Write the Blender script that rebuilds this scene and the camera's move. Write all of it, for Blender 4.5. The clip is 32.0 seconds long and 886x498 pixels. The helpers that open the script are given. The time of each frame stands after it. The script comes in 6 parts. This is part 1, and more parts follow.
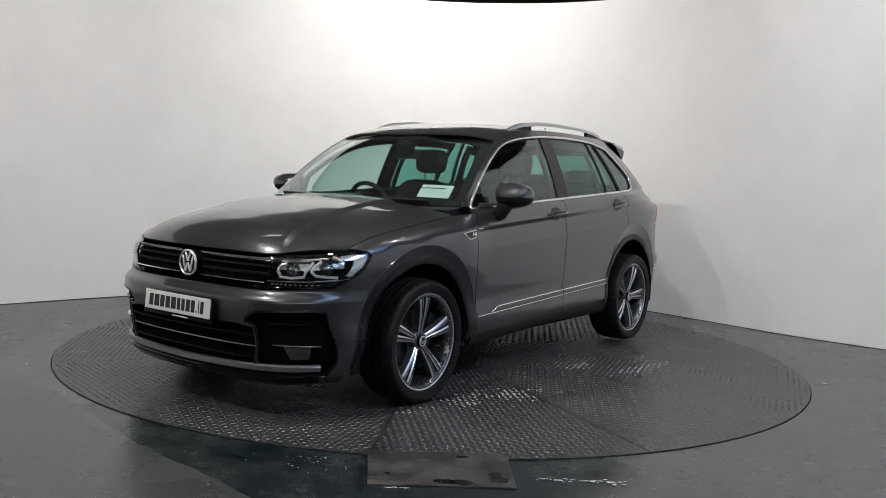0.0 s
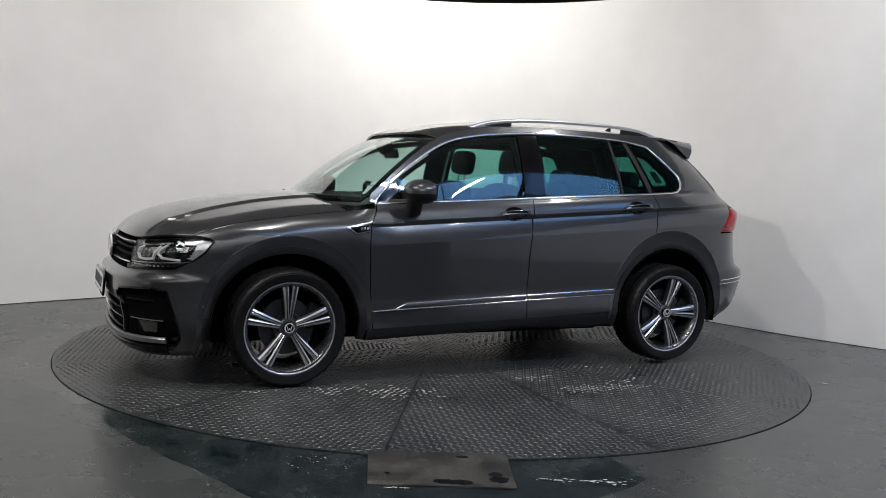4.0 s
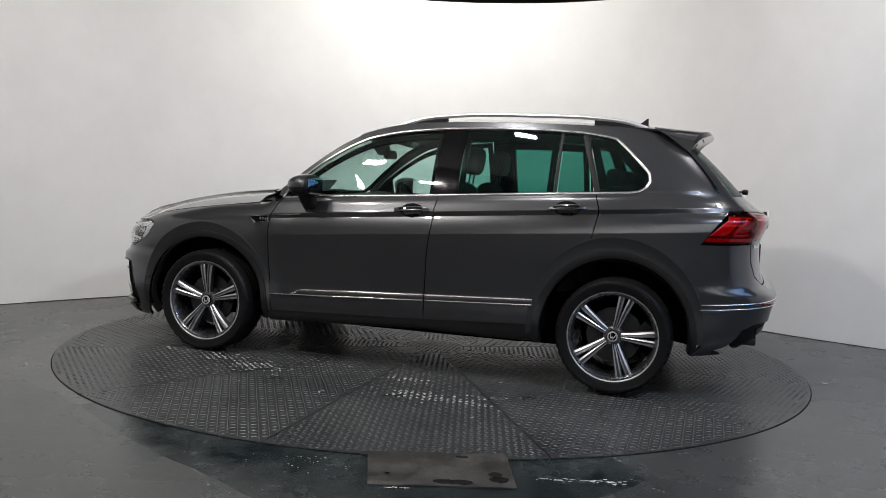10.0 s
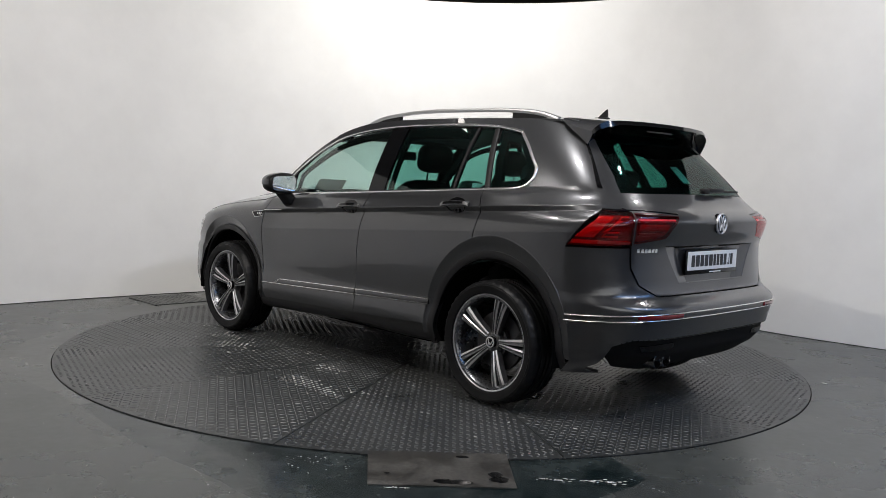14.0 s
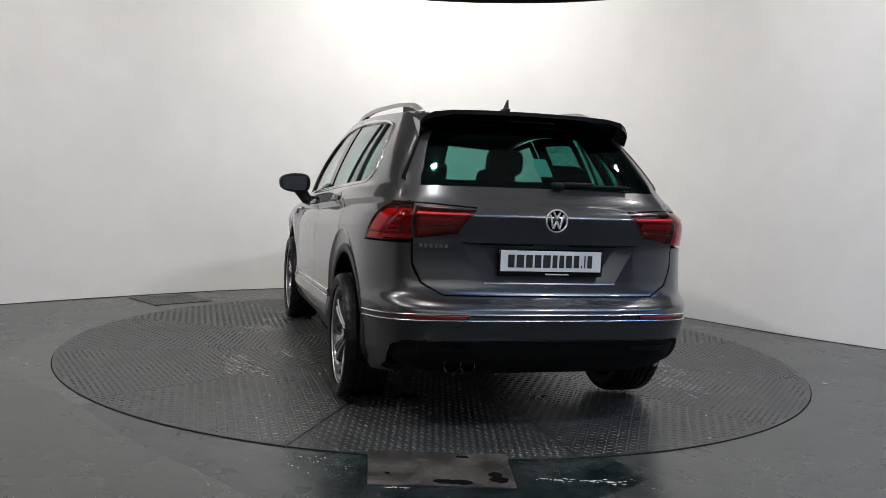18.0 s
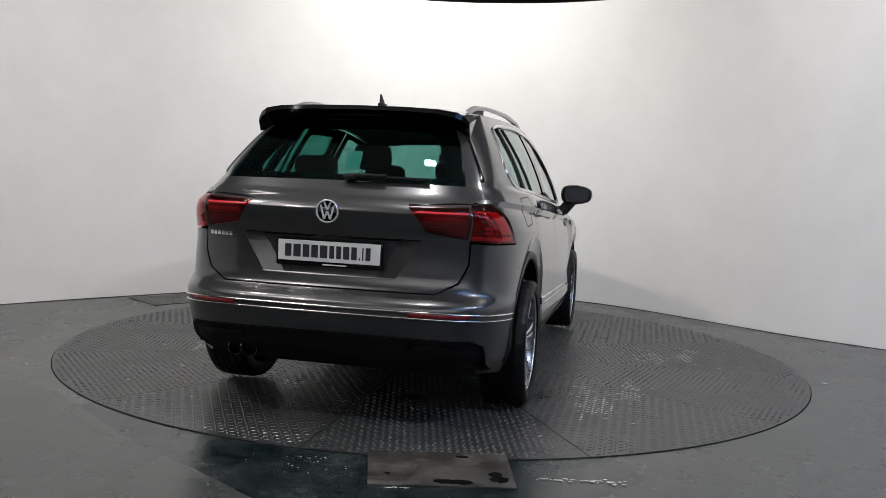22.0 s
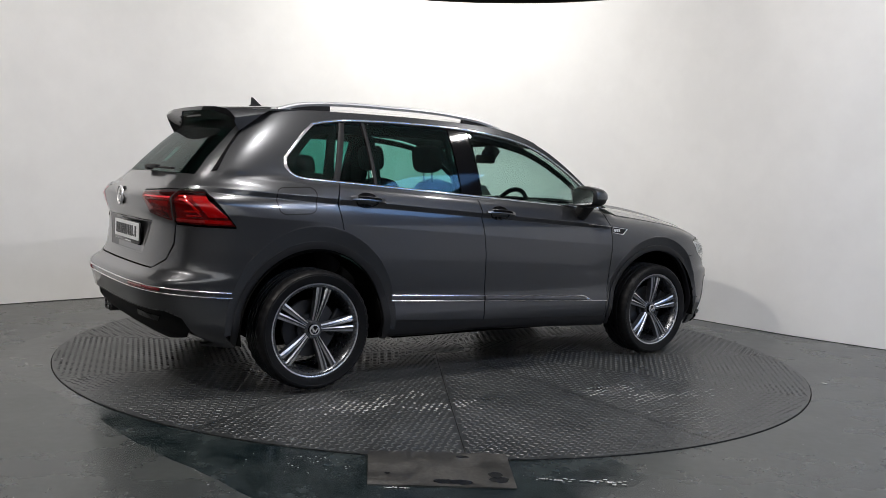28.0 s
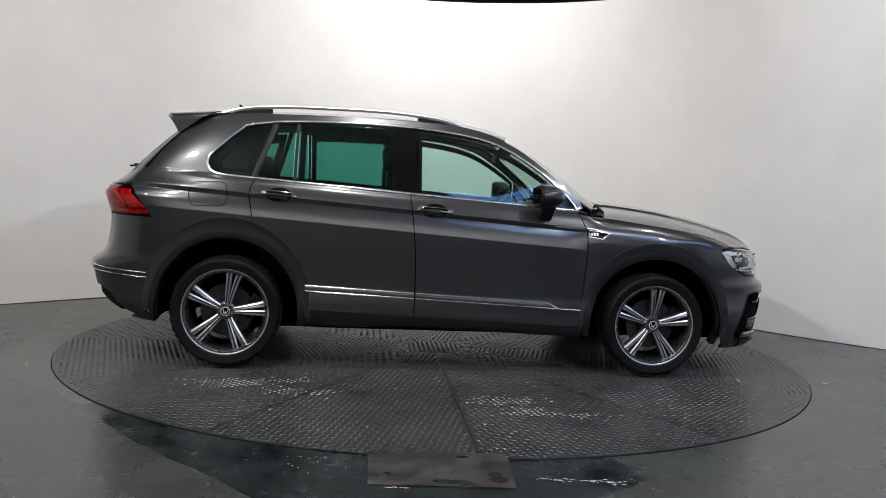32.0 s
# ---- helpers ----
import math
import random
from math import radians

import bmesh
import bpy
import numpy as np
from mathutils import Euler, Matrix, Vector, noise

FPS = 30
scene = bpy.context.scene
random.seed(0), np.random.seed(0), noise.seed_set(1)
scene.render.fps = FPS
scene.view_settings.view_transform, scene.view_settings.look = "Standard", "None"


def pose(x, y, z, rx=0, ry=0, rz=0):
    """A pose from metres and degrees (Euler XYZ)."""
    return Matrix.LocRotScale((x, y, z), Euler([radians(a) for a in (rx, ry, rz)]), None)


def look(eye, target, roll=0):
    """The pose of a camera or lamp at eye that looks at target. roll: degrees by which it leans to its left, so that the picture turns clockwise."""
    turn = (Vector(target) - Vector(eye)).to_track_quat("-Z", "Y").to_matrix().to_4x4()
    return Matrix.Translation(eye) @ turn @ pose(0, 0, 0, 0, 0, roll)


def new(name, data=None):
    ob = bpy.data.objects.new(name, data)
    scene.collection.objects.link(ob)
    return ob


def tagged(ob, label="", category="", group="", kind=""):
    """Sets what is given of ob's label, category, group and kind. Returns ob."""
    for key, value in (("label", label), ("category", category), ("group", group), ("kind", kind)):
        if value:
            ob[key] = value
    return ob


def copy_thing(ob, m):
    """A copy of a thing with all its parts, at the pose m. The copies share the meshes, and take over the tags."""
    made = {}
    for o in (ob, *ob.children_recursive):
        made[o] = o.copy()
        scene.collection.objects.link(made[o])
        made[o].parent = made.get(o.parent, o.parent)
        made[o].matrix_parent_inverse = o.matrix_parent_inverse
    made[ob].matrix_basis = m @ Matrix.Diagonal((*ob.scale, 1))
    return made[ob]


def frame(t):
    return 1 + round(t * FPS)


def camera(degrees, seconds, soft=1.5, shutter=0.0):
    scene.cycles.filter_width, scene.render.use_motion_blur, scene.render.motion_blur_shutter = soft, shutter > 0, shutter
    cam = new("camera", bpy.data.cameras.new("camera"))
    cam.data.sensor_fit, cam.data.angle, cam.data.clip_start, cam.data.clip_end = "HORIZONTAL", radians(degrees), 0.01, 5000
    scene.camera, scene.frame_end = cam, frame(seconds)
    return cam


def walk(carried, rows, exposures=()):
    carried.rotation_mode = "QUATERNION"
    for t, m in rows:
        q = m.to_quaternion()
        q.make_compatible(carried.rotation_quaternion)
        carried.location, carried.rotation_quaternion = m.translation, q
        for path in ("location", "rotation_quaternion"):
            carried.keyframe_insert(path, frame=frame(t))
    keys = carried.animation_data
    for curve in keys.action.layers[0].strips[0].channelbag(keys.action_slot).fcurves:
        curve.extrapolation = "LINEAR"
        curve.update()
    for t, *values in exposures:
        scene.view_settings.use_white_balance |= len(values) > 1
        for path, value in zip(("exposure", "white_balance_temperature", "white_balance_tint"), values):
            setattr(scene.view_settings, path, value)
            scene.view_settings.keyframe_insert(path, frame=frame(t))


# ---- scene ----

from mathutils.geometry import delaunay_2d_cdt, intersect_point_line

# ---- camera: on a tripod, it stands still ----
cam = camera(53.34, 32.0, soft=0.65)
_cp, _cy, _cr = radians(-4.736), radians(0.341), 2.515
EYE = Vector((0.0, -6.25, 1.222))
_way = Vector((math.sin(_cy) * math.cos(_cp), math.cos(_cy) * math.cos(_cp), math.sin(_cp)))
CAM_POSE = look(EYE, EYE + _way, _cr)
walk(cam, [(0.0, CAM_POSE), (32.0, CAM_POSE)], [(0.0, -0.12), (12.5, -0.12), (14.5, -0.05), (16.5, -0.12), (23.0, -0.12), (25.0, -0.04), (28.0, -0.01), (30.0, -0.03), (31.0, -0.13), (32.0, -0.14)])

# ---- light ----
world = bpy.data.worlds.new("world")
scene.world = world
world.use_nodes = True
world.node_tree.nodes["Background"].inputs[0].default_value = (0.5, 0.55, 0.6, 1)
world.node_tree.nodes["Background"].inputs[1].default_value = 0.01


def area_lamp(name, eye, target, sx, sy, watts, colour=(1, 1, 1), spread=180):
    d = bpy.data.lights.new(name, "AREA")
    d.shape, d.size, d.size_y, d.energy, d.color = "RECTANGLE", sx, sy, watts, colour
    d.spread = radians(spread)
    ob = new(name, d)
    ob.matrix_world = look(eye, target)
    return ob


WARM, COOL = (1, 0.943, 0.885), (1, 0.962, 0.935)
area_lamp("flood_light", (-3.0, -4.0, 4.3), (0.2, 0.2, 0.6), 0.20, 0.10, 78, WARM)
area_lamp("flood_light", (2.5, -3.7, 3.8), (0, 0, 0.6), 0.20, 0.10, 58, COOL)
area_lamp("track_light", (-2.4, -2.0, 3.6), (0.2, 0.4, 0.4), 0.22, 0.12, 30, WARM)
area_lamp("track_light", (3.0, -0.6, 4.5), (0.4, 0.0, 0), 0.24, 0.12, 30, COOL)
area_lamp("track_light", (-0.4, -1.9, 4.6), (0, 0.3, 0), 0.30, 0.12, 70, COOL)
area_lamp("wall_washer", (-0.1, 1.5, 3.75), (-0.1, 2.95, 2.7), 0.8, 0.2, 33, (1, 0.97, 0.92), 150)
area_lamp("wall_washer", (-2.3, 0.2, 4.4), (-3.0, 1.7, 1.0), 0.5, 0.2, 4, WARM)
area_lamp("wall_washer", (2.2, 0.2, 4.4), (2.6, 1.6, 1.0), 0.5, 0.2, 1.5, COOL)
area_lamp("side_washer", (3.9, -3.4, 4.4), (5.7, -2.6, 1.5), 0.9, 0.2, 43, COOL)
area_lamp("side_washer", (-3.9, -3.4, 4.4), (-5.7, -2.6, 1.5), 0.9, 0.2, 45, WARM)
# unseen fill, added to brighten the upper back wall that the car reflects
area_lamp("back_wall_fill", (0, -7.9, 4.5), (0, -9.6, 3.2), 9.0, 0.15, 210, (1, 0.98, 0.95), 140)


# ---- materials ----
def mat(name):
    m = bpy.data.materials.new(name)
    m.use_nodes = True
    nt = m.node_tree
    return m, nt, nt.nodes["Principled BSDF"]


def plain(name, colour, rough=0.5, metal=0.0, coat=0.0, emit=None, strength=0.0, grain=0.0, scale=60.0, bump=0.0):
    m, nt, b = mat(name)
    b.inputs["Base Color"].default_value = (*colour, 1)
    b.inputs["Roughness"].default_value = rough
    b.inputs["Metallic"].default_value = metal
    b.inputs["Coat Weight"].default_value = coat
    b.inputs["Coat Roughness"].default_value = 0.03
    if emit:
        b.inputs["Emission Color"].default_value = (*emit, 1)
        b.inputs["Emission Strength"].default_value = strength
    if grain or bump:
        tc = nt.nodes.new("ShaderNodeTexCoord")
        n = nt.nodes.new("ShaderNodeTexNoise")
        n.inputs["Scale"].default_value, n.inputs["Detail"].default_value = scale, 6
        nt.links.new(tc.outputs["Object"], n.inputs["Vector"])
        if grain:
            r = nt.nodes.new("ShaderNodeMapRange")
            r.inputs[3].default_value, r.inputs[4].default_value = max(0.02, rough - grain), min(1, rough + grain)
            nt.links.new(n.outputs["Fac"], r.inputs[0])
            nt.links.new(r.outputs[0], b.inputs["Roughness"])
        if bump:
            bp = nt.nodes.new("ShaderNodeBump")
            bp.inputs["Strength"].default_value, bp.inputs["Distance"].default_value = bump, 0.002
            nt.links.new(n.outputs["Fac"], bp.inputs["Height"])
            nt.links.new(bp.outputs[0], b.inputs["Normal"])
    return m


def mixed(name, c1, c2, scale, rough=(0.4, 0.6), detail=8.0, lo=0.4, hi=0.6, fine=0.0, fine_scale=90.0, bump=0.0, metal=0.0, spec=0.5):
    """Two colours mixed by a large noise, with a fine grain on top."""
    m, nt, b = mat(name)
    N = nt.nodes.new
    tc, n1, ramp, mix = N("ShaderNodeTexCoord"), N("ShaderNodeTexNoise"), N("ShaderNodeMapRange"), N("ShaderNodeMix")
    n1.inputs["Scale"].default_value, n1.inputs["Detail"].default_value = scale, detail
    n1.inputs["Roughness"].default_value = 0.65
    ramp.inputs[1].default_value, ramp.inputs[2].default_value = lo, hi
    mix.data_type = "RGBA"
    mix.inputs[6].default_value, mix.inputs[7].default_value = (*c1, 1), (*c2, 1)
    nt.links.new(tc.outputs["Object"], n1.inputs["Vector"])
    nt.links.new(n1.outputs["Fac"], ramp.inputs[0])
    nt.links.new(ramp.outputs[0], mix.inputs[0])
    col = mix.outputs[2]
    n2 = N("ShaderNodeTexNoise")
    n2.inputs["Scale"].default_value, n2.inputs["Detail"].default_value = fine_scale, 5
    nt.links.new(tc.outputs["Object"], n2.inputs["Vector"])
    if fine:
        r2, mul = N("ShaderNodeMapRange"), N("ShaderNodeMix")
        r2.inputs[1].default_value, r2.inputs[2].default_value = 0.3, 0.7
        r2.inputs[3].default_value, r2.inputs[4].default_value = 1 - fine, 1 + fine
        mul.data_type, mul.blend_type = "RGBA", "MULTIPLY"
        mul.inputs[0].default_value = 1
        nt.links.new(n2.outputs["Fac"], r2.inputs[0])
        nt.links.new(col, mul.inputs[6])
        nt.links.new(r2.outputs[0], mul.inputs[7])
        col = mul.outputs[2]
    nt.links.new(col, b.inputs["Base Color"])
    r3 = N("ShaderNodeMapRange")
    r3.inputs[3].default_value, r3.inputs[4].default_value = rough
    nt.links.new(ramp.outputs[0], r3.inputs[0])
    nt.links.new(r3.outputs[0], b.inputs["Roughness"])
    b.inputs["Metallic"].default_value = metal
    b.inputs["Specular IOR Level"].default_value = spec
    if bump:
        bp = N("ShaderNodeBump")
        bp.inputs["Strength"].default_value, bp.inputs["Distance"].default_value = bump, 0.003
        nt.links.new(n2.outputs["Fac"], bp.inputs["Height"])
        nt.links.new(bp.outputs[0], b.inputs["Normal"])
    return m


def car_paint():
    m, nt, b = mat("grey_metallic_paint")
    N = nt.nodes.new
    tc, v, r = N("ShaderNodeTexCoord"), N("ShaderNodeTexVoronoi"), N("ShaderNodeMix")
    v.inputs["Scale"].default_value = 900
    r.data_type = "RGBA"
    r.inputs[6].default_value, r.inputs[7].default_value = (0.043, 0.0445, 0.0475, 1), (0.080, 0.0825, 0.088, 1)
    nt.links.new(tc.outputs["Object"], v.inputs["Vector"])
    sep = N("ShaderNodeSeparateColor")
    nt.links.new(v.outputs["Color"], sep.inputs[0])
    nt.links.new(sep.outputs[0], r.inputs[0])
    nt.links.new(r.outputs[2], b.inputs["Base Color"])
    b.inputs["Metallic"].default_value = 0.72
    b.inputs["Roughness"].default_value = 0.29
    b.inputs["Coat Weight"].default_value = 1.0
    b.inputs["Coat Roughness"].default_value = 0.02
    return m


def glass_mat(name, tint, gloss=1.0):
    m = bpy.data.materials.new(name)
    m.use_nodes = True
    nt = m.node_tree
    N = nt.nodes.new
    nt.nodes.remove(nt.nodes["Principled BSDF"])
    out = nt.nodes["Material Output"]
    tr, gl, mx, fr = N("ShaderNodeBsdfTransparent"), N("ShaderNodeBsdfGlossy"), N("ShaderNodeMixShader"), N("ShaderNodeLayerWeight")
    pw, ma = N("ShaderNodeMath"), N("ShaderNodeMath")
    pw.operation, ma.operation = "POWER", "MULTIPLY_ADD"
    pw.inputs[1].default_value, ma.inputs[1].default_value, ma.inputs[2].default_value = 4.5, 0.90, 0.045
    tr.inputs[0].default_value = (*tint, 1)
    gl.inputs["Roughness"].default_value = 0.01
    gl.inputs[0].default_value = (gloss, gloss, gloss, 1)
    fr.inputs[0].default_value = 0.5
    nt.links.new(fr.outputs["Facing"], pw.inputs[0])
    nt.links.new(pw.outputs[0], ma.inputs[0])
    nt.links.new(ma.outputs[0], mx.inputs[0])
    nt.links.new(tr.outputs[0], mx.inputs[1])
    nt.links.new(gl.outputs[0], mx.inputs[2])
    nt.links.new(mx.outputs[0], out.inputs[0])
    return m


PAINT = car_paint()
BLACK_GLOSS = plain("black_gloss_trim", (0.004, 0.004, 0.0045), 0.045, coat=0.0, grain=0.05, scale=30)
BLACK_PLASTIC = plain("black_plastic", (0.007, 0.007, 0.0075), 0.5, grain=0.12, scale=200, bump=0.15)
ARCH_GREY = plain("satin_arch_grey", (0.010, 0.010, 0.011), 0.42, grain=0.1, scale=120, bump=0.05)
CAVITY = plain("dark_underbody", (0.003, 0.003, 0.003), 0.95, grain=0.08)
CHROME = plain("chrome", (0.82, 0.82, 0.82), 0.16, 1.0, grain=0.03, scale=15)
SATIN = plain("satin_aluminium", (0.66, 0.66, 0.67), 0.42, 1.0, grain=0.08, scale=40)
RUBBER = plain("tyre_rubber", (0.007, 0.007, 0.0075), 0.42, grain=0.15, scale=60, bump=0.3)
RUBBER.node_tree.nodes["Principled BSDF"].inputs["Specular IOR Level"].default_value = 0.2
BLACK_PLASTIC.node_tree.nodes["Principled BSDF"].inputs["Specular IOR Level"].default_value = 0.25
CAVITY.node_tree.nodes["Principled BSDF"].inputs["Specular IOR Level"].default_value = 0.05
RIM_DARK = plain("rim_anthracite", (0.11, 0.112, 0.12), 0.35, 0.6, coat=0.4, grain=0.06)
RIM_BARREL = plain("rim_barrel_grey", (0.16, 0.165, 0.175), 0.28, 0.9, coat=0.3, grain=0.06)
EMBLEM = plain("emblem_silver", (0.72, 0.72, 0.73), 0.25, 0.5, coat=0.3, grain=0.04)
LAMP_BOWL = plain("lamp_bowl_grey", (0.55, 0.56, 0.57), 0.28, 0.7, coat=0.6, grain=0.05)
LAMP_SILVER = plain("lamp_silver", (0.80, 0.81, 0.83), 0.22, 0.55, coat=0.6, grain=0.06)
PROJECTOR = plain("projector_glass", (0.05, 0.052, 0.056), 0.06, 0.3, coat=1.0, grain=0.02)
SILL_BLACK = plain("sill_black", (0.004, 0.004, 0.0045), 0.7, grain=0.1, scale=150, bump=0.1)
SILL_BLACK.node_tree.nodes["Principled BSDF"].inputs["Specular IOR Level"].default_value = 0.2
BLACK_GLOSS.node_tree.nodes["Principled BSDF"].inputs["Specular IOR Level"].default_value = 0.3
DISC = plain("brake_disc_steel", (0.07, 0.07, 0.074), 0.4, 0.9, grain=0.15, scale=40)
RIM_CUT = plain("rim_machined_silver", (0.66, 0.66, 0.68), 0.40, 1.0, grain=0.08, scale=80)
STEEL = plain("brake_steel", (0.16, 0.155, 0.15), 0.4, 1.0, grain=0.15, scale=50)
GLASS_FRONT = glass_mat("front_glass", (0.83, 0.935, 0.905))
GLASS_REAR = glass_mat("privacy_glass", (0.46, 0.72, 0.67))
GLASS_SCREEN = glass_mat("windscreen_glass", (0.84, 0.93, 0.905))
GLASS_TAIL = glass_mat("rear_screen_glass", (0.40, 0.64, 0.60), 0.45)
LENS = glass_mat("clear_lens", (0.96, 0.97, 0.97))
RED_LENS = plain("red_lens", (0.26, 0.008, 0.012), 0.12, coat=1.0, grain=0.03)
RED_BRIGHT = plain("red_reflector", (0.55, 0.025, 0.035), 0.25, coat=1.0, grain=0.05)
SMOKE = plain("dark_red_lens", (0.16, 0.008, 0.012), 0.12, coat=1.0, grain=0.03)
REFLECTOR = plain("lamp_reflector", (0.78, 0.79, 0.8), 0.38, 1.0, grain=0.05)
LAMP_WHITE = plain("lamp_white_guide", (0.56, 0.56, 0.57), 0.3, coat=0.6, grain=0.05)
SEAT = mixed("seat_cloth", (0.012, 0.012, 0.013), (0.022, 0.022, 0.024), 20, (0.75, 0.9), fine=0.3, fine_scale=400)
TRIM_GREY = plain("interior_trim", (0.03, 0.03, 0.032), 0.6, grain=0.1, bump=0.1, scale=300)
PLATE_WHITE = plain("plate_white", (0.72, 0.73, 0.74), 0.35, grain=0.05)
INK = plain("plate_ink", (0.02, 0.02, 0.022), 0.5, grain=0.05)
PAPER = plain("paper", (0.75, 0.78, 0.78), 0.7, grain=0.05)
WALL_WHITE = mixed("white_wall_paint", (0.78, 0.775, 0.76), (0.82, 0.815, 0.80), 0.9, (0.75, 0.85), fine=0.012, fine_scale=4, spec=0.2)
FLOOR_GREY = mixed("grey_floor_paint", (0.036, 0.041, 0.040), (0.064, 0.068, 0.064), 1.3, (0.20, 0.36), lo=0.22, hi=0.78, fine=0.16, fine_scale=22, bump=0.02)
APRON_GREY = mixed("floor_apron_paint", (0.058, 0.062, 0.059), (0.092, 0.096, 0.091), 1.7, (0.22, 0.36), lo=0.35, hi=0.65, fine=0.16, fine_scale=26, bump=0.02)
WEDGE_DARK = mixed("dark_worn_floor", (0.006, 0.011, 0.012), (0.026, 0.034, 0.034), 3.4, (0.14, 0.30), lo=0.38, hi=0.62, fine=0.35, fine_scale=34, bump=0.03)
DECK = mixed("tread_plate_grey", (0.018, 0.0198, 0.0205), (0.044, 0.046, 0.046), 1.6, (0.22, 0.44), lo=0.28, hi=0.72, fine=0.40, fine_scale=45, bump=0.06)
# paler than the plate: worn tops, with their glints put into the colour
DECK_BAR = mixed("tread_bar_glint_grey", (0.042, 0.045, 0.047), (0.115, 0.118, 0.116), 1.6, (0.20, 0.38), lo=0.28, hi=0.72, fine=0.45, fine_scale=60)
PLATE_METAL = mixed("worn_cover_metal", (0.040, 0.038, 0.034), (0.085, 0.081, 0.073), 5, (0.35, 0.55), fine=0.3, fine_scale=60, metal=0.3)
WATER = plain("wet_patch", (0.008, 0.008, 0.008), 0.08, grain=0.03)
CHIP = plain("white_scuff", (0.62, 0.62, 0.60), 0.7, grain=0.1)
GAP = plain("gap_black", (0.008, 0.008, 0.008), 0.9, grain=0.05)
SKYLIGHT = plain("daylight_panel", (0.5, 0.6, 0.7), 0.4, emit=(0.20, 0.46, 1.0), strength=3.3)
CEILING_GREY = mixed("grey_hall_ceiling", (0.33, 0.33, 0.335), (0.40, 0.40, 0.405), 0.8, (0.8, 0.9), fine=0.1, fine_scale=12)
HALL_DARK = mixed("dark_hall_wall", (0.022, 0.023, 0.026), (0.036, 0.037, 0.041), 0.6, (0.8, 0.9), fine=0.1, fine_scale=12)


# ---- mesh helpers ----
def part(name, data, material, parent=None, label="", at=None):
    """Links a bmesh or a mesh as one object, under parent if given."""
    if isinstance(data, bmesh.types.BMesh):
        me = bpy.data.meshes.new(name)
        data.to_mesh(me)
        data.free()
    else:
        me = data
    if material and not me.materials:
        me.materials.append(material)
    ob = new(name, me)
    if parent:
        ob.parent = parent
    if at is not None:
        ob.matrix_local = at
    if label:
        tagged(ob, label)
    return ob


def smooth(me, angle=35):
    me.polygons.foreach_set("use_smooth", [True] * len(me.polygons))
    me.set_sharp_from_angle(angle=radians(angle))
    return me


def mesh_of(name, verts, faces, angle=35):
    me = bpy.data.meshes.new(name)
    me.from_pydata([tuple(v) for v in verts], [], faces)
    me.update()
    return smooth(me, angle)


NORMALS = {}


def mirrored(me, name):
    """The same mesh on the car's other side."""
    if me.name in NORMALS:
        m = bpy.data.meshes.new(name)
        m.from_pydata([(v.co.x, -v.co.y, v.co.z) for v in me.vertices], [], [tuple(p.vertices)[::-1] for p in me.polygons])
        m.update()
        m.polygons.foreach_set("use_smooth", [True] * len(m.polygons))
        m.normals_split_custom_set_from_vertices([(q[0], -q[1], q[2]) for q in NORMALS[me.name]])
        for k in me.materials:
            m.materials.append(k)
        return m
    m = me.copy()
    m.name = name
    m.transform(Matrix.Diagonal((1, -1, 1, 1)))
    m.flip_normals()
    return m


def bm_mesh(bm, name, angle=35):
    me = bpy.data.meshes.new(name)
    bm.to_mesh(me)
    bm.free()
    return smooth(me, angle)


def box(sx, sy, sz, m=Matrix(), bevel=0.0, seg=2, bm=None):
    bm = bm or bmesh.new()
    r = bmesh.ops.create_cube(bm, size=1, matrix=m @ Matrix.Diagonal((sx, sy, sz, 1)))
    if bevel:
        es = {e for v in r["verts"] for e in v.link_edges}
        bmesh.ops.bevel(bm, geom=list(es), offset=bevel, segments=seg, affect="EDGES", profile=0.5)
    return bm


def lathe(profile, n=48, axis="Y", closed=False, bm=None):
    """profile: (radius, along) pairs turned round the axis."""
    bm = bm or bmesh.new()
    rings = []
    for i in range(n):
        a = 2 * math.pi * i / n
        c, s = math.cos(a), math.sin(a)
        if axis == "Y":
            rings.append([bm.verts.new((r * c, h, r * s)) for r, h in profile])
        elif axis == "Z":
            rings.append([bm.verts.new((r * c, r * s, h)) for r, h in profile])
        else:
            rings.append([bm.verts.new((h, r * c, r * s)) for r, h in profile])
    m = len(profile)
    for i in range(n):
        p, q = rings[i], rings[(i + 1) % n]
        for j in range(m if closed else m - 1):
            k = (j + 1) % m
            bm.faces.new((p[j], p[k], q[k], q[j]))
    bmesh.ops.remove_doubles(bm, verts=bm.verts, dist=1e-6)
    bmesh.ops.recalc_face_normals(bm, faces=bm.faces)
    return bm


def sweep(points, ups, profile, closed=False, ends=True):
    """A section (pairs: across, up) carried along points; ups give the outward way."""
    pts = [Vector(p) for p in points]
    n = len(pts)
    vs, fs = [], []
    k = len(profile)
    for i, p in enumerate(pts):
        a = pts[(i - 1) % n] if (closed or i) else p
        b = pts[(i + 1) % n] if (closed or i < n - 1) else p
        d = (b - a).normalized()
        u = Vector(ups[i])
        u = (u - d * u.dot(d)).normalized()
        s = d.cross(u)
        vs += [p + s * c + u * h for c, h in profile]
    for i in range(n if closed else n - 1):
        j = (i + 1) % n
        for q in range(k):
            w = (q + 1) % k
            fs.append((i * k + q, i * k + w, j * k + w, j * k + q))
    if ends and not closed:
        fs.append(tuple(range(k)))
        fs.append(tuple(range((n - 1) * k + k - 1, (n - 1) * k - 1, -1)))
    return vs, fs


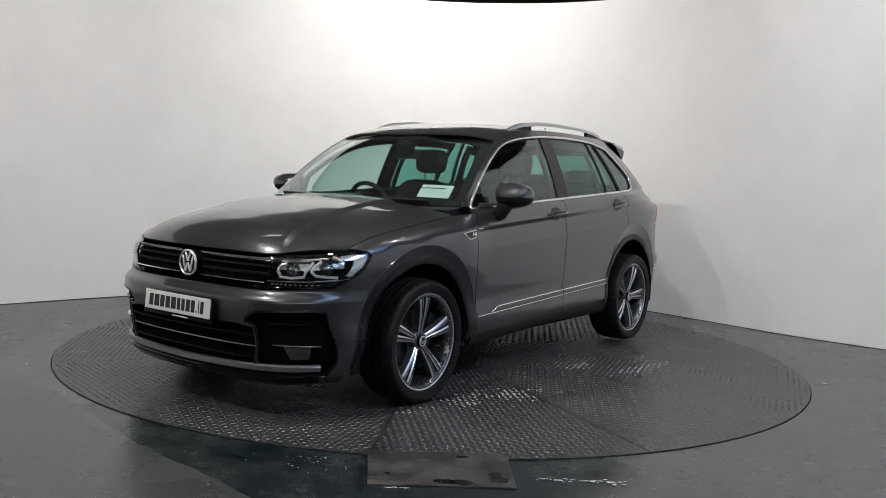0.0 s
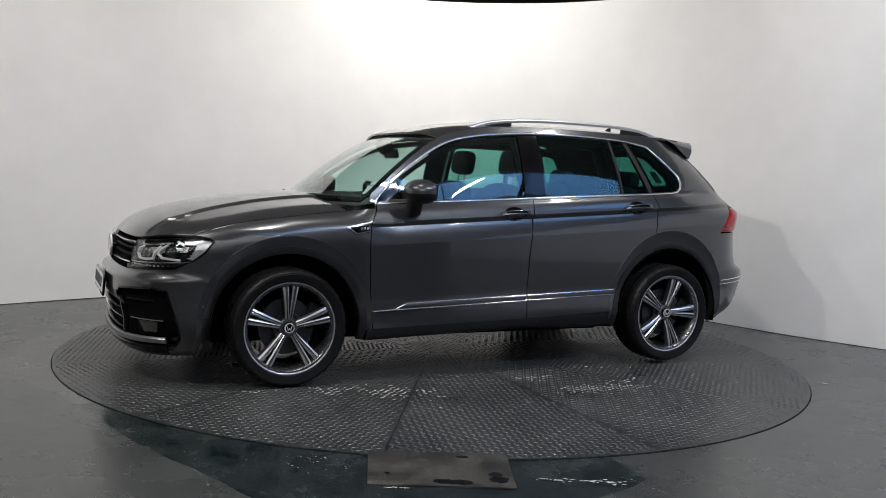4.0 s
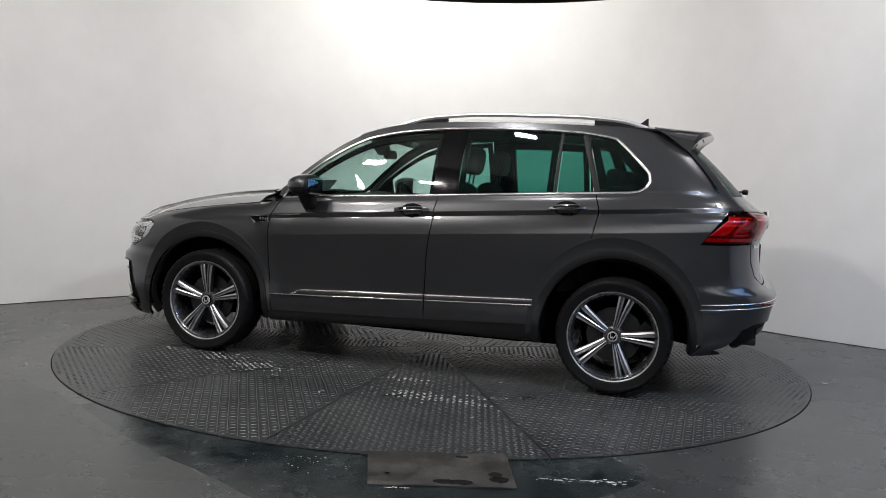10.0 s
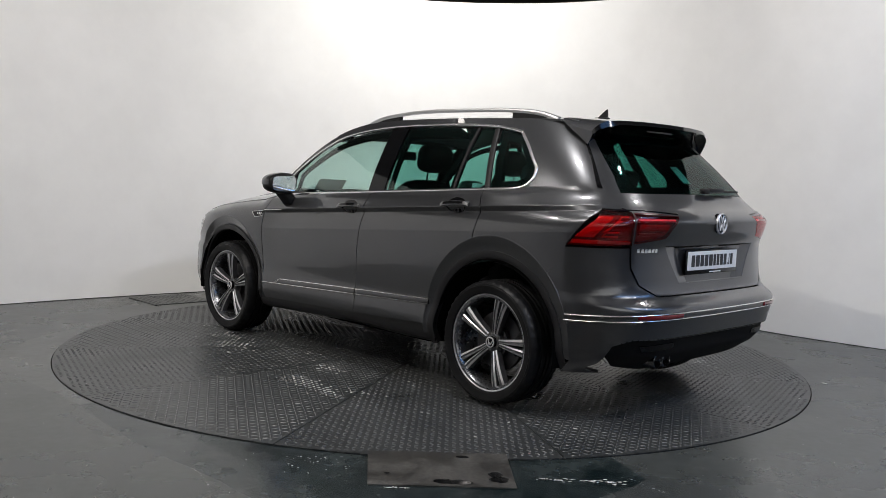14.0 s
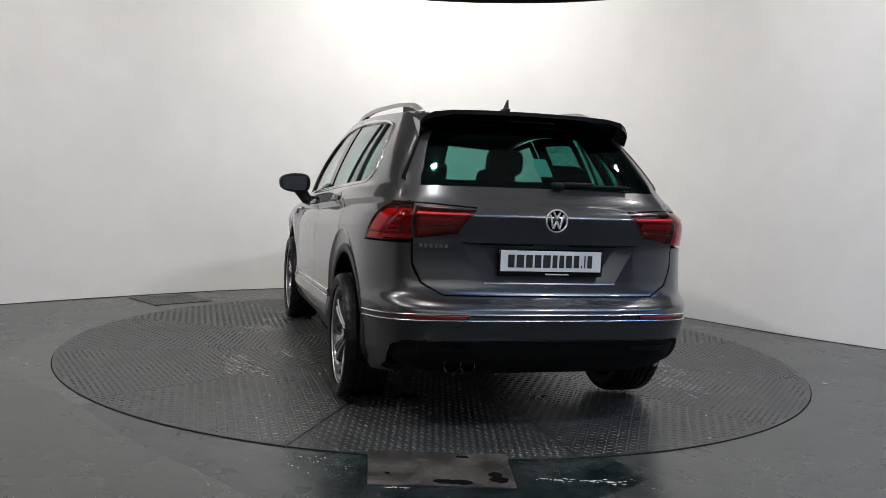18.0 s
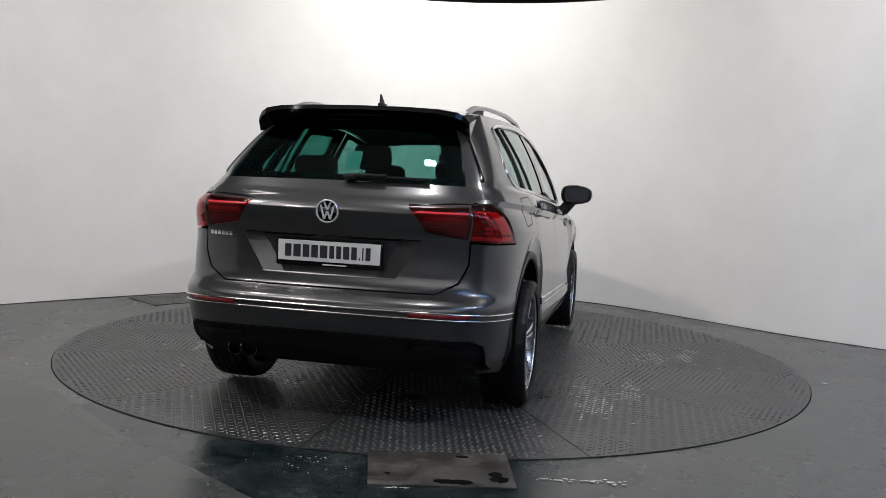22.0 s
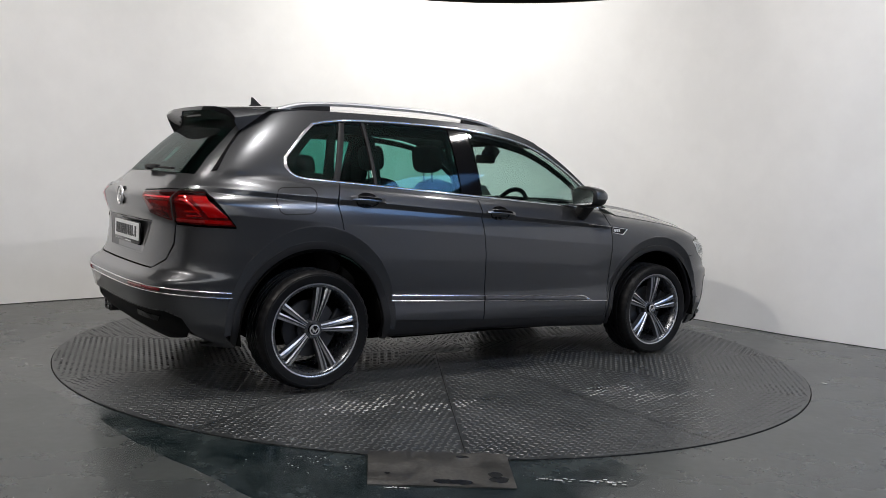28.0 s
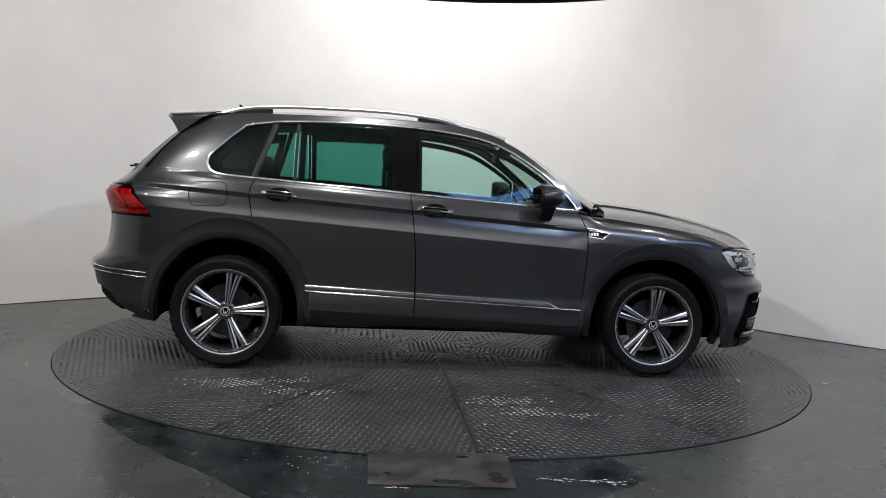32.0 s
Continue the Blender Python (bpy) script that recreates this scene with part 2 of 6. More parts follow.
def sweep_mesh(name, points, ups, profile, closed=False, angle=40):
    vs, fs = sweep(points, ups, profile, closed)
    bm = bmesh.new()
    vv = [bm.verts.new(v) for v in vs]
    for f in fs:
        bm.faces.new([vv[i] for i in f])
    bmesh.ops.recalc_face_normals(bm, faces=bm.faces)
    return bm_mesh(bm, name, angle)


def band(w, h, r=0.3):
    """A flat section with rounded upper edges, w wide and h proud."""
    return [(-w / 2, -0.004), (-w / 2, h * (1 - r)), (-w / 2 * 0.7, h), (w / 2 * 0.7, h), (w / 2, h * (1 - r)), (w / 2, -0.004)]


def bead(w, h):
    """A half-round section."""
    return [(-w / 2, -0.004)] + [(-w / 2 * math.cos(a), h * math.sin(a)) for a in np.linspace(0.15, math.pi - 0.15, 7)] + [(w / 2, -0.004)]


def lerp_table(t):
    xs, ys = [a for a, _ in t], [b for _, b in t]
    return lambda x: float(np.interp(x, xs, ys))


def smooth_table(t):
    """A smooth curve through a short table (Catmull-Rom)."""
    xs, ys = np.array([a for a, _ in t], float), np.array([b for _, b in t], float)
    sl = np.gradient(ys, xs)

    def f(x):
        x = min(max(x, xs[0]), xs[-1])
        i = int(min(max(np.searchsorted(xs, x) - 1, 0), len(xs) - 2))
        h = xs[i + 1] - xs[i]
        u = (x - xs[i]) / h
        return float((2 * u**3 - 3 * u**2 + 1) * ys[i] + (u**3 - 2 * u**2 + u) * h * sl[i] + (-2 * u**3 + 3 * u**2) * ys[i + 1] + (u**3 - u**2) * h * sl[i + 1])
    return f


def step01(x, a, b):
    u = min(max((x - a) / (b - a), 0), 1)
    return u * u * (3 - 2 * u)


def inside(p, poly):
    x, y = p
    c = False
    for (x1, y1), (x2, y2) in zip(poly, poly[1:] + poly[:1]):
        if (y1 > y) != (y2 > y) and x < (x2 - x1) * (y - y1) / (y2 - y1) + x1:
            c = not c
    return c


def dense(poly, step, closed=True):
    out = []
    seq = list(zip(poly, poly[1:] + poly[:1])) if closed else list(zip(poly, poly[1:]))
    for a, b in seq:
        n = max(1, int(math.ceil(math.dist(a, b) / step)))
        out += [(a[0] + (b[0] - a[0]) * i / n, a[1] + (b[1] - a[1]) * i / n) for i in range(n)]
    if not closed:
        out.append(poly[-1])
    return out


def rounded(poly, r, n=5):
    """Rounds the corners of a closed outline."""
    out = []
    for i, b in enumerate(poly):
        a, c = Vector(poly[i - 1]), Vector(poly[(i + 1) % len(poly)])
        b = Vector(b)
        da, dc = (a - b), (c - b)
        q = min(r, da.length * 0.45, dc.length * 0.45)
        p0, p1 = b + da.normalized() * q, b + dc.normalized() * q
        for k in range(n + 1):
            t = k / n
            out.append(tuple((1 - t) ** 2 * p0 + 2 * t * (1 - t) * b + t * t * p1))
    return out


def on_surface(name, outline, f, step=0.04, thick=0.012, off=0.0, holes=(), centre=None, edge=0.02, lines=()):
    """A curved panel: the closed outline (in the surface's two measures) filled, laid on f and given a thickness."""
    out = dense(outline, min(step, edge))
    rings = [out] + [dense(list(h), min(step, edge)) for h in holes]
    verts, edges = [], []
    for r in rings:
        o = len(verts)
        verts += [Vector(p) for p in r]
        edges += [(o + i, o + (i + 1) % len(r)) for i in range(len(r))]
    for l in lines:
        d = [p for p in dense(list(l), min(step, 0.03), False) if inside(p, out) and not any(inside(p, h) for h in rings[1:])]
        ar = np.array([v[:] for v in verts])
        d = [p for p in d if ((ar - p) ** 2).sum(1).min() > 0.004 ** 2]
        o = len(verts)
        verts += [Vector(p) for p in d]
        edges += [(o + i, o + i + 1) for i in range(len(d) - 1) if math.dist(d[i], d[i + 1]) < 0.05]
    nb = len(verts)
    arr = np.array([v[:] for v in verts])
    x0, y0 = arr[: len(out)].min(0)
    x1, y1 = arr[: len(out)].max(0)
    for i in range(int((x1 - x0) / step) + 1):
        for j in range(int((y1 - y0) / step) + 1):
            p = (x0 + (i + 0.5) * step, y0 + (j + 0.5) * step)
            if not inside(p, out) or any(inside(p, h) for h in rings[1:]):
                continue
            if ((arr - p) ** 2).sum(1).min() < (0.45 * step) ** 2:
                continue
            verts.append(Vector(p))
    res = delaunay_2d_cdt(verts, edges, [list(range(len(out)))], 1, 1e-6)
    v2, f2 = res[0], res[2]
    tris = []
    for t in f2:
        c = (sum(v2[i][0] for i in t) / len(t), sum(v2[i][1] for i in t) / len(t))
        if inside(c, out) and not any(inside(c, h) for h in rings[1:]):
            tris.append(tuple(t))
    P, Nn = [], []
    e = 0.003
    cen = Vector(centre or (0, 0, 0.75))
    for v in v2:
        a, b = v
        p = f(a, b)
        n = (f(a + e, b) - f(a - e, b)).cross(f(a, b + e) - f(a, b - e)).normalized()
        ref = p - Vector((p.x * 0.8 if centre is None else cen.x, cen.y, cen.z))
        if n.dot(ref) < 0:
            n = -n
        P.append(p + n * off)
        Nn.append(n)
    # faces towards the outside
    fixed = []
    for t in tris:
        g = (P[t[1]] - P[t[0]]).cross(P[t[2]] - P[t[0]])
        fixed.append(t if g.dot(Nn[t[0]]) > 0 else t[::-1])
    count = {}
    for t in fixed:
        for i in range(len(t)):
            count[(t[i], t[(i + 1) % len(t)])] = 1
    rim = [k for k in count if (k[1], k[0]) not in count]
    n = len(P)
    V = list(P) + [p - q * thick for p, q in zip(P, Nn)]
    normals = list(Nn) + [-q for q in Nn]
    F = fixed + [tuple(n + i for i in t[::-1]) for t in fixed]
    for a, b in rim:
        o = len(V)
        w = (P[b] - P[a]).cross(Nn[a]).normalized()
        V += [P[a], P[b], P[b] - Nn[b] * thick, P[a] - Nn[a] * thick]
        normals += [w] * 4
        F.append((o, o + 3, o + 2, o + 1))
    me = bpy.data.meshes.new(name)
    me.from_pydata([tuple(v) for v in V], [], F)
    me.update()
    me.polygons.foreach_set("use_smooth", [True] * len(me.polygons))
    me.normals_split_custom_set_from_vertices([tuple(q) for q in normals])
    NORMALS[me.name] = [tuple(q) for q in normals]
    return me


def both(name, me, material, parent, label=""):
    """A part and its mirror image on the other side."""
    pa, pb = parent if isinstance(parent, tuple) else (parent, parent)
    return part(name, me, material, pa, label), part(name, mirrored(me, name), material, pb, label)

# ---- the room ----
WALL_PLAN = [(-6.4, -6.0), (-6.2, -3.6), (-5.5, -1.5), (-4.5, 0.05), (-3.61, 1.02), (-2.93, 1.70), (-1.90, 2.57), (-0.95, 3.0), (0.1, 3.14), (1.0, 2.98),
             (1.66, 2.64), (2.12, 2.21), (2.68, 1.56), (3.05, 1.15), (3.6, 0.66), (4.5, -0.15), (5.4, -1.4), (6.1, -3.4), (6.4, -6.0)]


def spline(pts, n=8):
    out = []
    for i in range(len(pts) - 1):
        p = [Vector(pts[min(max(j, 0), len(pts) - 1)]) for j in (i - 1, i, i + 1, i + 2)]
        for k in range(n):
            t = k / n
            out.append(0.5 * (2 * p[1] + (p[2] - p[0]) * t + (2 * p[0] - 5 * p[1] + 4 * p[2] - p[3]) * t * t + (3 * p[1] - p[0] - 3 * p[2] + p[3]) * t**3))
    out.append(Vector(pts[-1]))
    return out


def curved_wall():
    plan = spline(WALL_PLAN)
    top, thick = 3.034, 0.12
    vs, fs = [], []
    n = len(plan)
    for i, p in enumerate(plan):
        d = (plan[min(i + 1, n - 1)] - plan[max(i - 1, 0)]).normalized()
        o = Vector((-d.y, d.x)) * thick
        vs += [(p.x, p.y, -0.02), (p.x, p.y, top), (p.x + o.x, p.y + o.y, top), (p.x + o.x, p.y + o.y, -0.02)]
    for i in range(n - 1):
        for k in range(4):
            a, b = i * 4 + k, i * 4 + (k + 1) % 4
            fs.append((a, b, b + 4, a + 4))
    fs += [(0, 3, 2, 1), tuple(4 * (n - 1) + k for k in range(4))]
    me = mesh_of("wall_curved", vs, [f[::-1] for f in fs], 30)
    tagged(part("wall_curved", me, WALL_WHITE), "smooth matt white curved studio wall", "wall", kind="structure")
    # dark joint at the wall's foot
    vs, fs = [], []
    for i, p in enumerate(plan):
        d = (plan[min(i + 1, n - 1)] - plan[max(i - 1, 0)]).normalized()
        o = Vector((-d.y, d.x)) * -0.005
        vs += [(p.x + o.x, p.y + o.y, -0.006), (p.x + o.x, p.y + o.y, 0.0), (p.x, p.y, 0.0), (p.x, p.y, -0.006)]
    for i in range(n - 1):
        for k in range(3):
            a, b = i * 4 + k, i * 4 + k + 1
            fs.append((a, b, b + 4, a + 4))
    tagged(part("trim_wall_foot", mesh_of("trim_wall_foot", vs, [f[::-1] for f in fs]), GAP), "thin black joint along the wall's foot", "joint", kind="structure")


FLOOR_Z = -0.005
TABLE_R = 2.505


def ring_mesh(name, r0, r1, z, n=160, outer=None):
    vs, fs = [], []
    for i in range(n):
        a = 2 * math.pi * i / n
        c, s = math.cos(a), math.sin(a)
        vs.append((r0 * c, r0 * s, z))
        if outer:
            k = outer / max(abs(c), abs(s))
            vs.append((k * c, k * s, z))
        else:
            vs.append((r1 * c, r1 * s, z))
    for i in range(n):
        j = (i + 1) % n
        fs.append((2 * i, 2 * i + 1, 2 * j + 1, 2 * j))
    return mesh_of(name, vs, fs)


def room():
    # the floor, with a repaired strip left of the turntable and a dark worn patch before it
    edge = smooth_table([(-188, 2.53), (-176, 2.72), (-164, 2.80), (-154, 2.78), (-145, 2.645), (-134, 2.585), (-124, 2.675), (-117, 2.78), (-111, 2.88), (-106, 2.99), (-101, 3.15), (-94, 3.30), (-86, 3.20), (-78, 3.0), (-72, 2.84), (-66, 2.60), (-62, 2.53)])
    vs, fs, mi = [], [], []
    n = 360
    for i in range(n):
        g = -188 + i
        a = radians(g)
        r0 = TABLE_R + 0.006
        r1 = max(r0 + 0.008, edge(g) + 0.010 * noise.noise((i * 0.35, 0, 3))) if g < -62 else r0 + 0.008
        k = 14.0 / max(abs(math.cos(a)), abs(math.sin(a)))
        vs += [(r * math.cos(a), r * math.sin(a), FLOOR_Z) for r in (r0, r1, k)]
    for i in range(n):
        j = (i + 1) % n
        fs += [(3 * i, 3 * i + 1, 3 * j + 1, 3 * j), (3 * i + 1, 3 * i + 2, 3 * j + 2, 3 * j + 1)]
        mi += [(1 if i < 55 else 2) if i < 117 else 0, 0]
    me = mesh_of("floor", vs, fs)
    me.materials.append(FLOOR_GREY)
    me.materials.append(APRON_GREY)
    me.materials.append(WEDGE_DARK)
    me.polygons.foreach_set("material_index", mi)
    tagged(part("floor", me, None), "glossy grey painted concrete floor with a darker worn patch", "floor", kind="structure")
    # a pit under the turntable
    bm = lathe([(0.02, -0.12), (TABLE_R + 0.006, -0.12), (TABLE_R + 0.006, FLOOR_Z)], 160, "Z")
    tagged(part("turntable_pit", bm_mesh(bm, "turntable_pit"), GAP), "black pit round the turntable's edge", "pit", kind="structure")
    curved_wall()
    h = 4.95
    tagged(part("wall_back_lower", box(28, 0.2, 2.12, pose(0, -9.7, 1.06 - 0.02)), HALL_DARK), "dark lower part of the hall's back wall", "wall", kind="structure")
    tagged(part("wall_back_upper", box(28, 0.18, h - 2.10, pose(0, -9.7, 2.10 + (h - 2.10) / 2)), WALL_WHITE), "white upper part of the hall's back wall", "wall", kind="structure")
    # daylight panel in the ceiling behind the tripod
    d = Vector((1.25, 1.3, 0)).normalized()
    c = Vector((4.1, -4.3, h - 0.05)) + Vector((d.y, -d.x, 0)) * 0.35
    turn = math.degrees(math.atan2(d.y, d.x))
    sky = tagged(part("roof_window", box(6.4, 2.1, 0.04, pose(c.x, c.y, c.z, 0, 0, turn), 0.004, 1), SKYLIGHT), "bright bluish daylight panel in the ceiling", "window", kind="structure")
    for k in (-1.6, 0.0, 1.6):
        part("window_bar", box(0.06, 2.12, 0.05, pose(c.x + d.x * k, c.y + d.y * k, c.z - 0.02, 0, 0, turn)), HALL_DARK, sky)
    for nm, m, sx, sy, sz in (("wall_left", pose(-13.9, 0, h / 2), 0.2, 28, h),
                              ("wall_right", pose(13.9, 0, h / 2), 0.2, 28, h), ("wall_far", pose(0, 13.9, h / 2), 28, 0.2, h)):
        tagged(part(nm, box(sx, sy, sz, m), HALL_DARK), "dark plain hall wall", "wall", kind="structure")
    tagged(part("ceiling", box(28, 28, 0.2, pose(0, 0, h + 0.1)), CEILING_GREY), "grey hall ceiling", "ceiling", kind="structure")


# ---- the turntable ----
def bars_mesh(name, inside_fn, x0, x1, y0, y1, pitch=0.034, z=0.0, turn=0.0, length=0.030, width=0.0095, height=0.0030):
    """Raised tread bars, turned by turns one way and the other."""
    vs, fs = [], []
    rnd = random.Random(4)
    for i in range(int((x1 - x0) / pitch) + 1):
        for j in range(int((y1 - y0) / pitch) + 1):
            x, y = x0 + i * pitch, y0 + j * pitch
            if not inside_fn(x, y):
                continue
            a = turn + (math.pi / 4 if (i + j) % 2 else -math.pi / 4) + rnd.uniform(-0.03, 0.03)
            c, s = math.cos(a), math.sin(a)
            l, w = length / 2, width / 2
            hz = z + height * rnd.uniform(0.85, 1.0)
            o = len(vs)
            for p, q, zz in ((-l, 0, z), (-l * 0.5, -w, z), (l * 0.5, -w, z), (l, 0, z), (l * 0.5, w, z), (-l * 0.5, w, z), (-l * 0.55, 0, hz), (l * 0.55, 0, hz)):
                vs.append((x + p * c - q * s, y + p * s + q * c, zz))
            fs += [(o, o + 1, o + 6), (o + 1, o + 2, o + 7, o + 6), (o + 2, o + 3, o + 7), (o + 3, o + 4, o + 7), (o + 4, o + 5, o + 6, o + 7), (o + 5, o, o + 6)]
    return mesh_of(name, vs, fs, 20)


def turntable():
    top = new("turntable")
    tagged(top, "round steel car turntable with twelve dark tread-plate segments", "turntable")
    bm = lathe([(0.02, -0.09), (TABLE_R - 0.004, -0.09), (TABLE_R - 0.004, -0.006), (0.02, -0.006)], 160, "Z")
    part("base_disc", bm_mesh(bm, "base_disc"), GAP, top, "dark steel disc under the plates")
    half = radians(15)
    arc = [(TABLE_R * math.cos(a), TABLE_R * math.sin(a)) for a in np.linspace(-half + 0.0012, half - 0.0012, 18)]
    inner = [(0.22 * math.cos(a), 0.22 * math.sin(a)) for a in np.linspace(half - 0.012, -half + 0.012, 6)]
    outline = arc + inner
    bm = bmesh.new()
    lo = [bm.verts.new((x, y, -0.006)) for x, y in outline]
    hi = [bm.verts.new((x, y, 0.0)) for x, y in outline]
    bm.faces.new(hi)
    bm.faces.new(lo[::-1])
    for i in range(len(outline)):
        j = (i + 1) % len(outline)
        bm.faces.new((lo[i], lo[j], hi[j], hi[i]))
    plate = bm_mesh(bm, "tread_plate", 30)
    plate.materials.append(DECK)

    def ok(x, y):
        r, a = math.hypot(x, y), abs(math.atan2(y, x))
        return 0.245 < r < TABLE_R - 0.022 and r * (half - a) > 0.016
    bars = bars_mesh("tread_pattern", ok, 0.2, TABLE_R, -0.66, 0.66)
    bars.materials.append(DECK_BAR)
    for k in range(12):
        at = pose(0, 0, 0, 0, 0, 30 * k + 15)
        p = part("tread_plate", plate, None, top, at=at)
        tagged(part("tread_pattern", bars, None, p, "rows of raised tread bars"), kind="stuff")
    part("hub_plate", bm_mesh(lathe([(0.001, -0.006), (0.214, -0.006), (0.214, 0.0), (0.001, 0.0)], 48, "Z"), "hub_plate"), DECK, top)
    hub_bars = bars_mesh("tread_pattern", lambda x, y: math.hypot(x, y) < 0.20, -0.21, 0.21, -0.21, 0.21)
    tagged(part("tread_pattern", hub_bars, DECK_BAR, top, "rows of raised tread bars"), kind="stuff")
    # white scuffs: worn tops of the tread bars where tyres stand and turn
    rnd = random.Random(11)
    vs, fs = [], []
    spots = ((1.10, 1.03, 0.15, 0.07, 0.5), (0.79, 1.16, 0.16, 0.09, 0.6), (-0.19, 1.06, 0.10, 0.05, 0.6), (-0.37, 1.40, 0.14, 0.08, 0.7), (-0.62, 1.42, 0.15, 0.05, 0.7), (-0.72, 1.27, 0.10, 0.04, 0.4),
             (-1.26, -1.22, 0.17, 0.07, 0.9), (-0.86, -1.40, 0.14, 0.06, 0.8), (-0.95, -1.14, 0.10, 0.05, 0.4), (0.28, -1.52, 0.15, 0.07, 0.7), (0.36, -1.74, 0.13, 0.06, 0.7), (0.62, -1.78, 0.14, 0.05, 0.5), (1.55, 0.95, 0.10, 0.05, 0.2))
    for k in range(12):
        t0 = radians(30 * k + 15)
        for i in range(int((TABLE_R - 0.2) / 0.034) + 1):
            for j in range(int(1.32 / 0.034) + 1):
                u, v = 0.2 + i * 0.034, -0.66 + j * 0.034
                if not ok(u, v):
                    continue
                x, y = u * math.cos(t0) - v * math.sin(t0), u * math.sin(t0) + v * math.cos(t0)
                p = 0.004 + sum(2.6 * w * math.exp(-((x - cx) / sx_) ** 2 - ((y - cy) / sy_) ** 2) for cx, cy, sx_, sy_, w in spots)
                if rnd.random() > p:
                    continue
                a = t0 + (math.pi / 4 if (i + j) % 2 else -math.pi / 4)
                c, s, q = math.cos(a), math.sin(a), rnd.uniform(0.45, 1.0)
                l, w, d = 0.0165 * q, 0.0078 * rnd.uniform(0.5, 1.0), rnd.uniform(-0.003, 0.003)
                o = len(vs)
                for e, g in ((-l, 0), (-l * 0.5, -w), (l * 0.6, -w * rnd.uniform(0.4, 1)), (l, 0), (l * 0.4, w * rnd.uniform(0.4, 1)), (-l * 0.6, w * 0.9)):
                    vs.append((x + (e + d) * c - g * s, y + (e + d) * s + g * c, 0.0034))
                fs.append(tuple(range(o, o + 6)))
    tagged(part("scuffed_paint", mesh_of("scuffed_paint", vs, fs), CHIP, top, "scattered white scuffed paint flecks"), kind="stuff")
    return top


def floor_things():
    z = FLOOR_Z
    # the plate lies with its front edge on the floor and laps over the turntable's rim
    pts = [(-0.268, -2.470), (0.341, -2.440), (0.356, -2.836), (-0.237, -2.862)]
    lift = lambda y: 0.010 * (y + 2.85) / 0.40
    bm = bmesh.new()
    lo = [bm.verts.new((x, y, z + lift(y))) for x, y in pts]
    mid = [bm.verts.new((x, y, z + lift(y) + 0.005)) for x, y in pts]
    hi = [bm.verts.new((0.05 + (x - 0.05) * 0.965, -2.655 + (y + 2.655) * 0.945, z + lift(y) + 0.0062)) for x, y in pts]
    bm.faces.new(hi)
    bm.faces.new(lo)
    for i in range(4):
        bm.faces.new((mid[i], mid[(i + 1) % 4], hi[(i + 1) % 4], hi[i]))
    for i in range(4):
        bm.faces.new((lo[i], lo[(i + 1) % 4], mid[(i + 1) % 4], mid[i]))
    bmesh.ops.recalc_face_normals(bm, faces=bm.faces)
    cover = part("floor_cover_plate", bm_mesh(bm, "floor_cover_plate", 20), PLATE_METAL)
    tagged(cover, "worn brownish metal cover plate with dark wet patches", "cover plate")
    rnd = random.Random(3)
    for x, y, sx, sy in ((0.070, -2.805, 0.052, 0.030), (0.135, -2.803, 0.052, 0.032), (0.292, -2.762, 0.042, 0.045), (0.278, -2.71, 0.032, 0.040), (0.145, -2.508, 0.033, 0.020), (-0.167, -2.735, 0.013, 0.012)):
        o = [(x + sx * math.cos(a) * rnd.uniform(0.7, 1.1), y + sy * math.sin(a) * rnd.uniform(0.7, 1.1), z + 0.0072 + lift(y)) for a in np.linspace(0, 6.0, 16)]
        part("wet_patch", mesh_of("wet_patch", o, [tuple(range(16))]), WATER, cover, "dark wet patch")
    # tread-plate cover at the turntable's far edge
    c = Vector((-2.40, 1.70, 0))
    cover = tagged(part("tread_cover", box(0.56, 0.50, 0.006, pose(c.x, c.y, z + 0.003, 0, 0, 44), 0.001, 1), DECK), "dark tread-plate floor cover near the curved wall", "cover plate")
    bars = bars_mesh("tread_pattern", lambda x, y: True, -0.26, 0.26, -0.23, 0.23, z=0.0)
    tagged(part("tread_pattern", bars, DECK_BAR, cover, "rows of raised tread bars", pose(c.x, c.y, z + 0.006, 0, 0, 44)), kind="stuff")
    # chips and specks on the floor
    rnd = random.Random(8)
    vs, fs = [], []

    def fleck(x, y, l, w):
        a = rnd.uniform(0, 3.14)
        o = len(vs)
        for k in range(5):
            t = a + k * 1.2566
            q = rnd.uniform(0.6, 1.1)
            vs.append((x + l * q * math.cos(t), y + w * q * math.sin(t), z + 0.004))
        fs.append(tuple(range(o, o + 5)))
    for k in range(46):
        fleck(0.46 + 0.36 * rnd.random(), -2.715 + rnd.gauss(0, 0.012), rnd.uniform(0.004, 0.016), rnd.uniform(0.003, 0.007))
    for k in range(34):
        fleck(-0.27 - abs(rnd.gauss(0, 0.22)), -2.55 - abs(rnd.gauss(0, 0.08)), rnd.uniform(0.002, 0.006), rnd.uniform(0.002, 0.004))
    for k in range(14):
        fleck(-0.12 + rnd.gauss(0, 0.04), -2.885 + rnd.gauss(0, 0.006), rnd.uniform(0.005, 0.012), rnd.uniform(0.003, 0.005))
    for k in range(55):
        a = rnd.uniform(-2.9, -0.2)
        r = 2.6 + abs(rnd.gauss(0, 0.5))
        fleck(r * math.cos(a), r * math.sin(a), rnd.uniform(0.002, 0.006), rnd.uniform(0.002, 0.004))
    fleck(2.53, -0.66, 0.03, 0.02)
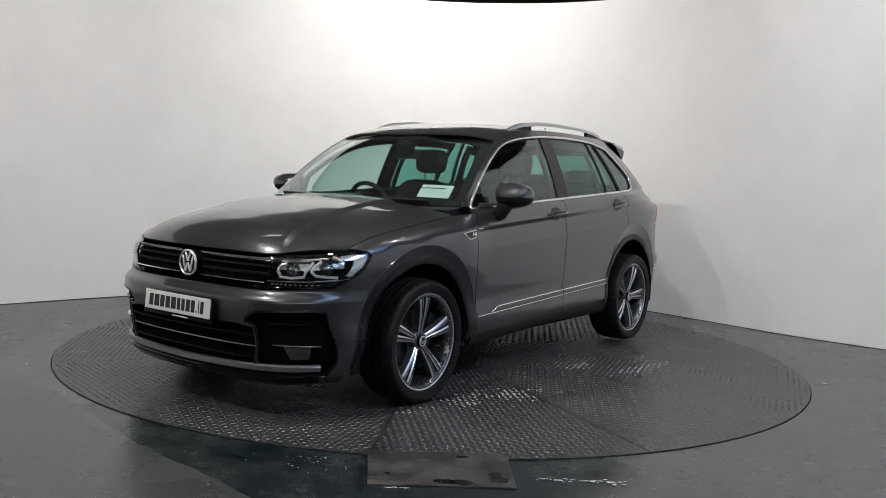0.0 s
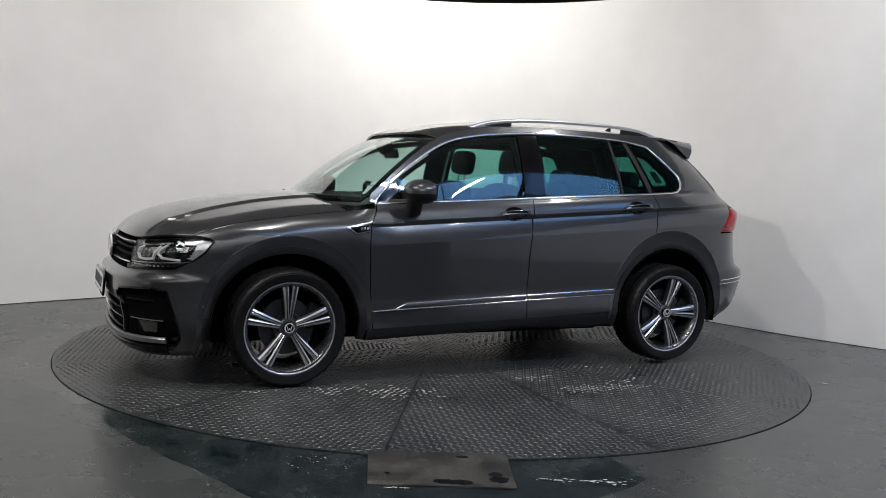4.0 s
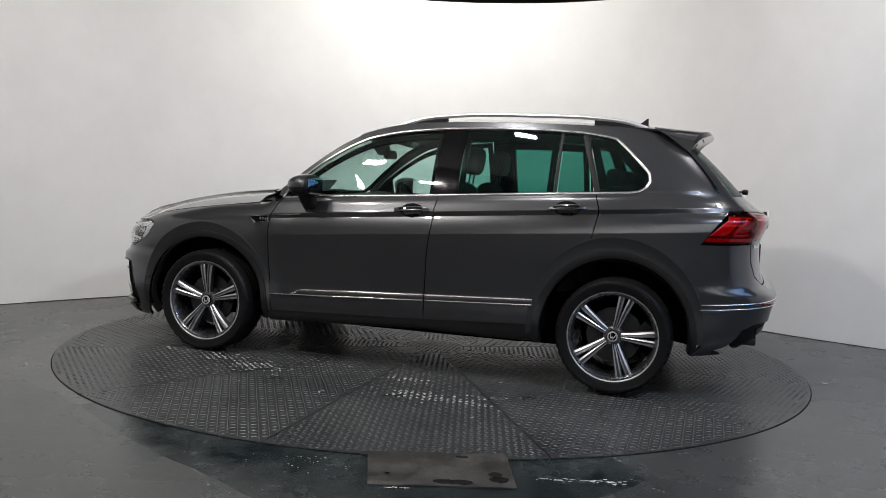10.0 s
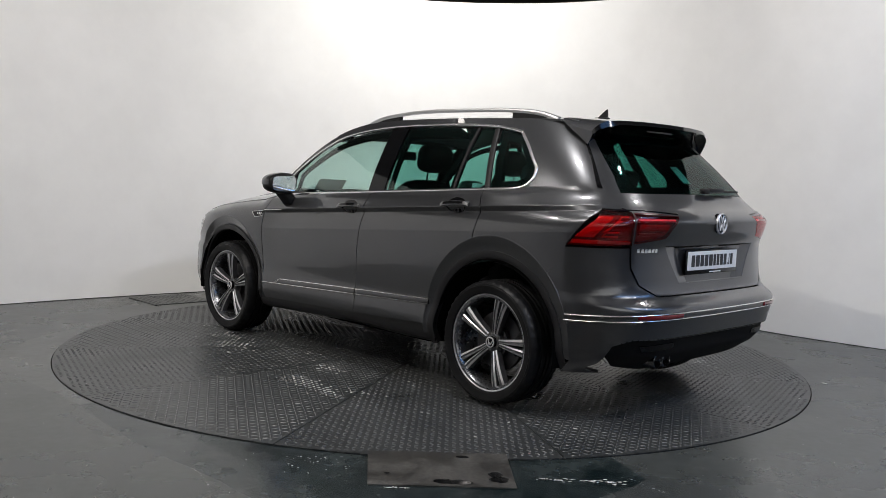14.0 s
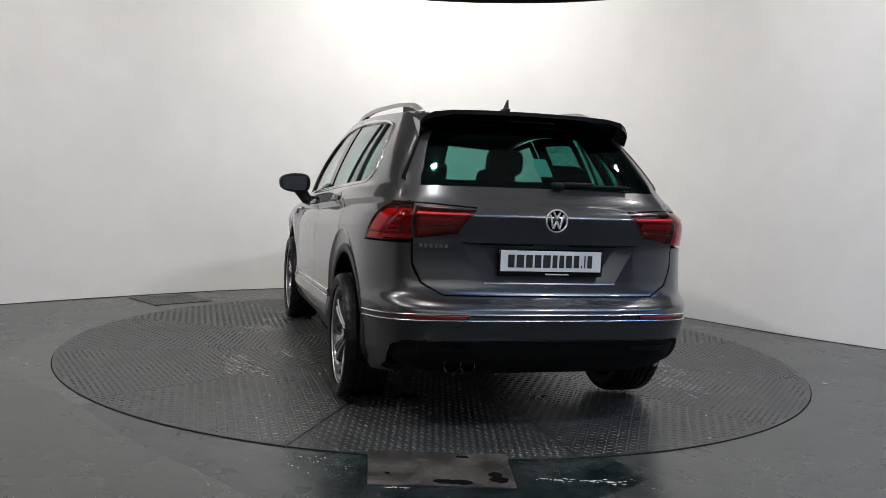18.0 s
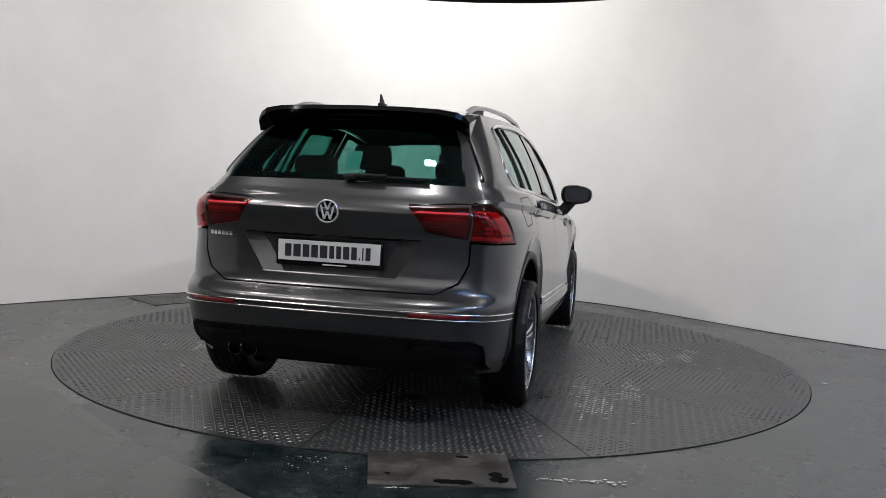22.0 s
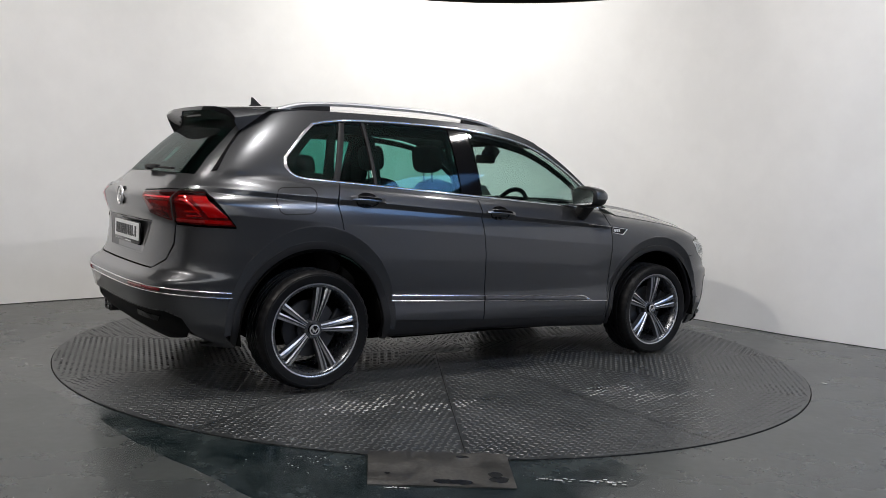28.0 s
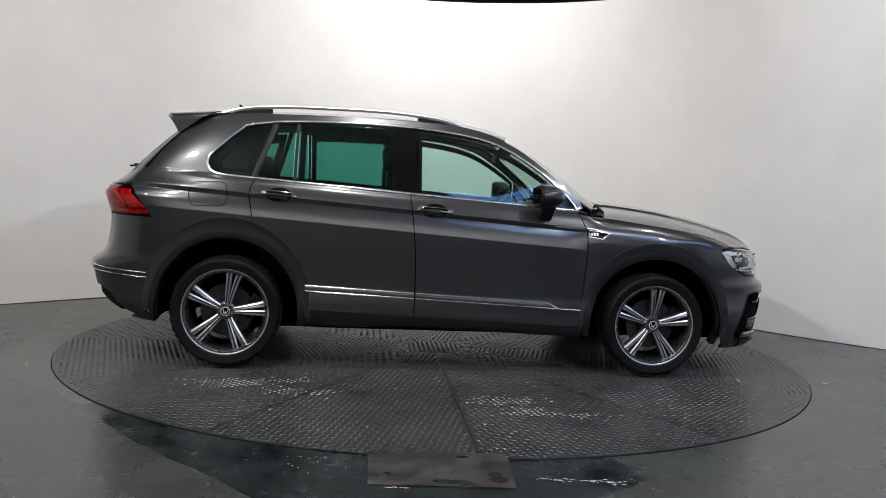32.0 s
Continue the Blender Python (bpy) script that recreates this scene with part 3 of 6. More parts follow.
    # ragged pale cracks in the paint
    for line, w in (([(-0.95, -2.765), (-0.915, -2.808), (-0.873, -2.881), (-0.835, -2.959)], 0.002), ([(0.81, -2.656), (0.862, -2.684), (0.892, -2.747), (0.97, -2.828)], 0.002)):
        for (x0, y0), (x1, y1) in zip(line, line[1:]):
            for k in range(4):
                t = k / 4 + rnd.uniform(-0.05, 0.05)
                fleck(x0 + (x1 - x0) * t + rnd.gauss(0, 0.002), y0 + (y1 - y0) * t + rnd.gauss(0, 0.002), rnd.uniform(0.002, 0.007), rnd.uniform(0.001, w))
    tagged(part("paint_flecks", mesh_of("paint_flecks", vs, fs), CHIP), "pale paint flecks and chips on the floor", "paint flecks", kind="stuff")


room()
TABLE = turntable()
floor_things()

# ---- the car: its surfaces (x forward, y to its left, z up; origin on the ground between the axles) ----
XF = smooth_table([(0.10, 2.06), (0.16, 2.13), (0.21, 2.195), (0.27, 2.205), (0.36, 2.215), (0.47, 2.235), (0.56, 2.238), (0.592, 2.232), (0.632, 2.186), (0.65, 2.184), (0.70, 2.185), (0.77, 2.175), (0.82, 2.14), (0.9, 2.1)])
XR = smooth_table([(0.22, -1.97), (0.29, -2.085), (0.36, -2.172), (0.45, -2.207), (0.54, -2.230), (0.59, -2.240), (0.615, -2.236), (0.632, -2.221), (0.648, -2.194), (0.668, -2.166), (0.70, -2.148), (0.77, -2.134), (0.85, -2.127), (0.92, -2.13), (0.975, -2.151), (1.02, -2.164), (1.043, -2.170), (1.056, -2.162), (1.075, -2.143),
                   (1.11, -2.085), (1.17, -2.02), (1.26, -1.935), (1.36, -1.835), (1.45, -1.735), (1.52, -1.645), (1.58, -1.56)])
FRONT_A, FRONT_N, REAR_A, REAR_N, W0 = 0.90, 5.0, -0.90, 6.0, 0.90
FRONT_L, REAR_L = 1.29, 1.25
FENDER_TOP = smooth_table([(0.70, 1.02), (0.82, 1.016), (1.0, 0.998), (1.155, 0.985), (1.328, 0.967), (1.5, 0.946), (1.673, 0.920), (1.80, 0.890), (1.92, 0.855), (2.1, 0.80)])
W_LOW = smooth_table([(0.16, 0.78), (0.24, 0.83), (0.31, 0.868), (0.37, 0.885), (0.42, 0.883), (0.50, 0.873), (0.60, 0.877), (0.74, 0.888), (0.86, 0.891), (0.94, 0.886), (0.985, 0.876), (1.02, 0.858), (1.06, 0.838), (1.10, 0.812), (1.16, 0.79)])


def belt(x):
    return 1.10 - 0.06 * (x + 0.23)


def crease(x):
    return 1.003 - 0.064 * (x + 0.23)


def half_width(x, z):
    zs = z + 0.062 * (x + 0.23) * step01(z, 0.55, 0.92)
    low = W_LOW(min(zs, 1.10))
    # the crease over the handles: a hollow right under a sharp line
    d = z - crease(x)
    if -0.135 < d < 0:
        low -= 0.031 * min(1, -d / 0.028) * (1 - 0.6 * max(0, -d - 0.028) / 0.107) * step01(0.99 - x, 0, 0.3)
    elif d <= -0.135:
        low -= 0.0124 * (1 - step01(-d, 0.135, 0.42)) * step01(0.99 - x, 0, 0.3)
    # plan: a little narrower to the ends
    low -= 0.014 * step01(-x, 1.0, 2.1) + 0.012 * step01(x, 0.9, 2.0)
    # the rear shoulders draw in over the lamps
    low -= 0.058 * step01(-x, 1.25, 1.9) * step01(z, 1.02, 1.16)
    # the rear bumper tucks in under its chrome line
    low -= 0.035 * step01(-x, 1.72, 1.95) * step01(0.56 - z, 0, 0.22)
    zb = belt(x)
    if x > 0.86:
        dd = FENDER_TOP(x) - z
        r = 0.075
        if dd < r:
            dd = max(dd, 0)
            low -= (r - math.sqrt(max(r * r - (r - dd) ** 2, 0))) * step01(x, 0.86, 1.0)
        return low
    if z <= zb - 0.03:
        return low
    t = (z - zb) / (1.55 - zb)
    yb = W_LOW(1.10) - 0.004 - 0.045 * step01(-x, 0.9, 1.7) - 0.028 * step01(x, 0.3, 0.85)
    yt = 0.600 - 0.065 * step01(-x, 0.5, 1.65) - 0.03 * step01(x, -0.1, 0.5)
    up = yb + (yt - yb) * t + 0.075 * t * (1 - t)
    k = step01(z, zb - 0.03, zb + 0.01)
    return low * (1 - k) + up * k


def _outline():
    pts = []
    for i in range(401):
        y = W0 * math.sin(math.pi / 2 * i / 400)
        pts.append((FRONT_A + FRONT_L * max(0, 1 - (y / W0) ** FRONT_N) ** (1 / FRONT_N), y))
    for x in np.linspace(FRONT_A, REAR_A, 60)[1:]:
        pts.append((x, W0))
    for i in range(1, 401):
        y = W0 * math.cos(math.pi / 2 * i / 400)
        pts.append((REAR_A - REAR_L * max(0, 1 - (y / W0) ** REAR_N) ** (1 / REAR_N), y))
    p = np.array(pts)
    s = np.concatenate([[0], np.cumsum(np.hypot(*np.diff(p, axis=0).T))])
    return p, s


RING, RING_S = _outline()
S_FRONT = float(np.interp(0.0, [0], [0]))
S_END = float(RING_S[-1])
S_MID = float(np.interp(0.0, -RING[:, 0], RING_S))


def shell(s, z):
    """A point of the body: s runs from the nose round the left side to the tail; beyond both ends it goes on to the right side."""
    sg = 1.0
    if s < 0:
        s, sg = -s, -1.0
    if s > S_END:
        s, sg = 2 * S_END - s, -1.0
    x0 = float(np.interp(s, RING_S, RING[:, 0]))
    y0 = float(np.interp(s, RING_S, RING[:, 1]))
    x = x0
    if x0 > FRONT_A:
        x = FRONT_A + (x0 - FRONT_A) / FRONT_L * (XF(z) - FRONT_A)
    elif x0 < REAR_A:
        x = REAR_A - (REAR_A - x0) / REAR_L * (REAR_A - XR(z))
    y = y0 / W0 * half_width(x, z)
    if x0 > FRONT_A:
        x -= 0.11 * y * y * (x0 - FRONT_A) / FRONT_L
    elif x0 < REAR_A:
        x += 0.05 * y * y * (REAR_A - x0) / REAR_L
    return Vector((x, y * sg, z))


def sx(x, z):
    """s of the side at x."""
    if REAR_A <= x <= FRONT_A:
        return float(np.interp(-x, -RING[:, 0], RING_S))
    lo, hi = (0.0, S_MID) if x > 0 else (S_MID, S_END)
    for _ in range(24):
        m = (lo + hi) / 2
        if shell(m, z).x > x:
            lo = m
        else:
            hi = m
    return (lo + hi) / 2


def sy(y, z):
    """s of the front corner at y."""
    lo, hi = 0.0, sx(1.7, z)
    for _ in range(24):
        m = (lo + hi) / 2
        if shell(m, z).y < y:
            lo = m
        else:
            hi = m
    return (lo + hi) / 2


def sf(y, z=0):
    """s of the front at y."""
    return math.copysign(float(np.interp(abs(y) * W0 / 0.885, RING[:401, 1], RING_S[:401])), y)


def sr(y, z=0.8):
    """s of the rear at y."""
    w = half_width(REAR_A - 0.7 * (REAR_A - XR(z)), z)
    i = len(RING) - 401
    v = float(np.interp(abs(y) * W0 / w, RING[i:, 1][::-1], RING_S[i:][::-1]))
    return v if y >= 0 else 2 * S_END - v


def side_poly(pts):
    """Outline on the side from (x, z) pairs."""
    return [(sx(x, z), z) for x, z in dense(pts, 0.05)]


def side_surf(x, z):
    return Vector((x, half_width(x, z), z))


WIND_X = smooth_table([(1.00, 1.19), (1.05, 1.12), (1.10, 1.035), (1.20, 0.905), (1.30, 0.765), (1.40, 0.605), (1.47, 0.455), (1.51, 0.34), (1.54, 0.22)])


def wind(y, z):
    return Vector((WIND_X(z) - 0.34 * y * y, y, z))


def pillar_edge(z):
    """Where the windscreen meets the side: x at height z."""
    x = 0.8
    for _ in range(12):
        y = half_width(x, z)
        x = 0.5 * x + 0.5 * min(0.86, WIND_X(z) - 0.34 * y * y)
    return x


ROOF_C = smooth_table([(-1.70, 1.560), (-1.45, 1.583), (-1.1, 1.598), (-0.6, 1.605), (-0.2, 1.600), (0.1, 1.578), (0.25, 1.553), (0.40, 1.508), (0.48, 1.47)])
ROOF_E = smooth_table([(-1.70, 1.535), (-1.45, 1.553), (-1.1, 1.561), (-0.6, 1.563), (-0.2, 1.554), (0.1, 1.530), (0.25, 1.497), (0.40, 1.440), (0.48, 1.40)])


def roof(x, y):
    ye = half_width(x, ROOF_E(x))
    u = min(1.15, abs(y) / ye)
    return Vector((x, y, ROOF_C(x) - (ROOF_C(x) - ROOF_E(x)) * u**3.2))


HOOD_C = smooth_table([(0.95, 1.070), (1.088, 1.078), (1.28, 1.066), (1.471, 1.044), (1.662, 1.011), (1.853, 0.972), (1.98, 0.935), (2.06, 0.902), (2.12, 0.866), (2.165, 0.818), (2.20, 0.775)])


# joint of bonnet and wing
SEAM = smooth_table([(0.80, 1.017), (0.96, 0.998), (1.10, 0.982), (1.30, 0.957), (1.506, 0.930), (1.62, 0.911), (1.731, 0.885), (1.801, 0.862), (1.85, 0.8415)])
HOOD_EDGE = [(x, shell(sx(x, SEAM(x)), SEAM(x)).y) for x in np.linspace(0.96, 1.84, 18)]
# front edge of the bonnet over grille and lamps: the body's outline at a slowly rising height
NOSE = [shell(sf(y), 0.803 + 0.033 * step01(y, 0.52, 0.82)) for y in np.linspace(0.0, 0.825, 34)]


def hood_edge(x):
    return float(np.interp(x, [a for a, _ in HOOD_EDGE], [b for _, b in HOOD_EDGE]))


def dome(x, y):
    xx = x + 0.13 * y * y
    u = min(1.12, abs(y) / hood_edge(x))
    zc, ze = HOOD_C(xx), SEAM(min(x, 1.85))
    return zc - (zc - min(ze, zc)) * u**2.6


def hood(x, y):
    ys = [p.y for p in NOSE]
    xe, zn = float(np.interp(abs(y), ys, [p.x for p in NOSE])), float(np.interp(abs(y), ys, [p.z for p in NOSE]))
    w = max(0.0, 1 - max(0.0, xe - x) / 0.20) ** 2
    # raised middle between two creases
    d = abs(y) - hood_crease(x)
    drop = 0.012 * min(1, max(0, d) / 0.034) * (1 - 0.8 * step01(d, 0.034, 0.30)) - 0.002 * min(1, max(0, 1 + d / 0.11)) ** 2 * (d <= 0) - 0.002 * (d > 0) * (1 - step01(d, 0.0, 0.2))
    drop *= step01(xe - x, 0.0, 0.10)
    return Vector((x, y, dome(x, y) - (dome(xe, y) - zn) * w + 0.005 - drop))


CREASE_Y = smooth_table([(1.0, 0.372), (1.21, 0.388), (1.545, 0.421), (1.81, 0.450), (1.99, 0.495), (2.09, 0.530), (2.2, 0.57)])


def hood_crease(x):
    return CREASE_Y(x)


FW, RW = Vector((1.34, 0, 0.337)), Vector((-1.335, 0, 0.345))


def arch(c, r, tall, a0=-12, a1=192, n=40):
    """Outline of a wheel opening from front to rear over the top, in x and z."""
    return [(c.x + r * math.cos(radians(a)), c.z + (r * tall if math.sin(radians(a)) > 0 else r) * math.sin(radians(a))) for a in np.linspace(a0, a1, n)]


def flare_cut(c, o, tall, wide, n=60):
    """Outer edge of a wheel-arch flare, to which the panels are cut."""
    out = []
    for a in np.linspace(-12, 192, n):
        s = math.sin(radians(a))
        r = o + 0.061 + wide * max(0.0, s)
        out.append((c.x + r * math.cos(radians(a)), c.z + r * (tall if s > 0 else 1.0) * s))
    return out


FO, RO = 0.428, 0.434
PAIRS = {}
CAR = new("car")
tagged(CAR, "dark grey metallic five-door SUV with chrome trim and silver roof rails", "car")


def normal_of(f, a, b, e=0.004):
    n = (f(a + e, b) - f(a - e, b)).cross(f(a, b + e) - f(a, b - e)).normalized()
    p = f(a, b)
    return n if n.dot(p - Vector((p.x * 0.8, 0, 0.7))) > 0 else -n


def trim_on(name, pts, f, prof, material, label="", step=0.03, closed=False, mirror=True, off=0.0, parent=None):
    """A moulding swept along a line on a surface."""
    d = dense(pts, step, closed)
    n = [normal_of(f, a, b) for a, b in d]
    p = [f(a, b) + k * off for (a, b), k in zip(d, n)]
    me = sweep_mesh(name, p, n, prof, closed)
    return both(name, me, material, parent or CAR, label) if mirror else part(name, me, material, parent or CAR, label)


# outlines in x and z along the left side
CREASES = [[(x, crease(x) + d) for x in np.linspace(0.98, -2.0, 60)] for d in (0.020, 0.0032, -0.0032, -0.0245, -0.0315, -0.055, -0.09, -0.1315, -0.1385, -0.16)]
CREASES += [[(x, belt(x) + d) for x in np.linspace(0.80, -1.75, 60)] for d in (-0.066, -0.052, -0.04, -0.03, -0.02, -0.01)]
CREASES += [[(x, belt(x) + d) for x in np.linspace(-1.2, -1.75, 20)] for d in (0.0, 0.01, 0.02)]
DOOR_F = [(0.805, 1.045), (0.868, 0.915), (0.874, 0.80), (0.864, 0.604), (0.853, 0.466), (0.838, 0.312)]
DOOR_B = [(-0.243, 1.100), (-0.229, 1.015), (-0.212, 0.859), (-0.200, 0.755), (-0.194, 0.511), (-0.197, 0.346)]
DOOR_R = [(-1.189, 1.158), (-1.219, 1.067), (-1.201, 0.97), (-1.186, 0.889)]


CORNER_INTAKE = [(sf(0.507), 0.455), (sf(0.500), 0.476), (sf(0.448), 0.482), (sf(0.452), 0.496), (sf(0.495), 0.530), (sf(0.60), 0.541), (sf(0.750), 0.549), (sf(0.786), 0.536), (sf(0.794), 0.470), (sf(0.802), 0.37), (sf(0.810), 0.275), (sf(0.800), 0.215), (sf(0.507), 0.215)]


def body_panels():
    g = 0.0032
    # front door
    top = [(x, belt(x) - 0.002) for x in np.linspace(-0.243 + g, 0.805 - g, 8)]
    fd = [(x - g, z) for x, z in DOOR_F] + [(x + g, z) for x, z in DOOR_B[::-1]][:-1] + top[:-1]
    PAIRS["front_door"] = both("front_door", on_surface("front_door", fd, side_surf, 0.045, 0.014, lines=CREASES), PAINT, CAR)
    # rear door, cut by the wheel arch
    ra = [p for p in flare_cut(RW, RO, 1.042, 0.048) if p[0] > -1.180 and p[1] > 0.39][::1]
    ra = [p for p in ra if p[1] < 0.886]
    top = [(x, belt(x) - 0.002) for x in np.linspace(-1.189 + g, -0.243 - g, 8)]
    rd = [(x - g, z) for x, z in DOOR_B] + [(ra[0][0], 0.374)] + ra + [(x + g, z) for x, z in DOOR_R[::-1]][:-1] + top[:-1]
    PAIRS["rear_door"] = both("rear_door", on_surface("rear_door", rd, side_surf, 0.045, 0.014, lines=CREASES), PAINT, CAR)
    # front fender
    fa = flare_cut(FW, FO, 0.98, 0.034)
    back = [(0.838 + 2 * g, 0.312)] + [(x + g, z) for x, z in DOOR_F[::-1][1:]]
    topf = [(x, SEAM(x)) for x in np.linspace(0.83, 1.845, 20)]
    head = [(1.82, 0.842), (1.765, 0.831), (1.748, 0.812), (1.796, 0.745), (1.852, 0.703)]
    low = [(1.705, 0.713)]
    fa_f = [p for p in fa if p[1] > 0.32 and p[0] < 1.72]
    fa_f = [p for p in fa_f if not (p[0] > 1.34 and p[1] < 0.708)]
    fend = back + topf + head + low + fa_f + [(0.858, 0.312)]
    PAIRS["front_wing"] = both("front_wing", on_surface("front_wing", side_poly(fend), shell, 0.04, 0.014, lines=[[(sx(x, z), z) for x, z in l] for l in CREASES]), PAINT, CAR)
    # quarter panel with the rear pillar
    qa = [p for p in flare_cut(RW, RO, 1.042, 0.048) if p[0] < -1.19 and p[1] > 0.55][::-1]
    dl = [(-1.20, 1.165), (-1.415, 1.166), (-1.47, 1.19), (-1.495, 1.235), (-1.485, 1.29), (-1.365, 1.408), (-1.275, 1.487), (-1.21, 1.503), (-1.10, 1.515), (-0.93, 1.525), (-0.75, 1.529), (-0.39, 1.526), (-0.21, 1.518), (-0.04, 1.503), (0.137, 1.478), (0.312, 1.432), (0.482, 1.341), (0.653, 1.216), (0.755, 1.124), (0.815, 1.043)]
    edge = [(pillar_edge(z) - 0.004, z) for z in (1.05, 1.10, 1.16, 1.22, 1.28, 1.34, 1.39, 1.43, 1.455)]
    roofe = [(x, ROOF_E(x)) for x in (0.36, 0.25, 0.1, -0.05, -0.2, -0.4, -0.6, -0.85, -1.1, -1.3, -1.45, -1.58)]
    tail = [(-1.625, 1.50), (-1.71, 1.42), (-1.793, 1.34), (-1.872, 1.26), (-1.945, 1.17), (-1.998, 1.105), (-1.99, 1.0865), (-1.924, 1.0865), (-1.791, 0.905), (-1.79, 0.90)]
    qa2 = [p for p in qa if p[1] > 0.755]
    quarter = [(x - g, z) for x, z in DOOR_R] + sorted(qa2, key=lambda p: -p[0]) + [(-1.7035, 0.7575), (-1.79, 0.862)] + tail[::-1] + roofe[::-1] + edge[::-1] + dl[::-1]
    quarter = quarter[:-1] + [(-1.195, 1.165)]
    both("body_side", on_surface("body_side", side_poly(quarter), shell, 0.04, 0.014, lines=[[(sx(x, z), z) for x, z in l] for l in CREASES]), PAINT, CAR, "rear quarter panel, roof frame and windscreen pillar")
    # hood
    n = 18
    le = [(x, hood_edge(x) - 0.003) for x in np.linspace(0.99, 1.84, 20)]
    nose = [(v.x - 0.002, v.y) for v in NOSE[::-1] if v.x > 1.852]
    bk = [(1.03 + 0.035 * (1 - (y / 0.72) ** 2), y) for y in (0.60, 0.40, 0.20, 0.0)]
    half = le + nose
    o = half + [(x, -y) for x, y in half[::-1][1:]] + [(x, -y) for x, y in bk[:-1]] + [(x, y) for x, y in bk[::-1]]
    hl = [[(x, sg * (hood_crease(x) + d)) for x in np.linspace(1.06, 2.13, 30)] for sg in (1, -1) for d in (-0.10, -0.05, -0.02, -0.0035, 0.0035, 0.016, 0.0305, 0.0375, 0.07, 0.12)]
    part("bonnet", on_surface("bonnet", o, hood, 0.04, 0.012, lines=hl), PAINT, CAR, "bonnet with two long creases")
    # roof skin
    o = [(x, half_width(x, ROOF_E(x)) - 0.003) for x in np.linspace(-1.60, 0.36, 24)]
    o = o + [(0.42, 0.30), (0.435, 0.0), (0.42, -0.30)] + [(x, -y) for x, y in o[::-1]]
    part("roof_panel", on_surface("roof_panel", o, roof, 0.05, 0.012), PAINT, CAR)
    # front bumper skin
    TH = 0.016
    z1, z0 = 0.632, 0.175
    side_end = [(sx(1.85, 0.71), 0.706), (sx(1.705, 0.710), 0.710)]
    fa_b = [p for p in flare_cut(FW, FO, 0.98, 0.034) if p[0] > 1.60 and 0.19 < p[1] < 0.705][::-1]
    hl = [(0.0, z1), (sf(0.45), z1), (sf(0.62), 0.640), (sx(1.95, 0.652), 0.652)]
    bp = hl + side_end + [(sx(x, z), z) for x, z in fa_b] + [(sx(1.83, 0.175), 0.175), (sf(0.6), 0.16), (0.0, 0.16)]
    full = bp + [(-s, z) for s, z in bp[::-1][1:-1]]
    grille = [(-sf(0.40), 0.468), (-sf(0.492), 0.455), (-sf(0.492), 0.215), (-sf(0.2), 0.21), (sf(0.2), 0.21), (sf(0.492), 0.215), (sf(0.492), 0.455), (sf(0.40), 0.468)]
    blade = CORNER_INTAKE
    hs = [grille, blade, [(-s, z) for s, z in blade[::-1]]]
    PAIRS["front_bumper"] = part("front_bumper", on_surface("front_bumper", full, shell, 0.04, TH, holes=hs, lines=[[(s, z) for s in np.linspace(-1.25, 1.25, 50)] for z in (0.545, 0.565, 0.582, 0.597, 0.612, 0.624)]), PAINT, CAR, "painted front bumper with black air intakes")
    # rear bumper skin
    za = [p for p in flare_cut(RW, RO, 1.042, 0.048) if p[0] < -1.60 and 0.31 < p[1] < 0.75]
    rb = [(sx(-1.785, 0.90), 0.898), (sx(-1.785, 0.86), 0.86), (sx(-1.705, 0.755), 0.755)] + [(sx(x, z), z) for x, z in za if z < 0.745] + [(sx(-1.765, 0.260), 0.260), (sx(-1.84, 0.264), 0.264), (sx(-1.93, 0.272), 0.272), (sr(0.80, 0.33), 0.292), (sr(0.785, 0.36), 0.325), (sr(0.775, 0.40), 0.39), (sr(0.765, 0.42), 0.428), (sr(0.70, 0.45), 0.462), (S_END, 0.466)]
    up = [(S_END, 0.668), (sr(0.53, 0.67), 0.668), (sr(0.632, 0.72), 0.720), (sr(0.672, 0.8), 0.805), (sr(0.675, 0.9), 0.905)]
    full = rb + [(2 * S_END - s, z) for s, z in rb[::-1][1:]] + [(2 * S_END - s, z) for s, z in up[::-1]] + up[1:]
    PAIRS["rear_bumper"] = part("rear_bumper", on_surface("rear_bumper", full, shell, 0.04, TH, lines=[[(S_END + d, z) for d in np.linspace(-1.25, 1.25, 70)] for z in (0.590, 0.610, 0.622, 0.634, 0.646, 0.658)]), PAINT, CAR, "painted rear bumper with chrome line")
    # tailgate
    half = [(S_END, 0.675), (sr(0.53, 0.67), 0.675), (sr(0.625, 0.72), 0.728), (sr(0.664, 0.8), 0.812), (sr(0.667, 0.9), 0.915), (sr(0.665, 1.08), 1.083), (sr(0.690, 1.17), 1.165), (sr(0.665, 1.17), 1.172), (S_END, 1.178)]
    lampcut = [(sr(0.663, 0.93), 0.922), (sr(0.47, 0.95), 0.957), (sr(0.388, 1.06), 1.070), (sr(0.664, 1.08), 1.081)]
    hs = [lampcut, [(2 * S_END - s, z) for s, z in lampcut[::-1]], [(sr(0.452, .92), 0.917), (sr(0.33, .72), 0.728), (2 * S_END - sr(0.33, .72), 0.728), (2 * S_END - sr(0.452, .92), 0.917)]]
    lampcut = [(sr(0.655, 0.93), 0.926), (sr(0.47, 0.95), 0.957), (sr(0.388, 1.06), 1.068), (sr(0.655, 1.08), 1.076)]
    hs[0], hs[1] = lampcut, [(2 * S_END - s, z) for s, z in lampcut[::-1]]
    full = half + [(2 * S_END - s, z) for s, z in half[::-1][1:-1]]
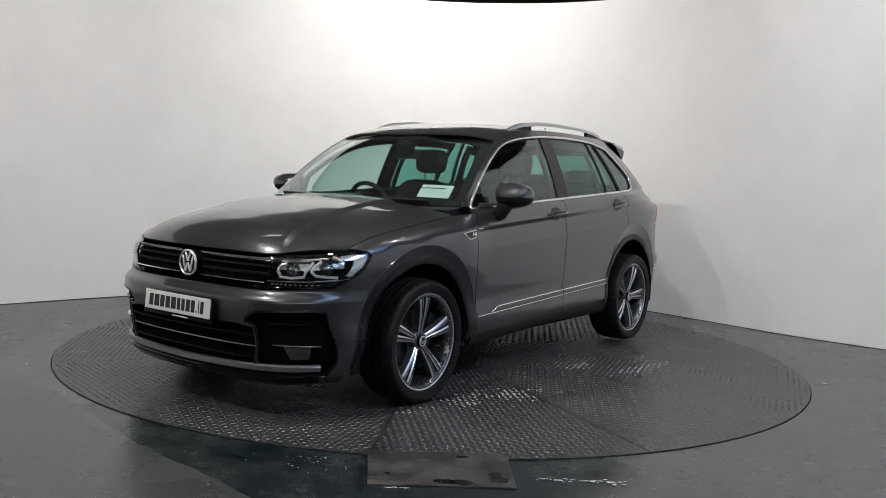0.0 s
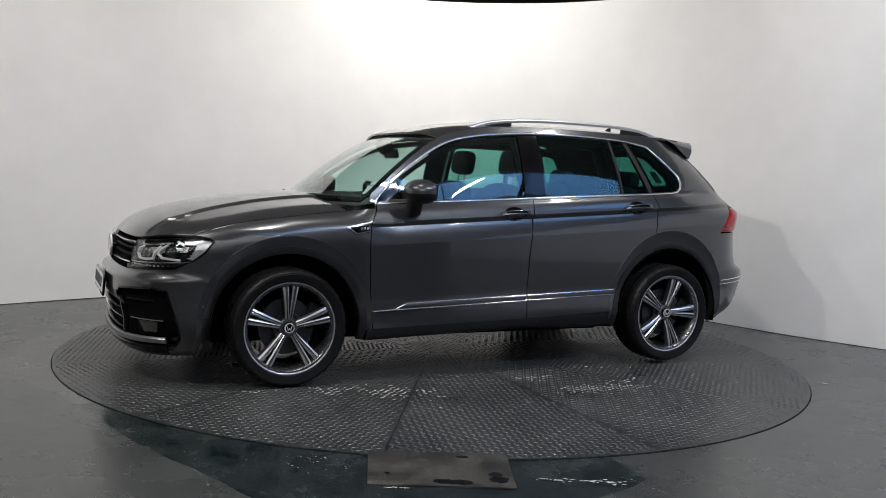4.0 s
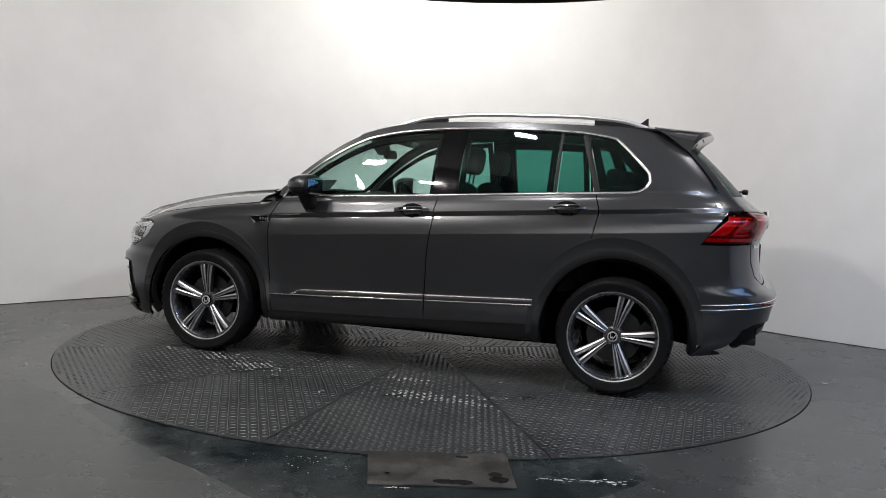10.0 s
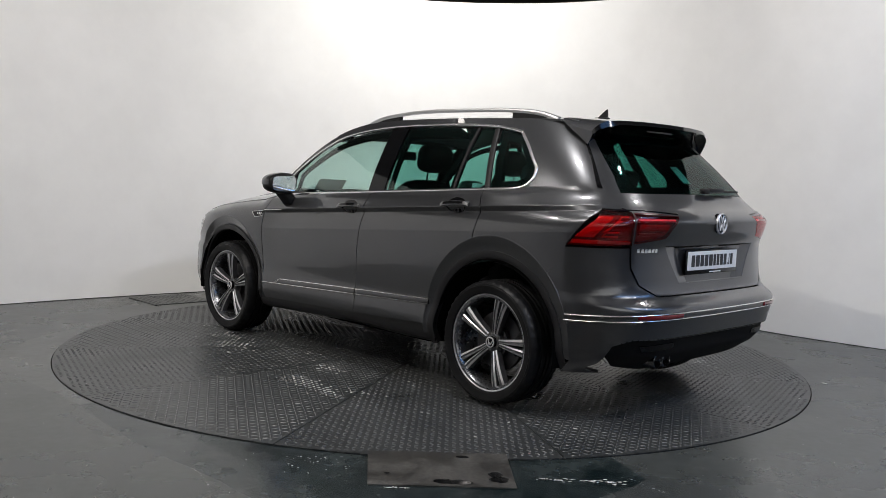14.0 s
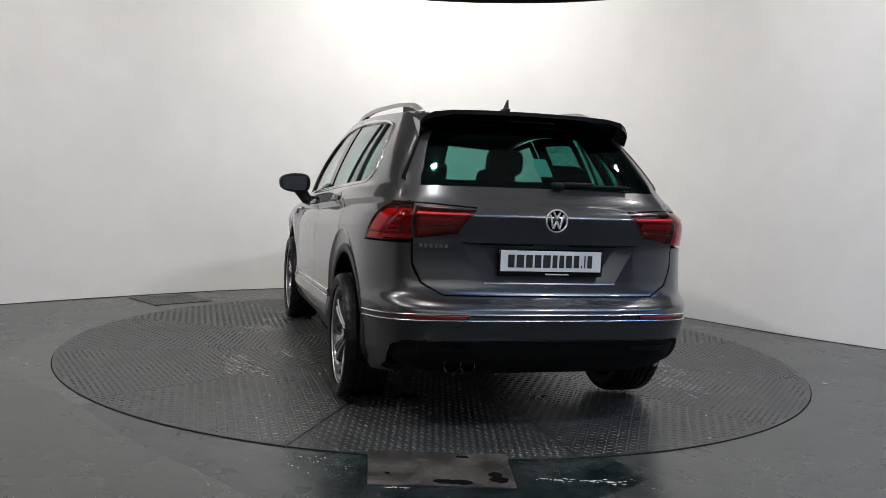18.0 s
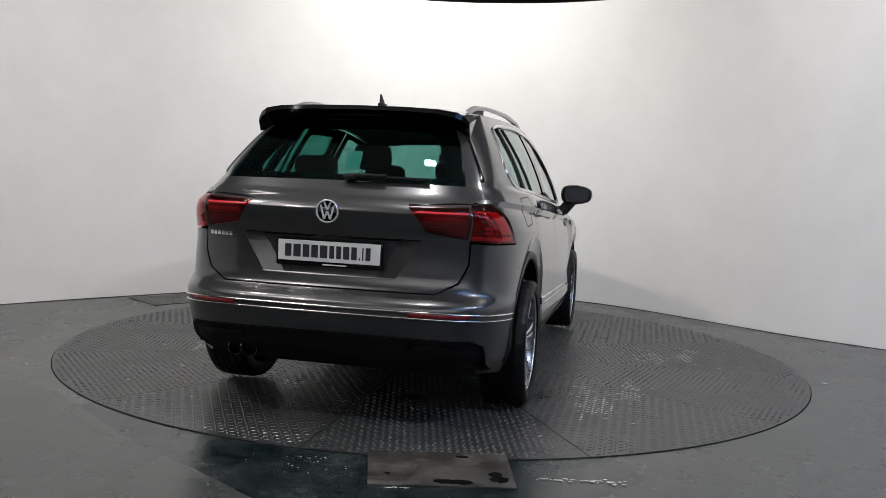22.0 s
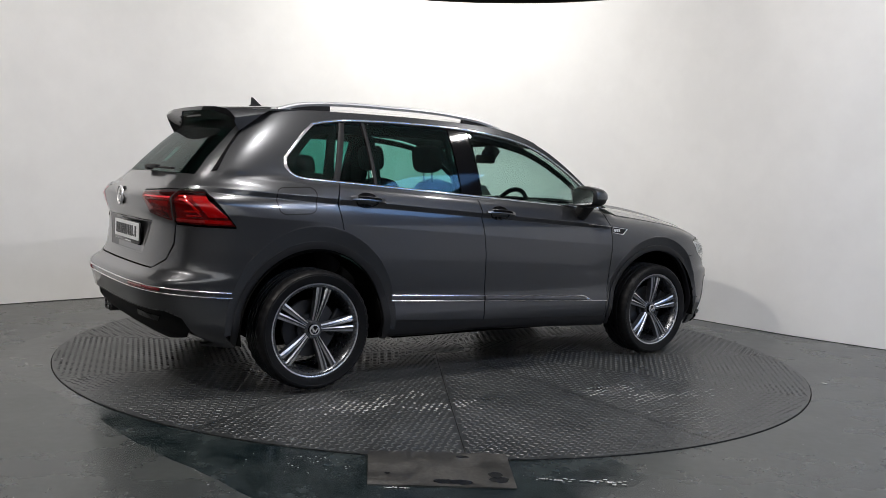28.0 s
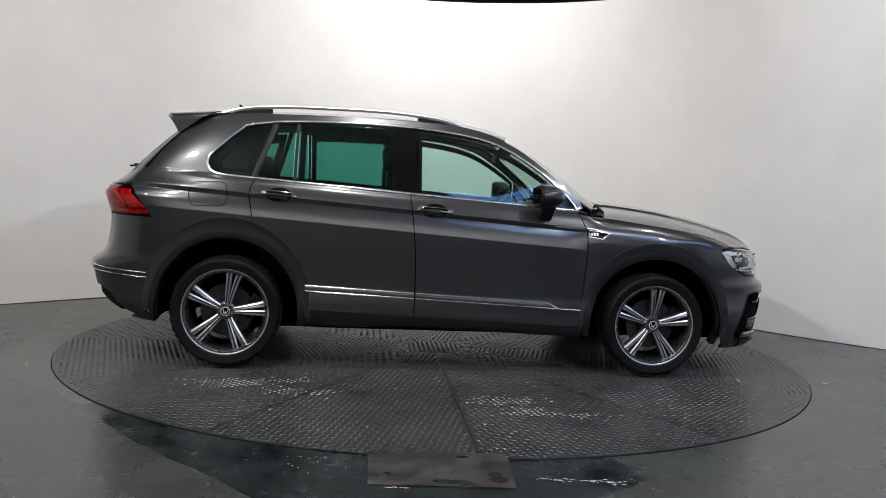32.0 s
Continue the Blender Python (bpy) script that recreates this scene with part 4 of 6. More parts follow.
    PAIRS["tailgate"] = part("tailgate", on_surface("tailgate", full, shell, 0.03, 0.016, holes=hs, lines=[[(S_END + d, z) for d in np.linspace(-0.7, 0.7, 50)] for z in (1.022, 1.036, 1.0435, 1.051, 1.062, 1.076, 1.10)]), PAINT, CAR, "painted tailgate under the rear window")
    # dark inner body seen through the gaps
    inn = [(sf(0.0), 0.20), (sf(0.0), 0.80), (sf(0.6), 0.80), (sx(1.80, 0.82), 0.82), (sx(1.6, 0.9), 0.90), (sx(0.86, 0.98), 0.985), (sx(0.6, 1.03), 1.03), (sx(-0.5, 1.09), 1.09), (sx(-1.3, 1.14), 1.14), (sx(-1.80, 1.06), 1.05), (sr(0.4, 1.05), 1.05), (S_END, 1.05),
           (S_END, 0.36), (sr(0.6, 0.36), 0.36)]
    ra = arch(RW, RO + 0.005, 1.0, 2, 178)[::-1]
    fa = arch(FW, FO + 0.005, 1.0, 2, 178)[::-1]
    inn += [(sx(x, z), z) for x, z in ra] + [(sx(-0.80, 0.26), 0.26), (sx(0.8, 0.26), 0.26)] + [(sx(x, z), z) for x, z in fa] + [(sf(0.7), 0.20)]
    both("inner_body", on_surface("inner_body", inn, shell, 0.08, 0.006, off=-0.024, edge=0.04), CAVITY, CAR, "dark inner body behind the panels")


def underbody():
    bm = box(3.40, 1.26, 0.05, pose(0.16, 0, 0.248), 0.01, 1)
    box(1.60, 1.58, 0.04, pose(0.0, 0, 0.268), 0.01, 1, bm=bm)
    part("floor_pan", bm, CAVITY, CAR)
    for w in (FW, RW):
        m = lathe([(0.001, 0.52), (0.435, 0.52), (0.435, 0.80), (0.43, 0.858)], 40, "Y")
        for v in [v for v in m.verts if v.co.z < -0.12]:
            m.verts.remove(v)
        bmesh.ops.translate(m, verts=m.verts, vec=w)
        both("wheel_housing", bm_mesh(m, "wheel_housing"), CAVITY, CAR)
    # sills, flush under the doors; dark grey holds the shade of their downward face
    top = lerp_table([(-0.88, 0.374), (-0.20, 0.347), (0.86, 0.311)])
    low = lerp_table([(-0.88, 0.272), (-0.60, 0.266), (-0.20, 0.276), (0.38, 0.256), (0.89, 0.237)])
    bm = bmesh.new()
    rings = []
    for x in np.linspace(0.868, -0.872, 24):
        t, l = top(x) + 0.012, low(x)
        y = half_width(x, t) - 0.009
        rings.append([bm.verts.new(v) for v in ((x, 0.76, t), (x, y, t), (x, y - 0.004, t - 0.035), (x, y - 0.022, l + 0.014), (x, y - 0.040, l), (x, 0.76, l))])
    for q, r in zip(rings, rings[1:]):
        for i in range(6):
            j = (i + 1) % 6
            bm.faces.new((q[i], q[j], r[j], r[i]))
    bm.faces.new(rings[0])
    bm.faces.new(rings[-1][::-1])
    bmesh.ops.recalc_face_normals(bm, faces=bm.faces)
    both("sill", bm_mesh(bm, "sill", 40), ARCH_GREY, CAR, "sill under the doors, its downward shade put into dark grey")


def arch_trims():
    for c, o, tall, lo, hi, wide in ((FW, FO, 0.98, -19, 192, 0.034), (RW, RO, 1.042, -11, 190, 0.048)):
        # painted flare: a crescent that leans to the wheel, with a crisp outer edge
        rows = []
        ang = np.linspace(lo + 8, hi - 8, 72)
        for a in ang:
            s, cc = math.sin(radians(a)), math.cos(radians(a))
            up = max(0.0, s)
            w = 0.034 + wide * up
            h = 0.0012
            r0 = o + 0.030
            row = []
            for d, e in ((0, -0.035), (0, -0.010 - 0.012 * up), (0.3 * w, -0.008 - 0.009 * up), (w - 0.002, h - 0.001), (w, h), (w + 0.005, 0.9 * h), (w + 0.008, -0.004)):
                r = r0 + d
                x, z = c.x + r * cc, max(c.z + r * (tall if s > 0 else 1.0) * s, 0.2)
                q = sx(x, z)
                row.append(shell(q, z) + normal_of(shell, q, z) * e)
            rows.append(row)
        k = len(rows[0])
        vs = [v for row in rows for v in row]
        fs = [(i * k + j, i * k + j + 1, i * k + k + j + 1, i * k + k + j) for i in range(len(rows) - 1) for j in range(k - 1)]
        bm = bmesh.new()
        vv = [bm.verts.new(v) for v in vs]
        for f in fs:
            bm.faces.new([vv[i] for i in f])
        bmesh.ops.recalc_face_normals(bm, faces=bm.faces)
        me = bm_mesh(bm, "arch_flare", 18)
        if me.polygons[len(me.polygons) // 2].normal.y < 0:
            me.flip_normals()
        both("arch_flare", me, PAINT, CAR, "painted wheel-arch flare")
        # satin lip
        r, w, h = o + 0.016, 0.042, 0.003
        pts = []
        for a in np.linspace(lo, hi, 64):
            s, cc = math.sin(radians(a)), math.cos(radians(a))
            z = c.z + r * (tall if s > 0 else 1.0) * s
            pts.append((sx(c.x + r * cc, max(z, 0.2)), max(z, 0.2)))
        n = [normal_of(shell, a, b) for a, b in pts]
        p = [shell(a, b) - k * (0.008 + 0.010 * max(0.0, (b - c.z) / r)) for (a, b), k in zip(pts, n)]
        prof = [(-w / 2, -0.010), (-w / 2, h), (w / 2 - 0.010, h), (w / 2, h - 0.006), (w / 2, -0.035)]
        both("wheel_arch", sweep_mesh("wheel_arch", p, n, prof), ARCH_GREY, CAR, "satin dark grey wheel-arch lip")


body_panels()
underbody()
arch_trims()


# ---- wheels ----
def wheel_parts():
    """One wheel: its outer face looks to +y; the origin is the hub's centre on the tyre's middle plane."""
    R, W = 0.345, 0.118
    # barrel and outer lip
    prof = [(0.215, -0.10), (0.232, -0.10), (0.240, -0.02), (0.248, 0.070), (0.274, 0.088), (0.275, 0.097), (0.268, 0.100), (0.252, 0.098), (0.245, 0.090), (0.236, 0.055), (0.226, -0.02), (0.215, -0.10)]
    wheel = part("wheel", bm_mesh(lathe(prof, 72, "Y"), "wheel"), RIM_BARREL, CAR, "anthracite alloy wheel with five polished twin spokes")
    lip = [(0.2610, 0.0950), (0.2630, 0.1020), (0.2650, 0.1035), (0.2700, 0.1040), (0.2725, 0.1000), (0.2660, 0.0960)]
    part("rim_lip", bm_mesh(lathe(lip, 72, "Y", True), "rim_lip"), RIM_CUT, wheel, "polished silver rim edge")
    # tyre with tread grooves
    n = 120
    prof = [(0.252, -0.100), (0.275, -0.112), (0.305, -0.119), (0.325, -0.117), (0.337, -0.106), (0.3425, -0.090),
            (0.3440, -0.064), (0.3360, -0.062), (0.3360, -0.052), (0.3445, -0.050), (0.3450, -0.022), (0.3365, -0.020), (0.3365, -0.010), (0.3450, -0.008),
            (0.3450, 0.008), (0.3365, 0.010), (0.3365, 0.020), (0.3450, 0.022), (0.3445, 0.050), (0.3360, 0.052), (0.3360, 0.062), (0.3440, 0.064),
            (0.3425, 0.090), (0.337, 0.106), (0.325, 0.117), (0.318, 0.1175), (0.3165, 0.1195), (0.313, 0.1195), (0.3115, 0.1185), (0.295, 0.117), (0.275, 0.112), (0.276, 0.1045), (0.272, 0.1030), (0.262, 0.096)]
    bm = lathe(prof, n, "Y")
    for v in bm.verts:
        r = math.hypot(v.co.x, v.co.z)
        if r > 0.334 and abs(v.co.y) > 0.080:
            k = round(math.atan2(v.co.z, v.co.x) / (2 * math.pi) * n) % 3
            if k == 0:
                f = (r - 0.006) / r
                v.co.x *= f
                v.co.z *= f
    part("tyre", bm_mesh(bm, "tyre", 28), RUBBER, wheel, "black tyre with grooved tread")
    # twin spokes
    secs = []
    for k in range(9):
        u = k / 8
        r = 0.050 + (0.258 - 0.050) * u
        off = 0.0108 + 0.0210 * u ** 1.2
        wid = 0.0180 + 0.0195 * u
        y = 0.068 + 0.022 * math.sin(u * 1.9) - 0.0
        secs.append((r, off, wid, y))
    for a in range(5):
        for sg in (1, -1):
            vs, fs, mi = [], [], []
            for r, off, wid, y in secs:
                c = off * sg
                h = wid / 2
                tilt = 0.0012 * sg
                # section from the back round to the cut face
                for dx, dy in ((-1.15, -0.042), (-1.04, -0.005), (-0.50 if sg > 0 else -0.30, 0.0005), (0.08 * sg, -0.0045), (0.30 if sg > 0 else 0.50, 0.0005), (1.04, -0.005), (1.15, -0.042)):
                    dx *= h
                    vs.append((c + dx, y + dy, r))
            for k in range(len(secs) - 1):
                for q in range(7):
                    p = (q + 1) % 7
                    fs.append((k * 7 + q, k * 7 + p, k * 7 + 7 + p, k * 7 + 7 + q))
                    mi.append(1 if q in (1, 4) else 0)
            fs += [tuple(range(7)), tuple(range(len(vs) - 1, len(vs) - 8, -1))]
            mi += [0, 0]
            me = bpy.data.meshes.new("spoke")
            me.from_pydata(vs, [], fs)
            me.materials.append(RIM_DARK)
            me.materials.append(RIM_CUT)
            me.polygons.foreach_set("material_index", mi)
            bm = bmesh.new()
            bm.from_mesh(me)
            bmesh.ops.recalc_face_normals(bm, faces=bm.faces)
            bm.to_mesh(me)
            bm.free()
            smooth(me, 12)
            me.transform(Matrix.Rotation(radians(72 * a), 4, "Y"))
            part("spoke", me, None, wheel)
    # hub, bolts, cap
    hub = [(0.001, 0.064), (0.030, 0.060), (0.034, 0.066), (0.046, 0.066), (0.056, 0.058), (0.062, 0.030), (0.062, 0.0), (0.001, 0.0)]
    part("hub", bm_mesh(lathe(hub, 40, "Y"), "hub"), RIM_DARK, wheel)
    cap = [(0.001, 0.083), (0.027, 0.083), (0.0315, 0.081), (0.0315, 0.060)]
    part("centre_cap", bm_mesh(lathe(cap, 32, "Y"), "centre_cap"), BLACK_GLOSS, wheel, "black centre cap with a silver ring")
    ring = [(0.0235, 0.0832), (0.0235, 0.0862), (0.0305, 0.0852), (0.0310, 0.081)]
    bm = lathe(ring, 32, "Y", True)
    for x0, z0, x1, z1 in ((-0.016, 0.014, -0.006, -0.016), (-0.006, -0.016, 0.0, 0.0), (0.0, 0.0, 0.006, -0.016), (0.006, -0.016, 0.016, 0.014)):
        d = Vector((x1 - x0, 0, z1 - z0))
        m = Matrix.Translation(((x0 + x1) / 2, 0.0842, (z0 + z1) / 2)) @ Matrix.Rotation(-math.atan2(d.z, d.x), 4, "Y")
        box(d.length, 0.003, 0.0052, m, bm=bm)
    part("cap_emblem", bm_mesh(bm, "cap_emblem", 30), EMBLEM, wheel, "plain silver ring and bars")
    for a in range(5):
        bm = lathe([(0.001, 0.068), (0.008, 0.068), (0.0095, 0.066), (0.0095, 0.058)], 6, "Y")
        bmesh.ops.translate(bm, verts=bm.verts, vec=(0.044 * math.sin(radians(72 * a + 36)), 0, 0.044 * math.cos(radians(72 * a + 36))))
        part("wheel_bolt", bm_mesh(bm, "wheel_bolt", 30), STEEL, wheel)
    part("brake_disc", bm_mesh(lathe([(0.05, 0.036), (0.085, 0.036), (0.09, 0.012), (0.165, 0.012), (0.165, -0.012), (0.05, -0.012)], 48, "Y"), "brake_disc"), DISC, wheel, "grey steel brake disc")
    part("brake_caliper", box(0.07, 0.06, 0.16, pose(-0.145, 0.0, 0.06, 0, -20, 0), 0.012), BLACK_PLASTIC, wheel)
    return wheel


def wheels():
    y = 0.776
    w = wheel_parts()
    k = Matrix.Diagonal((0.968, 1, 0.968, 1))
    w.matrix_basis = pose(FW.x - 0.010, y, 0.333) @ k
    copy_thing(w, pose(RW.x - 0.003, y, 0.344, 0, -17, 0))
    copy_thing(w, pose(FW.x - 0.010, -y, 0.333, 0, -5, 180) @ k)
    copy_thing(w, pose(RW.x - 0.003, -y, 0.344, 0, -12, 180))


# ---- glass and its frames ----
DTOP = smooth_table([(-1.275, 1.484), (-1.10, 1.510), (-0.93, 1.520), (-0.75, 1.524), (-0.39, 1.521), (-0.21, 1.513), (-0.04, 1.498), (0.137, 1.473), (0.312, 1.427), (0.482, 1.336), (0.653, 1.213), (0.755, 1.121), (0.82, 1.045)])


def strip_between(x0, x1, lo, hi, n=12):
    xs = list(np.linspace(x0, x1, n))
    return [(x, lo(x)) for x in xs] + [(x, hi(x)) for x in xs[::-1]]


def windows():
    lo = lambda x: belt(x) + 0.010
    hi = lambda x: DTOP(x) - 0.012
    g = -0.010
    front = strip_between(-0.20, 0.66, lo, hi, 16) 
    both("front_door_window", on_surface("front_door_window", front, side_surf, 0.06, 0.004, off=g), GLASS_FRONT, PAIRS["front_door"], "clear greenish front side window")
    corner = strip_between(0.665, 0.79, lo, hi, 6)
    both("mirror_triangle", on_surface("mirror_triangle", corner, side_surf, 0.04, 0.006, off=g + 0.002), BLACK_GLOSS, PAIRS["front_door"], "black corner panel at the mirror")
    both("rear_door_window", on_surface("rear_door_window", strip_between(-0.935, -0.345, lo, hi), side_surf, 0.06, 0.004, off=g), GLASS_REAR, PAIRS["rear_door"], "dark green privacy glass")
    vent = [(-0.965, lo(-0.965)), (-1.175, lo(-1.175)), (-1.075, hi(-1.075)), (-0.965, hi(-0.965))]
    both("rear_vent_window", on_surface("rear_vent_window", vent, side_surf, 0.06, 0.004, off=g), GLASS_REAR, PAIRS["rear_door"])
    qt = [(-1.215, belt(-1.215) + 0.008), (-1.40, 1.178), (-1.455, 1.198), (-1.478, 1.237), (-1.468, 1.284), (-1.355, 1.396), (-1.268, 1.472), (-1.20, 1.489), (-1.115, 1.497)]
    both("quarter_window", on_surface("quarter_window", side_poly(qt), shell, 0.05, 0.004, off=g), GLASS_REAR, CAR)
    # pillars and bars between the panes
    bp = [(-0.345, lo(-0.345)), (-0.195, lo(-0.195)), (-0.212, hi(-0.212)), (-0.353, hi(-0.353))]
    both("centre_pillar", on_surface("centre_pillar", bp, side_surf, 0.05, 0.02, off=-0.005), BLACK_GLOSS, CAR, "gloss black centre pillar trim")
    trim_on("window_bar", [(-0.95, lo(-0.95)), (-0.947, hi(-0.947))], side_surf, band(0.018, 0.008), BLACK_PLASTIC, "dark bar between the rear panes", off=-0.010, parent=PAIRS["rear_door"])
    trim_on("window_bar", [(-1.196, lo(-1.196)), (-1.085, hi(-1.085))], side_surf, band(0.034, 0.010), BLACK_PLASTIC, "dark grey bar before the quarter window", off=-0.010)
    # inner window frames
    for x0, x1 in ((-0.205, 0.655), (-0.93, -0.35)):
        o = strip_between(x0, x1, lo, hi, 14)
        h = strip_between(x0 + 0.035, x1 - (0.02 if x1 > 0 else 0.03), lambda x: lo(x) + 0.004, (lambda x: max(lo(x) + 0.012, hi(x) - 0.030)) if x1 > 0 else (lambda x: hi(x) - 0.045), 14)
        both("window_surround", on_surface("window_surround", o, side_surf, 0.05, 0.02, off=-0.03, holes=[h]), CAVITY, (PAIRS["front_door"] if x1 > 0 else PAIRS["rear_door"]), "black inner door frame")
    o = side_poly([(x, z) for x, z in qt])
    cq = (sum(p[0] for p in o) / len(o), sum(p[1] for p in o) / len(o))
    h = [(cq[0] + (a - cq[0]) * 0.62, cq[1] + (b - cq[1]) * 0.70) for a, b in o]
    both("quarter_surround", on_surface("quarter_surround", o, shell, 0.05, 0.03, off=-0.03, holes=[h]), CAVITY, CAR, "black inner quarter trim")
    # dark lining of the rear pillars
    lining = [(-1.185, 1.10), (-1.93, 1.10), (-1.85, 1.20), (-1.76, 1.30), (-1.67, 1.40), (-1.60, 1.49), (-1.56, 1.525), (-1.185, 1.525)]
    both("pillar_lining", on_surface("pillar_lining", side_poly(lining), shell, 0.05, 0.006, off=-0.034, holes=[[(cq[0] + (a - cq[0]) * 0.97, cq[1] + (b - cq[1]) * 0.97) for a, b in o]]), CAVITY, CAR, "dark lining inside the rear pillar")
    # chrome line round all side windows
    path = [(x, belt(x)) for x in np.linspace(0.815, -1.38, 30)] + [(-1.43, 1.178), (-1.465, 1.198), (-1.485, 1.235), (-1.478, 1.285), (-1.36, 1.404), (-1.272, 1.480), (-1.21, 1.494)] + [(x, DTOP(x)) for x in np.linspace(-1.1, 0.80, 40)]
    p2 = [(sx(x, z), z) for x, z in path]
    trim_on("window_chrome", p2, shell, bead(0.019, 0.009), CHROME, "chrome line round the side windows", closed=True, off=-0.001)
    # windscreen
    def ws(z, inset):
        x = pillar_edge(z)
        return half_width(x, z) - inset
    zs = [1.055, 1.10, 1.16, 1.22, 1.28, 1.34, 1.40, 1.44, 1.462]
    half = [(ws(z, 0.006), z) for z in zs]
    o = half + [(0.3, 1.489), (0, 1.495), (-0.3, 1.489)] + [(-y, z) for y, z in half[::-1]] + [(-0.3, 1.045), (0.0, 1.043), (0.3, 1.045)]
    screen = part("windscreen", on_surface("windscreen", o, wind, 0.06, 0.005, off=-0.004), GLASS_SCREEN, CAR, "clear greenish windscreen")
    h = [(y * 0.93, 1.268 + (z - 1.268) * 0.86) for y, z in o]
    part("windscreen_border", on_surface("windscreen_border", o, wind, 0.05, 0.003, off=-0.012, holes=[h]), BLACK_GLOSS, screen, "black printed border of the windscreen")
    # rear window
    half = [(S_END, 1.183), (sr(0.655, 1.18), 1.178), (sr(0.672, 1.19), 1.20), (sr(0.60, 1.33), 1.33), (sr(0.525, 1.46), 1.46), (sr(0.45, 1.48), 1.49), (S_END, 1.50)]
    o = half + [(2 * S_END - s, z) for s, z in half[::-1][1:-1]]
    PAIRS["rear_window"] = pane = part("rear_window", on_surface("rear_window", o, shell, 0.05, 0.005, off=-0.004), GLASS_TAIL, CAR, "dark green rear window")
    fin = [(sr(0.668, 1.19), 1.192), (sr(0.60, 1.33), 1.33), (sr(0.525, 1.46), 1.46), (sr(0.50, 1.49), 1.495), (sr(0.512, 1.50), 1.505), (sr(0.535, 1.46), 1.46), (sr(0.609, 1.33), 1.33), (sr(0.674, 1.21), 1.20)]
    both("window_fin", on_surface("window_fin", fin, shell, 0.03, 0.006, off=0.003), BLACK_GLOSS, CAR, "gloss black fin beside the rear window")
    h = [(S_END + (s - S_END) * 0.74, 1.325 + (z - 1.33) * 0.74) for s, z in o]
    part("rear_window_border", on_surface("rear_window_border", o, shell, 0.05, 0.003, off=-0.012, holes=[h]), BLACK_GLOSS, pane, "black printed border of the rear window")


def side_trim():
    # twin chrome lines along the doors, a body-coloured moulding between them
    up = lambda x: 0.482 - 0.0405 * (x - 0.05)
    lo = lambda x: 0.450 - 0.0405 * (x - 0.05)
    for x0, x1 in ((0.845, -0.188), (-0.200, -0.862)):
        xs = np.linspace(x0, x1, 12)
        st = 0.66 if x0 > 0 else x0
        door = PAIRS["front_door"] if x0 > 0 else PAIRS["rear_door"]
        trim_on("door_moulding", [(x, (up(x) + lo(x)) / 2) for x in np.linspace(st, x1, 12)], side_surf, band(0.034, 0.007, 0.5), PAINT, "raised door moulding", parent=door)
        trim_on("door_chrome", [(x, lo(x)) for x in xs], side_surf, bead(0.010, 0.010), CHROME, "thin chrome line on the door", parent=door)
        pts = [(x, up(x)) for x in np.linspace(st - (0.03 if x0 > 0 else 0), x1, 12)]
        if x0 > 0:
            pts = [(0.70, lo(0.70) + 0.004)] + pts
        trim_on("door_chrome", pts, side_surf, bead(0.013, 0.012), CHROME, "thin chrome line on the door", parent=door)
    # door handles in their cups
    for x, z in ((-0.090, 0.998), (-1.036, 1.058)):
        door = PAIRS["front_door"] if x > -0.5 else PAIRS["rear_door"]
        el = [(x + 0.074 * math.cos(a), z + 0.004 + 0.043 * math.sin(a)) for a in np.linspace(0, 2 * math.pi, 25)[:-1]]
        both("handle_cup", on_surface("handle_cup", el, side_surf, 0.03, 0.004, off=0.0025), BLACK_GLOSS, door, "dark cup behind the door handle")
        pts = [(x + d, z + 0.003 - 0.06 * (-0.064 * 0)) for d in np.linspace(0.105, -0.105, 15)]
        pts = [(a, b - 0.064 * (a - x)) for a, b in pts]
        d = dense(pts, 0.02, False)
        nn = [normal_of(side_surf, a, b) for a, b in d]
        p = [side_surf(a, b) + k * (0.009 + 0.015 * math.sin(math.pi * i / (len(d) - 1)) ** 0.6) for i, ((a, b), k) in enumerate(zip(d, nn))]
        hp = [(-0.015, 0), (-0.013, 0.007), (0, 0.010), (0.013, 0.007), (0.015, 0), (0, -0.006)]
        both("door_handle", sweep_mesh("door_handle", p, nn, hp), PAINT, door, "grey bow door handle")
        lp = [(-0.006, 0), (-0.006, 0.003), (0.006, 0.003), (0.006, 0)]
        q = [v + k * 0.009 for v, k in zip(p, nn)]
        both("handle_strip", sweep_mesh("handle_strip", q[2:-2], nn[2:-2], lp), BLACK_GLOSS, door, "black strip on the door handle")
    # wing badge
    bd = [(1.016, 0.905), (0.880, 0.922), (0.880, 0.880), (0.965, 0.868)]
    badge = both("wing_badge", on_surface("wing_badge", side_poly(bd), shell, 0.03, 0.004, off=0.004), CHROME, CAR, "chrome and black wing badge")
    bd = [(1.000, 0.904), (0.883, 0.918), (0.883, 0.884), (0.960, 0.873)]
    both("badge_inlay", on_surface("badge_inlay", side_poly(bd), shell, 0.03, 0.003, off=0.0065), BLACK_GLOSS, badge)
    for k in range(3):
        x = 0.935 - 0.018 * k
        bd = [(x, 0.905), (x - 0.012, 0.907), (x - 0.012, 0.890), (x, 0.888)]
        both("badge_bar", on_surface("badge_bar", bd, side_surf, 0.03, 0.002, off=0.0085), CHROME, badge)
    trim_on("wing_spear", [(0.862, 0.926), (0.66, 0.940)], side_surf, band(0.007, 0.005, 0.6), CHROME, "chrome spear on the door", parent=PAIRS["front_door"])
    # fuel flap on the right side only
    fl = rounded([(-1.345, 1.128), (-1.345, 0.985), (-1.565, 0.975), (-1.572, 1.118)], 0.05)
    d = dense([(sx(x, z), z) for x, z in fl], 0.02)
    nn = [normal_of(shell, a, b) for a, b in d]
